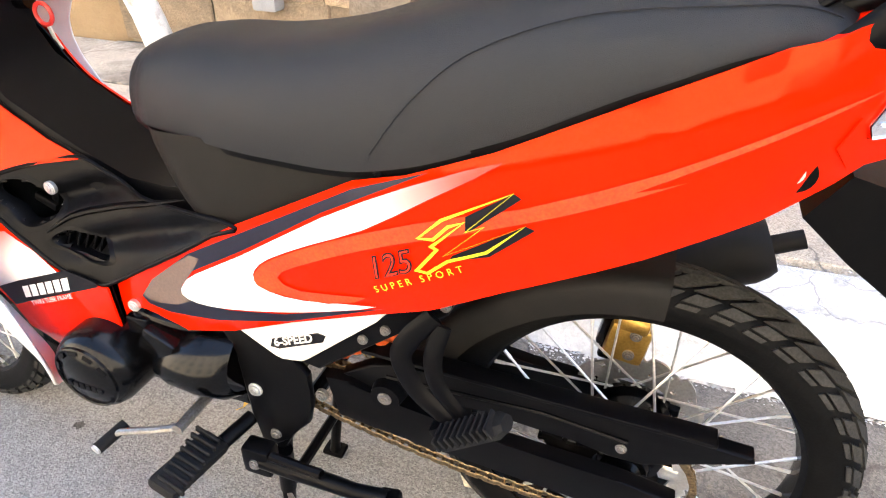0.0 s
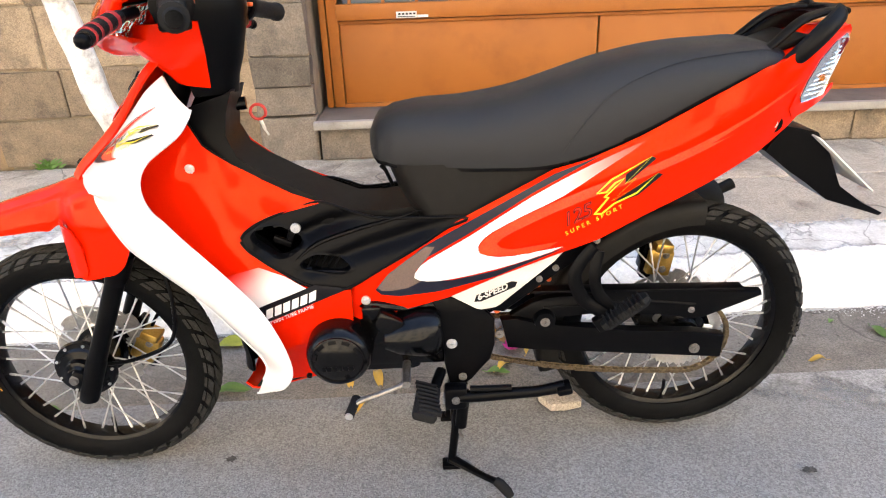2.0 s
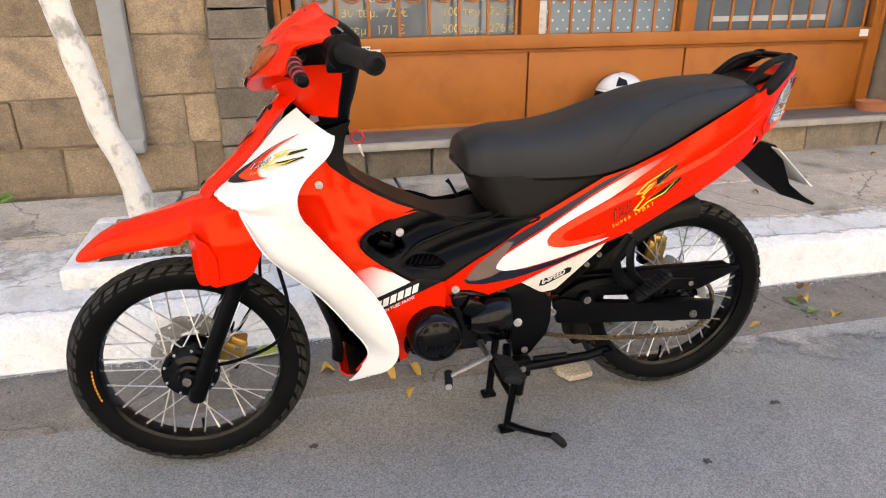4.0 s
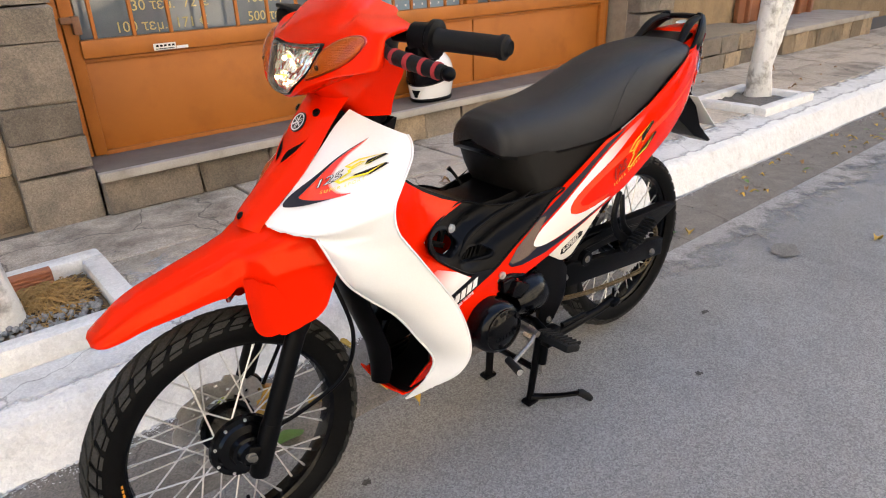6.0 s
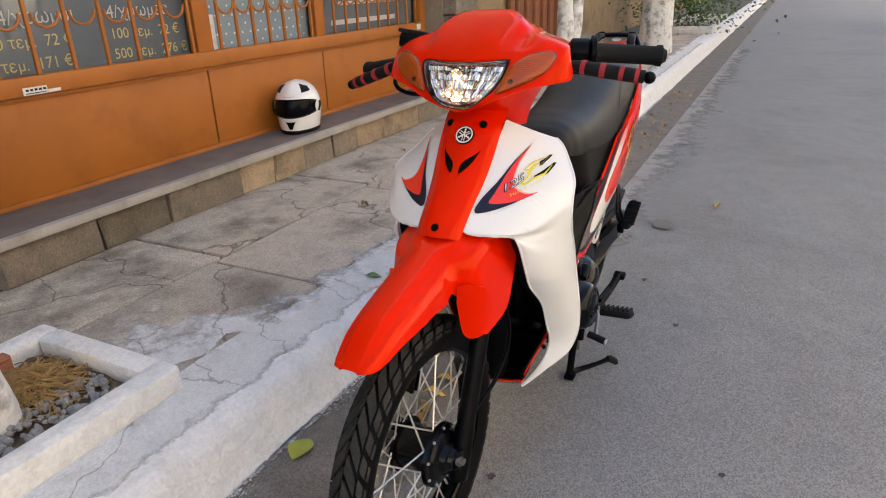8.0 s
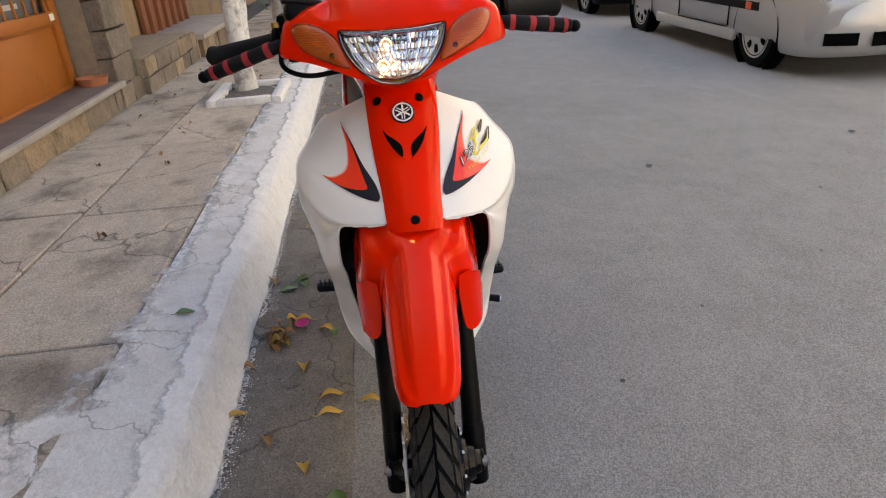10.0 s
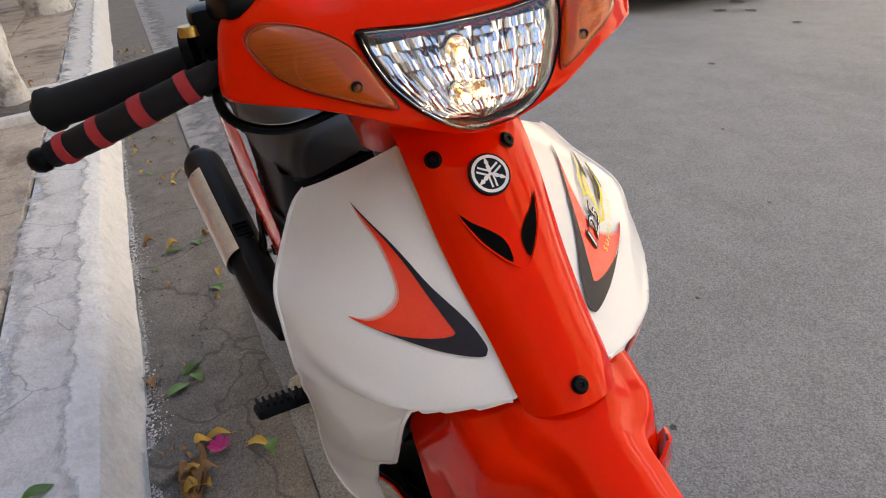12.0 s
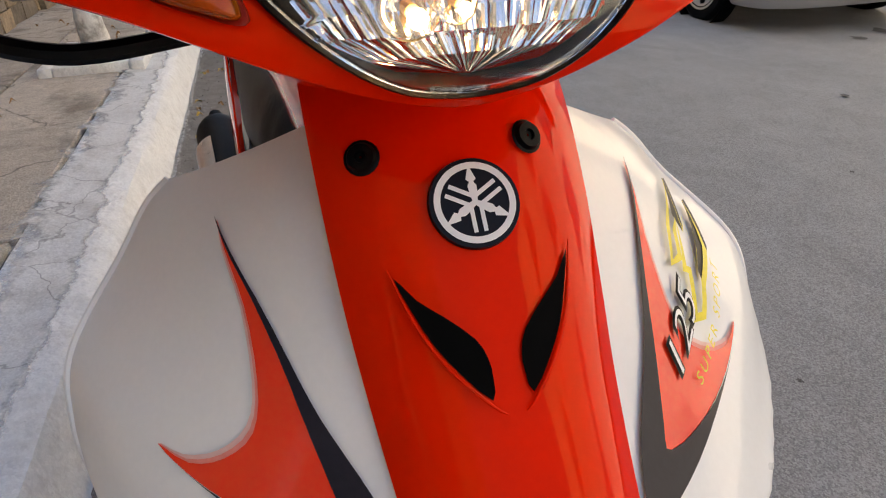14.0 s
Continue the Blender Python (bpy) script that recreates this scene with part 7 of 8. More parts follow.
for xt, zt, xb, zb, w in ((-0.226, 0.828, -0.320, 0.800, 0.056), (-0.240, 0.790, -0.318, 0.770, 0.058), (-0.246, 0.752, -0.300, 0.740, 0.060), (-0.232, 0.716, -0.268, 0.708, 0.066), (-0.200, 0.690, -0.225, 0.672, 0.070), (-0.146, 0.659, -0.175, 0.636, 0.070),
                           (-0.090, 0.630, -0.110, 0.600, 0.070), (-0.034, 0.606, -0.045, 0.560, 0.070), (0.02, 0.604, 0.02, 0.55, 0.072), (0.075, 0.612, 0.08, 0.55, 0.08), (0.14, 0.62, 0.14, 0.55, 0.09)):
    row = []
    for t in np.linspace(-1, 1, 21):
        a = abs(t)
        k = 0 if a < 0.6 else ((a - 0.6) / 0.4) ** 1.3
        row.append((xt + (xb - xt) * k, math.copysign(w * (a / 0.6 * 0.86 if a < 0.6 else 0.86 + 0.14 * math.sin(k * math.pi / 2)), t), zt + (zb - zt) * k))
    rows.append(row)
loft(b, rows)
thicken(b, 0.004)
part("centre_tunnel", b, BLACK, bike, "matt black centre tunnel and inner leg shield", smooth=60)
b = bmesh.new()
tube(b, [(-0.262, 0.03, 0.79), (-0.225, 0.036, 0.792)], 0.012, 14)
part("ignition_lock", b, GLOSSBLACK, bike)
b = bmesh.new()
tube(b, [(-0.205 + 0.014 * math.cos(a), 0.034, 0.775 + 0.014 * math.sin(a)) for a in np.linspace(0, 6.28, 20)], 0.003, 6, False)
part("key_ring", b, KEYRED, bike, "red key ring")
b = bmesh.new()
box(b, (-0.200, 0.034, 0.752), (0.006, 0.002, 0.022), 0.0006, Euler((0, -0.3, 0)).to_matrix())
box(b, (-0.196, 0.036, 0.738), (0.004, 0.0015, 0.020), 0.0005, Euler((0, -0.5, 0)).to_matrix())
part("key", b, STEEL, bike)
b = bmesh.new()
tube(b, [(0.035, 0.07, 0.605), (0.02, 0.085, 0.635), (0.012, 0.09, 0.645)], [0.004, 0.004, 0.006], 8)
part("choke_lever", b, BLACK, bike)

# -- seat --
st_top = curve1([0.004, 0.012, 0.035, 0.080, 0.174, 0.263, 0.339, 0.414, 0.491, 0.62, 0.69, 0.723, 0.738], [0.744, 0.762, 0.779, 0.790, 0.796, 0.811, 0.834, 0.857, 0.873, 0.882, 0.879, 0.862, 0.842])
st_bot = curve1([0.004, 0.012, 0.035, 0.097, 0.217, 0.321, 0.376, 0.459, 0.576, 0.666, 0.738], [0.722, 0.711, 0.704, 0.699, 0.694, 0.698, 0.712, 0.746, 0.806, 0.842, 0.838])
st_w = curve1([0.004, 0.012, 0.035, 0.080, 0.15, 0.28, 0.42, 0.55, 0.68, 0.723, 0.738], [0.035, 0.064, 0.087, 0.100, 0.110, 0.118, 0.122, 0.120, 0.099, 0.074, 0.035])
b = bmesh.new()
rows = []
for x in np.concatenate([np.linspace(0.004, 0.06, 12), np.linspace(0.075, 0.68, 50), np.linspace(0.69, 0.738, 10)]):
    zt, zb, w = st_top(x), st_bot(x), st_w(x)
    row = []
    for t in np.linspace(0, 1, 33):
        a = math.pi * t
        cy, sz = math.cos(a), math.sin(a)
        row.append((x, -w * math.copysign(abs(cy) ** 0.62, cy), zb + (zt - zb) * abs(sz) ** 0.85))
    rows.append(row)
rows.insert(0, [(0.0015, y * 0.08, 0.733 + (z - 0.733) * 0.08) for x, y, z in rows[0]])
loft(b, rows)
seat = part("seat", b, VINYL, bike, "long black vinyl dual seat", smooth=70)
b = bmesh.new()
def seat_skin(x, t, o=0.001):
    zt, zb, w = st_top(x), st_bot(x), st_w(x)
    a = math.pi * t
    cy, sz = math.cos(a), math.sin(a)
    return (x, -(w + o) * math.copysign(abs(cy) ** 0.62, cy), zb + (zt - zb) * abs(sz) ** 0.85 + o * sz)
for s in (0, 1):
    f = (lambda t: t) if s == 0 else (lambda t: 1 - t)
    tube(b, [seat_skin(x, f(t)) for x, t in spline([(0.335, 0.03), (0.38, 0.14), (0.43, 0.22), (0.52, 0.27), (0.62, 0.26), (0.70, 0.22)], 8)], 0.0006, 5)
part("seam", b, VINYL, seat)
b = bmesh.new()
# black base, widened at the rear to paint a shadow line in the gap
def base_half(x):
    return st_w(x) * 0.985 + 0.004 * max(0.0, min(1.0, (x - 0.40) / 0.08))
base_x = [0.005, 0.008, 0.012, 0.018] + list(np.linspace(0.025, 0.715, 60))
base_rows = [[(x, sg * base_half(x), st_bot(x) + dz) for x in base_x] for sg, dz in ((-1, 0.003), (-1, -0.007), (1, -0.007), (1, 0.003))]
loft(b, base_rows)
b.faces.new([b.verts.new(q[0]) for q in base_rows])
part("seat_base", b, BLACK, seat)

# grey-black box under the seat nose
b = bmesh.new()
rows = []
for z, xf, xr, w in ((0.702, 0.030, 0.40, 0.108), (0.685, 0.034, 0.40, 0.110), (0.65, 0.047, 0.36, 0.112), (0.62, 0.062, 0.32, 0.113), (0.60, 0.075, 0.30, 0.113), (0.57, 0.09, 0.28, 0.113)):
    row = []
    for t in np.linspace(-1, 1, 41):
        a = abs(t)
        if a < 0.35:
            q = a / 0.35
            row.append((xf + 0.05 * (1 - math.cos(q * math.pi / 2)), math.copysign(w * math.sin(q * math.pi / 2) ** 0.7, t), z))
        else:
            row.append((xf + 0.05 + (xr - xf - 0.05) * (a - 0.35) / 0.65, math.copysign(w, t), z))
    rows.append(row)
loft(b, rows)
part("seat_skirt", b, GREYPLASTIC, bike, "grey-black plastic skirt under the seat", smooth=60)

# -- rear side covers --
rw_w = curve1([-0.05, 0.07, 0.25, 0.47, 0.60, 0.70, 0.75, 0.80, 0.85], [0.116, 0.126, 0.135, 0.140, 0.132, 0.110, 0.091, 0.063, 0.030])
rw_m = curve1([-0.05, 0.2, 0.4, 0.6, 0.75, 0.84], [0.44, 0.555, 0.63, 0.735, 0.82, 0.87])


def cover_y(x, z):
    d = (z - rw_m(x)) / 0.1
    return rw_w(x) - (0.012 * d * d if d > 0 else 0.016 * d * d)


cover = [(-0.043, 0.496), (0.070, 0.553), (0.168, 0.611), (0.319, 0.692), (0.376, 0.708), (0.460, 0.744), (0.577, 0.805), (0.667, 0.848), (0.697, 0.856), (0.730, 0.874), (0.790, 0.893), (0.836, 0.902), (0.842, 0.892), (0.818, 0.850), (0.794, 0.806), (0.772, 0.790), (0.755, 0.770), (0.727, 0.742), (0.681, 0.706), (0.597, 0.659), (0.475, 0.599), (0.401, 0.558), (0.365, 0.545), (0.331, 0.532), (0.223, 0.488), (0.134, 0.447), (0.044, 0.422), (-0.046, 0.402)]
white_sw = [(0.073, 0.495), (0.080, 0.512), (0.100, 0.531), (0.176, 0.577), (0.284, 0.647), (0.380, 0.699), (0.470, 0.738), (0.40, 0.690), (0.333, 0.645), (0.267, 0.612), (0.213, 0.582), (0.192, 0.562), (0.190, 0.548), (0.206, 0.536), (0.252, 0.534), (0.340, 0.549), (0.280, 0.525), (0.216, 0.506), (0.140, 0.490), (0.095, 0.487)]
dark_sw = [(0.000, 0.470), (0.025, 0.502), (0.094, 0.557), (0.180, 0.606), (0.319, 0.684), (0.400, 0.716), (0.284, 0.652), (0.176, 0.582), (0.098, 0.535), (0.076, 0.510), (0.080, 0.490), (0.140, 0.487), (0.220, 0.503), (0.350, 0.548), (0.220, 0.490), (0.119, 0.464), (0.043, 0.456), (0.010, 0.460)]
brown = [(0.004, 0.474), (0.025, 0.502), (0.060, 0.530), (0.096, 0.556), (0.112, 0.556), (0.098, 0.535), (0.076, 0.508), (0.086, 0.488), (0.060, 0.474), (0.030, 0.468), (0.012, 0.468)]
flame_sw = [(0.189, 0.548), (0.196, 0.564), (0.218, 0.583), (0.291, 0.622), (0.388, 0.664), (0.500, 0.702), (0.43, 0.664), (0.33, 0.621), (0.25, 0.582), (0.222, 0.560), (0.25, 0.548), (0.33, 0.560), (0.282, 0.538), (0.206, 0.537)]
streak = [(0.30, 0.612), (0.40, 0.660), (0.50, 0.703), (0.60, 0.748), (0.68, 0.790), (0.74, 0.822), (0.68, 0.784), (0.58, 0.728), (0.62, 0.742), (0.53, 0.700), (0.44, 0.664)]
ZIGZAG = [(0.392, 0.650), (0.4157, 0.6742), (0.4813, 0.7124), (0.439, 0.6663), (0.457, 0.6754), (0.4183, 0.6358), (0.4943, 0.6831), (0.4601, 0.6486), (0.4226, 0.6308), (0.4021, 0.6121), (0.3908, 0.613), (0.4116, 0.6416), (0.4059, 0.6438), (0.4382, 0.6766), (0.4224, 0.6686), (0.4077, 0.6519)]
zig_dark = ([(0.4275, 0.6385), (0.4943, 0.6831), (0.503, 0.680), (0.4630, 0.6440), (0.4226, 0.6308)], [(0.4385, 0.682), (0.4813, 0.7124), (0.489, 0.7085), (0.446, 0.6700), (0.439, 0.6663)])
for s, nm in SIDES:
    on = lambda o: (lambda x, z: (x, s * (cover_y(x, z) + o), z))
    sheet("side_cover", cover, on(0.0), RED, bike, 0.02, 0.003, "glossy red rear side cover")
    sheet("side_sticker", dark_sw, on(0.0012), NAVY, bike, 0.02, 0, "dark navy swoosh sticker")
    sheet("side_sticker", brown, on(0.0016), BRONZE, bike, 0.02, 0, "brown metallic swoosh end")
    sheet("side_sticker", white_sw, on(0.0020), WHITERED, bike, 0.02, 0, "white swoosh sticker fading to red", round_n=2)
    sheet("side_sticker", flame_sw, on(0.0024), ORANGEFILM, bike, 0.02, 0, "orange flame edge sticker", round_n=2)
    sheet("side_sticker", streak, on(0.0012), ORANGEFILM, bike, 0.02, 0, "orange flame streak sticker", round_n=2)
    if s < 0:
        for dark in zig_dark:
            sheet("side_sticker", dark, on(0.0028), DECALBLACK, bike, 0.02, 0, "black shadow of the zigzag")
        ribbon("sticker_edge", ZIGZAG, (0.0016, 0.0016), on(0.0032), YELLOW, bike, "yellow outline of the zigzag")
        def txt(x0, z0, ang, o):
            return lambda a, c_: on(o)(x0 + a * math.cos(ang) - c_ * math.sin(ang), z0 + a * math.sin(ang) + c_ * math.cos(ang))
        lettering("number_print", "125", 0.036, txt(0.3385, 0.5885, 0.43, 0.0031), DECALBLACK, bike, "black outlined number", shear=0.35, bold=0.0010)
        lettering("number_print", "125", 0.036, txt(0.3385, 0.5885, 0.43, 0.0035), FLAME, bike, "red number with a black outline", shear=0.35, bold=-0.0007)
        lettering("small_print", "SUPER SPORT", 0.0115, txt(0.3435, 0.5722, 0.478, 0.0031), YELLOW, bike, "yellow spaced lettering", shear=0.1, spacing=1.66)
    # lens of the rear turn signal
    ln = [(0.826, 0.890), (0.798, 0.878), (0.767, 0.852), (0.746, 0.820), (0.736, 0.794), (0.740, 0.784), (0.794, 0.790), (0.800, 0.815), (0.816, 0.850), (0.832, 0.882)]
    sheet("rear_turn_signal", ln, on(0.004), MIRRORMAT, bike, 0.012, 0.002, "clear rear turn signal", smooth=0)
    lz = sheet("signal_lens", ln, on(0.007), CLEAR, bike, 0.012, 0.002, "clear ribbed lens")
    lz.visible_shadow = False
    for k in range(11):
        f = k / 10
        xa, xb, z_ = 0.742 + 0.075 * f ** 1.3, 0.792 + 0.030 * f, 0.795 + 0.080 * f
        b = bmesh.new()
        tube(b, [on(0.0062)(xa + (xb - xa) * q, z_ + 0.004 * q) for q in np.linspace(0, 1, 6)], 0.0016, 6)
        part("lens_rib", b, MIRRORMAT, lz)
    b = bmesh.new()
    bmesh.ops.create_icosphere(b, subdivisions=2, radius=0.0075, matrix=Matrix.Translation(on(0.004)(0.776, 0.822)))
    part("signal_bulb", b, AMBER, lz, "amber bulb behind the lens")
    # red lip of the tail below the lens
    sheet("tail_lip", [(0.728, 0.800), (0.736, 0.783), (0.796, 0.789), (0.812, 0.806), (0.819, 0.806), (0.818, 0.796), (0.798, 0.780), (0.760, 0.766), (0.730, 0.758), (0.718, 0.775)], on(0.0014), RED, bike, 0.012, 0.002, "glossy red tail lip")
    # pale triangular panel
    b = bmesh.new()
    slab(b, [(0.133, 0.449), (0.352, 0.535), (0.331, 0.512), (0.232, 0.424), (0.222, 0.418), (0.195, 0.414), (0.185, 0.417)], s * 0.108, s * 0.116, 0.003)
    tri_p = part("triangle_panel", b, CREAM, bike, "pale grey triangular side panel")
    if s < 0:
        b = bmesh.new()
        slab(b, [(0.182, 0.4335), (0.186, 0.4465), (0.252, 0.4735), (0.262, 0.4715), (0.258, 0.4615), (0.195, 0.4335)], -0.1175, -0.116)
        part("word_plate", b, DECALBLACK, tri_p)
        lettering("gear_print", "6-SPEED", 0.017, lambda a, c_: (0.189 + a * 0.93 - c_ * 0.36, -0.1182, 0.4365 + a * 0.38 + c_ * 0.93), CREAM, tri_p, "pale six speed lettering", shear=0.3, bold=0.0006)
    # solid black disc round the lock paints the shade of a recess
    b = bmesh.new()
    tube(b, [(0.697, s * 0.085, 0.750), (0.697, s * 0.1045, 0.750)], 0.016, 20)
    part("lock_recess", b, SHADEBLACK, bike)
    b = bmesh.new()
    tube(b, [(0.694, s * 0.092, 0.751), (0.694, s * 0.1065, 0.751)], 0.0095, 18)
    part("seat_lock", b, STEEL, bike, "steel seat lock")
    bolt_on(bike, (0.343, s * 0.119, 0.697), 0.006, 0.005, s, BLACK)
# tail top
b = bmesh.new()
rows = []
for x in np.linspace(0.60, 0.842, 20):
    zc = float(np.interp(x, [0.60, 0.70, 0.78, 0.83, 0.842], [0.80, 0.856, 0.890, 0.902, 0.896]))
    w = cover_y(x, zc) * 0.99
    rows.append([(x, w * t, zc + 0.006 * (1 - t * t)) for t in np.linspace(-1, 1, 15)])
loft(b, rows)
thicken(b, 0.003)
part("tail_cover", b, RED, bike, "glossy red tail top", smooth=60)
b = bmesh.new()
rows = [[(float(np.interp(z, [0.78, 0.85, 0.90], [0.772, 0.812, 0.832])) + 0.006 * (1 - t * t), 0.062 * t, z) for t in np.linspace(-1, 1, 11)] for z in np.linspace(0.775, 0.882, 8)]
loft(b, rows)
part("tail_lamp", b, surf("red_tail_lens", (0.35, 0.01, 0.01), None, 20, 0.15, coat=0.6), bike, "red tail lamp lens")
b = bmesh.new()
lathe(b, [(0.0005, 0.001), (0.016, 0.001)], 24, (0, 0, 0), "z")
o = part("tail_badge", b, PAPER, bike, "small round pale tail badge")
o.matrix_basis = pose(0.80, 0, 0.9115, 0, -14, 0)
# grab rail
b = bmesh.new()
for s in (-1, 1):
    tube(b, spline([(0.698, 0.092 * s, 0.842), (0.728, 0.092 * s, 0.864), (0.770, 0.078 * s, 0.898), (0.802, 0.058 * s, 0.922), (0.810, 0.042 * s, 0.926)], 6), [0.010, 0.017, 0.018, 0.016, 0.013], 12, flat=0.55, up=(0, 1, 0))
    tube(b, spline([(0.806, 0.050 * s, 0.926), (0.770, 0.055 * s, 0.924), (0.735, 0.060 * s, 0.912), (0.700, 0.066 * s, 0.884), (0.680, 0.068 * s, 0.868)], 6), [0.014, 0.014, 0.012, 0.010], 12, flat=0.5)
tube(b, [(0.808, -0.054, 0.925), (0.815, 0.0, 0.927), (0.808, 0.054, 0.925)], 0.013, 12, flat=0.6)
box(b, (0.715, 0, 0.872), (0.085, 0.13, 0.012), 0.004, Euler((0, -0.35, 0)).to_matrix())
part("grab_rail", b, BLACK, bike, "black plastic rear grab rail")

# -- engine --
b = bmesh.new()
box(b, (0.02, 0, 0.345), (0.27, 0.20, 0.13), 0.02)
box(b, (0.09, 0, 0.375), (0.14, 0.21, 0.12), 0.02)
box(b, (-0.02, 0, 0.285), (0.2, 0.16, 0.06), 0.02)
eng = part("engine_block", b, GLOSSBLACK, bike, "black enamelled engine block")
b = bmesh.new()
lathe(b, [(0.0005, -0.188), (0.030, -0.188), (0.033, -0.186), (0.046, -0.183), (0.056, -0.174), (0.061, -0.160), (0.062, -0.09)], 48, (-0.073, 0, 0.357))
cov = part("clutch_cover", b, GLOSSBLACK, bike, "round black engine cover")
for a0 in np.linspace(0.4, 2.7, 5):
    b = bmesh.new()
    loft(b, [[(-0.073 + q * math.cos(a0 + e), yy, 0.357 + q * math.sin(a0 + e)) for e in np.linspace(0, 0.34, 5)] for q, yy in ((0.040, -0.1865), (0.046, -0.1845))])
    part("cover_rib", b, BLACK, cov)
b = bmesh.new()
lathe(b, [(0.046, -0.1832), (0.0475, -0.1848), (0.0495, -0.1835), (0.050, -0.180)], 48, (-0.073, 0, 0.357))
part("cover_ring", b, GLOSSBLACK, cov)
for i in range(6):
    b = bmesh.new()
    box(b, (-0.098 + i * 0.010, -0.1885, 0.345), (0.007, 0.0015, 0.009))
    part("cover_mark", b, BLACK, cov)
b = bmesh.new()
rows = []
for x, zc, h, dep in ((0.012, 0.368, 0.030, 0.150), (0.035, 0.37, 0.043, 0.158), (0.075, 0.37, 0.050, 0.160), (0.105, 0.368, 0.052, 0.152), (0.118, 0.366, 0.05, 0.135)):
    rows.append([(x, -dep * (0.72 + 0.28 * math.cos(t * math.pi / 2) ** 0.6 if abs(t) < 1 else 0.72), zc + h * t) for t in np.linspace(-1, 1, 15)])
loft(b, rows)
thicken(b, 0.004)
part("sprocket_cover", b, GLOSSBLACK, bike, "black domed sprocket cover", smooth=60)
b = bmesh.new()
box(b, (0.02, -0.12, 0.405), (0.05, 0.05, 0.04), 0.006, Euler((0, 0.5, 0)).to_matrix())
box(b, (-0.01, -0.11, 0.425), (0.035, 0.05, 0.03), 0.005)
tube(b, spline([(-0.05, -0.10, 0.43), (0.0, -0.12, 0.438), (0.06, -0.11, 0.425), (0.11, -0.09, 0.44)], 5), 0.008, 8)
part("wiring_clip", b, GLOSSBLACK, bike)
# forward cylinder with fins
b = bmesh.new()
tube(b, [(-0.08, 0, 0.39), (-0.26, 0, 0.43)], 0.045, 16)
cylinder = part("cylinder", b, GLOSSBLACK, bike, "black finned cylinder")
for i in range(9):
    b = bmesh.new()
    box(b, (-0.115 - i * 0.014, 0, 0.400 + i * 0.003), (0.005, 0.135 - 0.004 * i, 0.125 - 0.004 * i), 0.006, Euler((0, 0.2, 0)).to_matrix(), 1)
    part("cylinder_fin", b, GLOSSBLACK, cylinder)
b = bmesh.new()
tube(b, spline([(-0.24, 0.01, 0.40), (-0.265, 0.015, 0.35), (-0.262, 0.03, 0.28), (-0.20, 0.06, 0.245), (-0.05, 0.09, 0.235), (0.15, 0.115, 0.25), (0.26, 0.13, 0.30)], 8), 0.017, 14)
ex = part("exhaust_pipe", b, GLOSSBLACK, bike, "black exhaust pipe")
b = bmesh.new()
m0, m1 = Vector((0.24, 0.150, 0.30)), Vector((0.755, 0.195, 0.520))
tube(b, [m0, m0.lerp(m1, 0.08), m0.lerp(m1, 0.15), m0.lerp(m1, 0.95), m0.lerp(m1, 0.98), m1], [0.020, 0.030, 0.041, 0.046, 0.042, 0.036], 24)
mf = part("muffler", b, GREYPLASTIC, bike, "black exhaust muffler")
b = bmesh.new()
tube(b, [m1, m1 + (m1 - m0).normalized() * 0.04], 0.013, 14)
part("muffler_tip", b, GREYPLASTIC, mf)
b = bmesh.new()
ax_ = (m1 - m0).normalized()
up_ = ax_.cross(Vector((0, 1, 0))).normalized() * -1
if up_.z < 0:
    up_ = -up_
out_ = up_.cross(ax_) if up_.cross(ax_).y > 0 else ax_.cross(up_)
loft(b, [[m0.lerp(m1, f) + (out_ * math.cos(a) + up_ * math.sin(a)) * 0.052 for a in np.linspace(-0.9, 1.25, 12)] for f in np.linspace(0.38, 0.86, 6)])
thicken(b, 0.002)
part("heat_shield", b, STEEL, mf, "steel heat shield plate")
# inner black guard behind the front wheel
b = bmesh.new()
rows = []
for x, z, w in ((-0.375, 0.60, 0.06), (-0.372, 0.54, 0.06), (-0.352, 0.47, 0.058), (-0.325, 0.40, 0.054), (-0.302, 0.33, 0.048), (-0.296, 0.275, 0.040), (-0.300, 0.238, 0.03)):
    rows.append([(x + 0.022 * abs(t) ** 2, w * t, z) for t in np.linspace(-1, 1, 13)])
loft(b, rows)
thicken(b, 0.006)
part("inner_guard", b, BLACK, bike, "black inner mudguard", smooth=60)

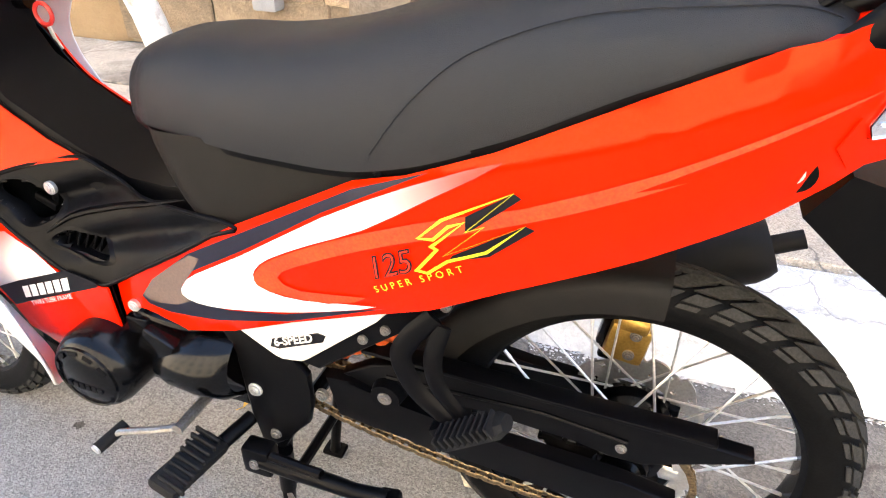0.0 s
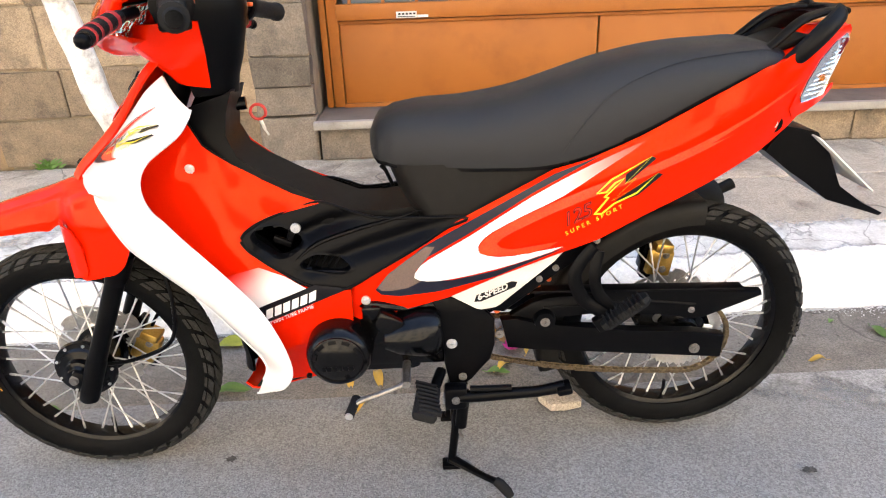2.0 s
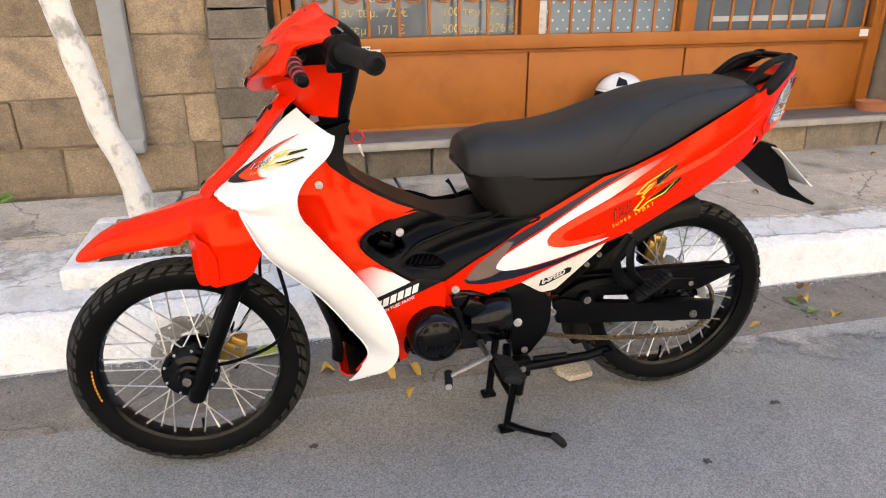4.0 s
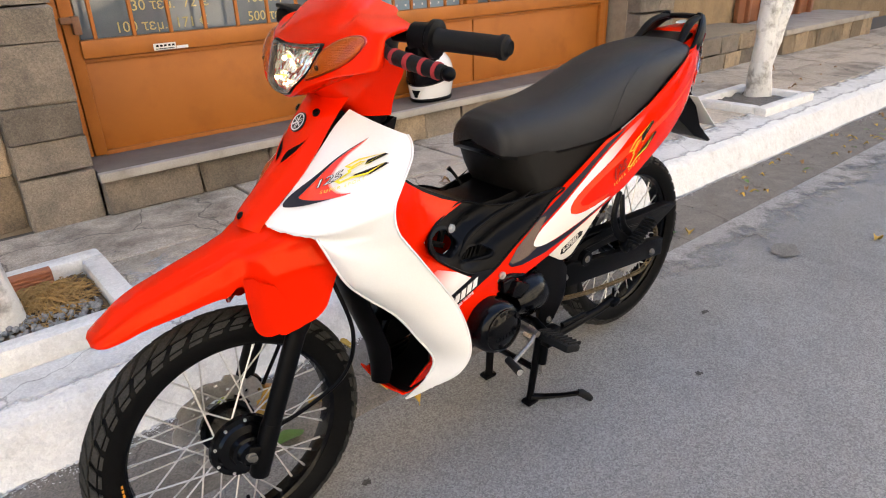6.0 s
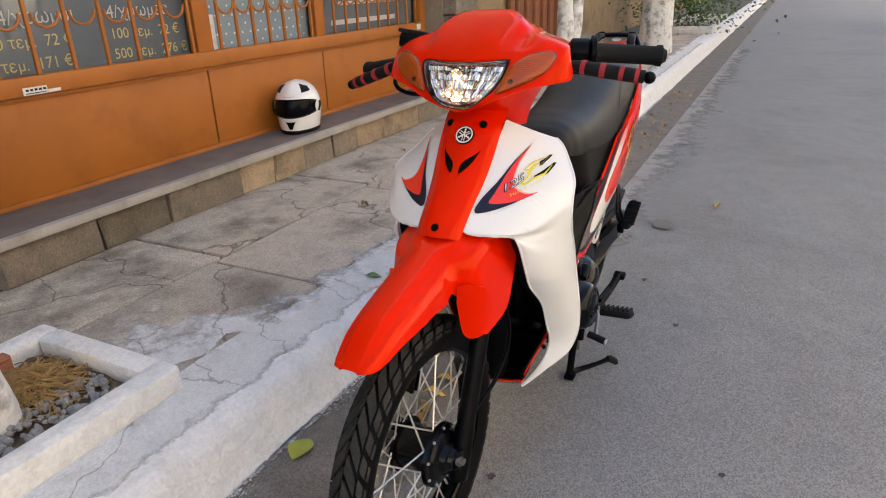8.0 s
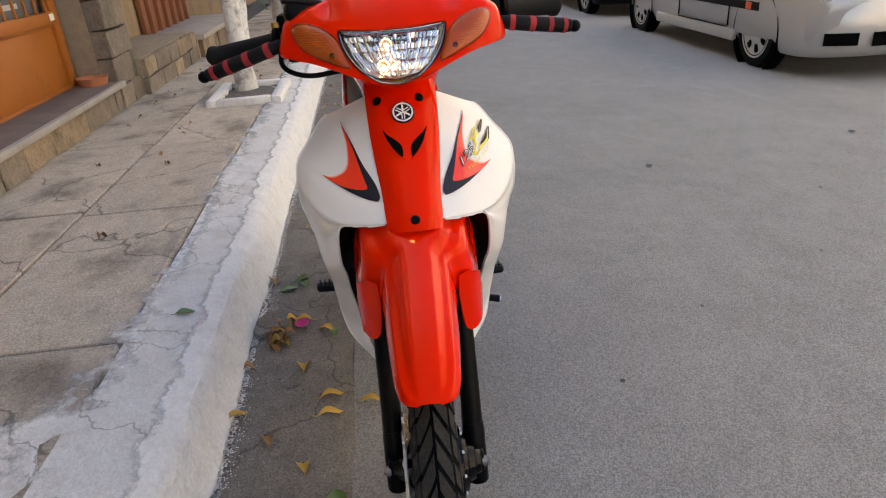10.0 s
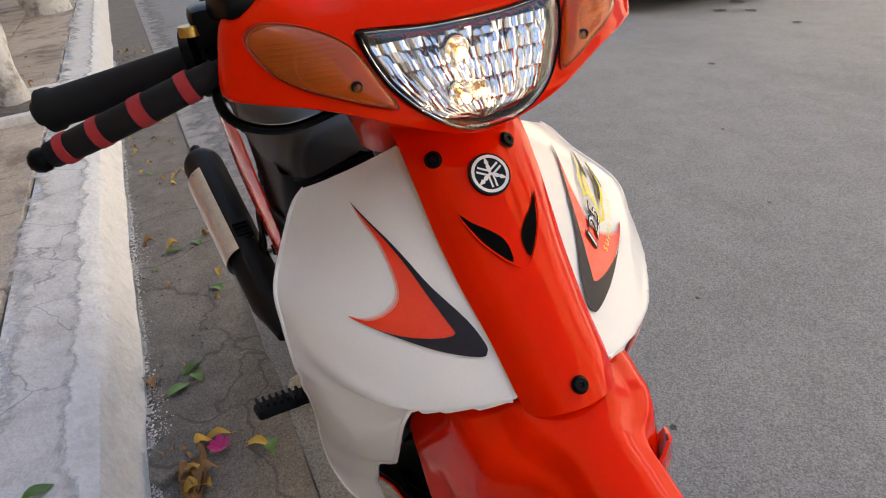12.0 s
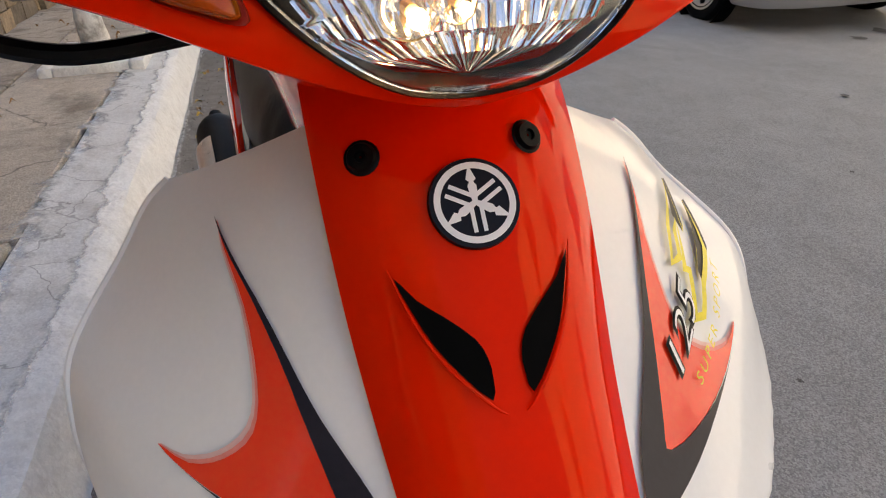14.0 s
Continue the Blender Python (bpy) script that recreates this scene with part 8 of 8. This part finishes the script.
# -- frame plates, pegs, stands --
for s, nm in SIDES:
    b = bmesh.new()
    slab(b, [(0.095, 0.440), (0.150, 0.438), (0.196, 0.418), (0.222, 0.385), (0.222, 0.330), (0.214, 0.296), (0.176, 0.252), (0.158, 0.235), (0.132, 0.235), (0.122, 0.290), (0.122, 0.400)], s * 0.094, s * 0.108, 0.004)
    fp = part("frame_plate", b, BLACK, bike, "black frame plate")
    bolt_on(fp, (0.138, s * 0.108, 0.337), 0.011, 0.010, s)
    bolt_on(fp, (0.158, s * 0.108, 0.258), 0.009, 0.009, s, DULLSTEEL)
    bolt_on(fp, (0.232, s * 0.095, 0.345), 0.009, 0.009, s, DULLSTEEL)
    # upper frame tube to the rear with bolts
    b = bmesh.new()
    slab(b, [(0.195, 0.408), (0.225, 0.425), (0.330, 0.512), (0.400, 0.556), (0.418, 0.548), (0.410, 0.530), (0.345, 0.486), (0.240, 0.400)], s * 0.082, s * 0.104, 0.004)
    part("frame_rail", b, BLACK, bike)
    for p in ((0.305, 0.470), (0.335, 0.492), (0.408, 0.545)):
        bolt_on(bike, (p[0], s * 0.106, p[1]), 0.0065, 0.007, s, DULLSTEEL)
    # rear peg hanger: two curved straps and a rubber peg
    b = bmesh.new()
    tube(b, spline([(0.400, 0.12 * s, 0.540), (0.375, 0.128 * s, 0.510), (0.365, 0.132 * s, 0.480), (0.385, 0.132 * s, 0.435), (0.425, 0.135 * s, 0.405)], 8), [0.012, 0.013, 0.013, 0.012], 10, flat=0.35, up=(0, 1, 0))
    tube(b, spline([(0.410, 0.12 * s, 0.530), (0.402, 0.130 * s, 0.490), (0.410, 0.132 * s, 0.450), (0.440, 0.135 * s, 0.415)], 8), [0.010, 0.011, 0.011, 0.010], 10, flat=0.35, up=(0, 1, 0))
    box(b, (0.425, 0.137 * s, 0.392), (0.04, 0.02, 0.03), 0.004, Euler((0, -0.6, 0)).to_matrix())
    ph = part("peg_hanger", b, BLACK, bike)
    b = bmesh.new()
    a0, a1 = Vector((0.418, 0.150 * s, 0.388)), Vector((0.495, 0.158 * s, 0.452))
    tube(b, [a0, a0.lerp(a1, 0.1), a0.lerp(a1, 0.9), a1], [0.012, 0.018, 0.018, 0.012], 8, flat=0.7)
    peg = part("passenger_peg", b, GRIP, bike, "folded black rubber passenger peg")
    rib = None
    for i in range(9):
        m_ = Matrix.Translation(a0.lerp(a1, 0.12 + i * 0.095) + Vector((-0.006, 0.008 * s, 0.008))) @ Euler((0, -0.7, 0)).to_matrix().to_4x4()
        if rib is None:
            b = bmesh.new()
            box(b, (0, 0, 0), (0.0035, 0.032, 0.016), 0.001, seg=1)
            rib = part("rib", b, GRIP, peg)
            rib.matrix_basis = m_
        else:
            share("rib", rib, peg, m_)
    # rider peg
    b = bmesh.new()
    tube(b, [(0.115, 0.10 * s, 0.268), (0.100, 0.15 * s, 0.262)], 0.011, 12)
    part("peg_bracket", b, BLACK, bike)
    b = bmesh.new()
    box(b, (0.085, 0.200 * s, 0.268), (0.046, 0.105, 0.020), 0.008, Euler((0.1 * s, 0.25, 0.12 * s)).to_matrix())
    peg = part("rider_peg", b, GRIP, bike, "ribbed grey rubber rider peg")
    rib = None
    for i in range(8):
        m_ = Matrix.Translation((0.085 + 0.001 * i, s * (0.158 + i * 0.012), 0.279)) @ Euler((0, 0.25, 0.12 * s)).to_matrix().to_4x4()
        if rib is None:
            b = bmesh.new()
            box(b, (0, 0, 0), (0.042, 0.005, 0.010), 0.0015, seg=1)
            rib = part("rib", b, GRIP, peg)
            rib.matrix_basis = m_
        else:
            share("rib", rib, peg, m_)
# centre stand
b = bmesh.new()
for s in (-1, 1):
    tube(b, [(0.155, 0.088 * s, 0.235), (0.148, 0.085 * s, 0.17), (0.132, 0.078 * s, 0.022), (0.131, 0.078 * s, 0.012)], [0.012, 0.012, 0.011, 0.013], 12, flat=0.8)
    box(b, (0.130, 0.080 * s, 0.007), (0.040, 0.030, 0.012), 0.004)
tube(b, [(0.142, -0.085, 0.105), (0.140, 0.085, 0.105)], 0.009, 10)
tube(b, [(0.156, -0.10, 0.233), (0.156, 0.10, 0.233)], 0.012, 10)
part("centre_stand", b, BLACK, bike, "black steel centre stand resting on the road")
b = bmesh.new()
tube(b, spline([(0.130, -0.082, 0.022), (0.158, -0.100, 0.017), (0.195, -0.142, 0.026), (0.222, -0.172, 0.036)], 6), [0.012, 0.010, 0.008, 0.009], 10, flat=0.7)
lv = part("stand_lever", b, BLACK, bike, "black foot lever of the centre stand")
b = bmesh.new()
tube(b, [(0.218, -0.168, 0.036), (0.226, -0.174, 0.034), (0.241, -0.184, 0.020), (0.247, -0.188, 0.012)], [0.0095, 0.011, 0.0105, 0.008], 12)
part("lever_rubber", b, GRIP, lv)
b = bmesh.new()
tube(b, [(0.160, -0.100, 0.215), (0.152, -0.096, 0.125)], 0.0125, 14)
sp = part("stand_spring", b, BLACK, bike)
b = bmesh.new()
tube(b, [(0.152, -0.096, 0.126), (0.150, -0.095, 0.105), (0.154, -0.095, 0.094), (0.148, -0.095, 0.092)], 0.004, 8)
part("spring_hook", b, DULLSTEEL, sp)
# side stand folded up
b = bmesh.new()
tube(b, [(0.140, -0.135, 0.228), (0.200, -0.140, 0.234), (0.30, -0.150, 0.245), (0.352, -0.155, 0.258)], [0.012, 0.013, 0.011, 0.012], 12)
box(b, (0.142, -0.13, 0.228), (0.045, 0.03, 0.05), 0.006)
box(b, (0.35, -0.158, 0.257), (0.03, 0.035, 0.016), 0.005, Euler((0, -0.2, 0)).to_matrix())
tube(b, [(0.17, -0.142, 0.252), (0.25, -0.148, 0.255)], 0.007, 8)
ss = part("side_stand", b, BLACK, bike, "black side stand folded up")
bolt_on(ss, (0.142, -0.146, 0.228), 0.009, 0.007, -1, DULLSTEEL)
# gear lever
b = bmesh.new()
tube(b, spline([(0.046, -0.165, 0.288), (0.01, -0.178, 0.282), (-0.035, -0.185, 0.270), (-0.048, -0.188, 0.264)], 5), 0.0055, 8, flat=0.8)
tube(b, [(0.048, -0.09, 0.29), (0.048, -0.172, 0.29)], 0.008, 10)
gl = part("gear_lever", b, DULLSTEEL, bike)
b = bmesh.new()
tube(b, [(-0.048, -0.170, 0.264), (-0.058, -0.215, 0.258)], 0.009, 12)
part("lever_rubber", b, GRIP, gl)
b = bmesh.new()
tube(b, [(-0.058, -0.214, 0.258), (-0.0585, -0.218, 0.2575)], 0.0075, 12)
part("lever_tip", b, STEEL, gl)

# -- swing arm, chain, shock, rear fender --
for s, nm in SIDES:
    b = bmesh.new()
    slab(b, [(0.235, 0.372), (0.250, 0.308), (0.300, 0.302), (0.470, 0.285), (0.684, 0.262), (0.684, 0.316), (0.620, 0.326), (0.480, 0.336), (0.340, 0.352), (0.270, 0.375)], s * 0.066, s * 0.088, 0.004)
    sa = part("swing_arm", b, BLACK, bike, "black box-section swing arm")
    bolt_on(sa, (0.626, s * 0.089, 0.288), 0.011, 0.012, s, DULLSTEEL)
    b = bmesh.new()
    tube(b, [(0.322, s * 0.07, 0.366), (0.322, s * 0.092, 0.366)], [0.024, 0.020], 18)
    part("arm_boss", b, BLACK, sa)
    bolt_on(sa, (0.322, s * 0.092, 0.366), 0.010, 0.006, s, DULLSTEEL)
b = bmesh.new()
slab(b, [(0.255, 0.376), (0.300, 0.405), (0.330, 0.412), (0.498, 0.424), (0.749, 0.408), (0.752, 0.398), (0.640, 0.352), (0.600, 0.352), (0.560, 0.368), (0.440, 0.374), (0.340, 0.372), (0.300, 0.36)], -0.078, -0.058, 0.004)
box(b, (0.50, -0.072, 0.424), (0.42, 0.028, 0.006), 0.002, Euler((0, 0.03, 0)).to_matrix())
cg = part("chain_guard", b, BLACK, bike, "black chain guard")
b = bmesh.new()
tube(b, [(0.32, -0.079, 0.392), (0.52, -0.079, 0.398), (0.62, -0.079, 0.385)], 0.0025, 6)
part("guard_rib", b, BLACK, cg)
bolt_on(cg, (0.614, -0.078, 0.372), 0.007, 0.007, -1, DULLSTEEL)
b = bmesh.new()
sp_r, sp_y = 0.084, -0.050
rows = []
N = 144
for rad, y in ((0.060, sp_y - 0.002), (None, sp_y - 0.002), (None, sp_y + 0.002), (0.060, sp_y + 0.002), (0.060, sp_y - 0.002)):
    rows.append([(RX + (rad or sp_r + 0.0035 * math.cos(36 * 2 * math.pi * k / N)) * math.cos(2 * math.pi * k / N), y, RZ + (rad or sp_r + 0.0035 * math.cos(36 * 2 * math.pi * k / N)) * math.sin(2 * math.pi * k / N)) for k in range(N)])
loft(b, rows, True)
sprocket = part("rear_sprocket", b, STEEL, rw, "steel rear sprocket")
b = bmesh.new()
tube(b, [(0.03, 0, 0), (0.066, 0, 0)], 0.012, 8, flat=0.3, up=(0, 1, 0))
arm = part("sprocket_arm", b, STEEL, sprocket)
for i in range(6):
    m_ = Matrix.Translation((RX, sp_y, RZ)) @ Matrix.Rotation(2 * math.pi * i / 6, 4, "Y")
    if i == 0:
        arm.matrix_basis = m_
    else:
        share("sprocket_arm", arm, sprocket, m_)
b = bmesh.new()
lathe(b, [(0.010, -0.085), (0.036, -0.083), (0.040, -0.075), (0.040, -0.045)], 30, (0.555, 0.0, 0.345))
drum = part("hub_drum", b, GLOSSBLACK, rw)
b = bmesh.new()
box(b, (0, 0, 0), (0.010, 0.03, 0.006), 0.001, seg=1)
tooth = part("drum_tooth", b, GLOSSBLACK, drum)
for i in range(14):
    a = 2 * math.pi * i / 14
    m_ = Matrix.Translation((0.555 + 0.040 * math.cos(a), -0.064, 0.345 + 0.040 * math.sin(a))) @ Matrix.Rotation(-a, 4, "Y")
    if i == 0:
        tooth.matrix_basis = m_
    else:
        share("drum_tooth", tooth, drum, m_)
# chain links
path = []
f_c, f_r = Vector((0.115, 0, 0.325)), 0.032
for t in np.linspace(0, 1, 44):
    path.append((f_c.x + (RX - f_c.x) * t, f_c.z - f_r + (RZ - sp_r - f_c.z + f_r) * t - 0.020 * math.sin(math.pi * t)))
for a in np.linspace(-math.pi / 2, math.pi / 2, 22)[1:]:
    path.append((RX + (sp_r + 0.001) * math.cos(a), RZ + (sp_r + 0.001) * math.sin(a)))
for t in np.linspace(0, 1, 44)[1:]:
    path.append((RX + (f_c.x - RX) * t, RZ + sp_r + (f_c.z + f_r - RZ - sp_r) * t))
P = np.array(path)
dist = np.r_[0, np.cumsum(np.hypot(*np.diff(P, axis=0).T))]
m = int(dist[-1] / 0.0127)
b = bmesh.new()
for i in range(m):
    d0 = i * 0.0127
    x, z = np.interp(d0, dist, P[:, 0]), np.interp(d0, dist, P[:, 1])
    x2, z2 = np.interp(d0 + 0.0127, dist, P[:, 0]), np.interp(d0 + 0.0127, dist, P[:, 1])
    a = -math.atan2(z2 - z, x2 - x)
    e = 0.0052 if i % 2 else 0.0038
    for sg in (-1, 1):
        box(b, ((x + x2) / 2, sp_y + sg * e, (z + z2) / 2), (0.0185, 0.0014, 0.0085), 0.0006, Euler((0, a, 0)).to_matrix(), 1)
    tube(b, [(x, sp_y - 0.0062, z), (x, sp_y + 0.0062, z)], 0.0032, 7)
tagged(part("chain", b, CHAINMAT, bike, "oily gold-brown drive chain"), kind="stuff")
# shock with orange spring
b = bmesh.new()
q0, q1 = Vector((0.205, -0.045, 0.392)), Vector((0.335, -0.045, 0.478))
dd = (q1 - q0).normalized()
u, w = dd.cross(Vector((0, 1, 0))), Vector((0, 1, 0))
tube(b, [q0 + (q1 - q0) * (k / 90) + (u * math.cos(k * 0.45) + w * math.sin(k * 0.45)) * 0.030 for k in range(91)], 0.006, 6)
part("shock_spring", b, ORANGE, bike, "orange shock absorber spring")
b = bmesh.new()
tube(b, [q0 - dd * 0.03, q1 + dd * 0.05], 0.016, 12)
part("shock_body", b, BLACK, bike)
# rear fender
b = bmesh.new()
rows = []
for a in np.linspace(radians(88), radians(197), 30):
    rr = RR + 0.022 + 0.012 * max(0, (a - 2.2))
    w = 0.060 if a < 2.6 else 0.060 - 0.02 * (a - 2.6)
    row = []
    for t in np.linspace(-1, 1, 17):
        k = abs(t)
        dr = 0 if k < 0.6 else (k - 0.6) / 0.4
        row.append((RX + (rr - 0.045 * dr) * math.cos(a), 0.012 + math.copysign(w * min(1, k / 0.7), t), RZ + (rr - 0.045 * dr) * math.sin(a)))
    rows.append(row)
loft(b, rows)
thicken(b, 0.003)
part("rear_fender", b, GREYPLASTIC, bike, "black plastic rear inner fender", smooth=60)
# number plate hanger and mud flap
b = bmesh.new()
rows = []
for x, z, w, t in ((0.735, 0.700, 0.045, 0.03), (0.785, 0.672, 0.050, 0.045), (0.82, 0.640, 0.052, 0.035), (0.86, 0.595, 0.055, 0.018), (0.92, 0.567, 0.050, 0.008), (0.978, 0.542, 0.035, 0.004)):
    rows.append([(x + t * 0.6, -w, z + t), (x + t * 0.6, w, z + t), (x - t * 0.3, w * 0.9, z - t * 0.6), (x - t * 0.3, -w * 0.9, z - t * 0.6)])
loft(b, rows, True, True)
part("mud_flap", b, BLACK, bike, "black plastic rear mud flap", smooth=40)
b = bmesh.new()
box(b, (0.862, 0.0, 0.660), (0.16, 0.15, 0.003), 0.001, Euler((0, 0.72, 0)).to_matrix())
npl = part("blank_plate", b, PAPER, bike, "white blank plate seen edge-on")
b = bmesh.new()
tube(b, [(0.81, -0.03, 0.695), (0.80, -0.045, 0.69)], 0.006, 8)
part("bolt", b, STEEL, npl)

pieces()
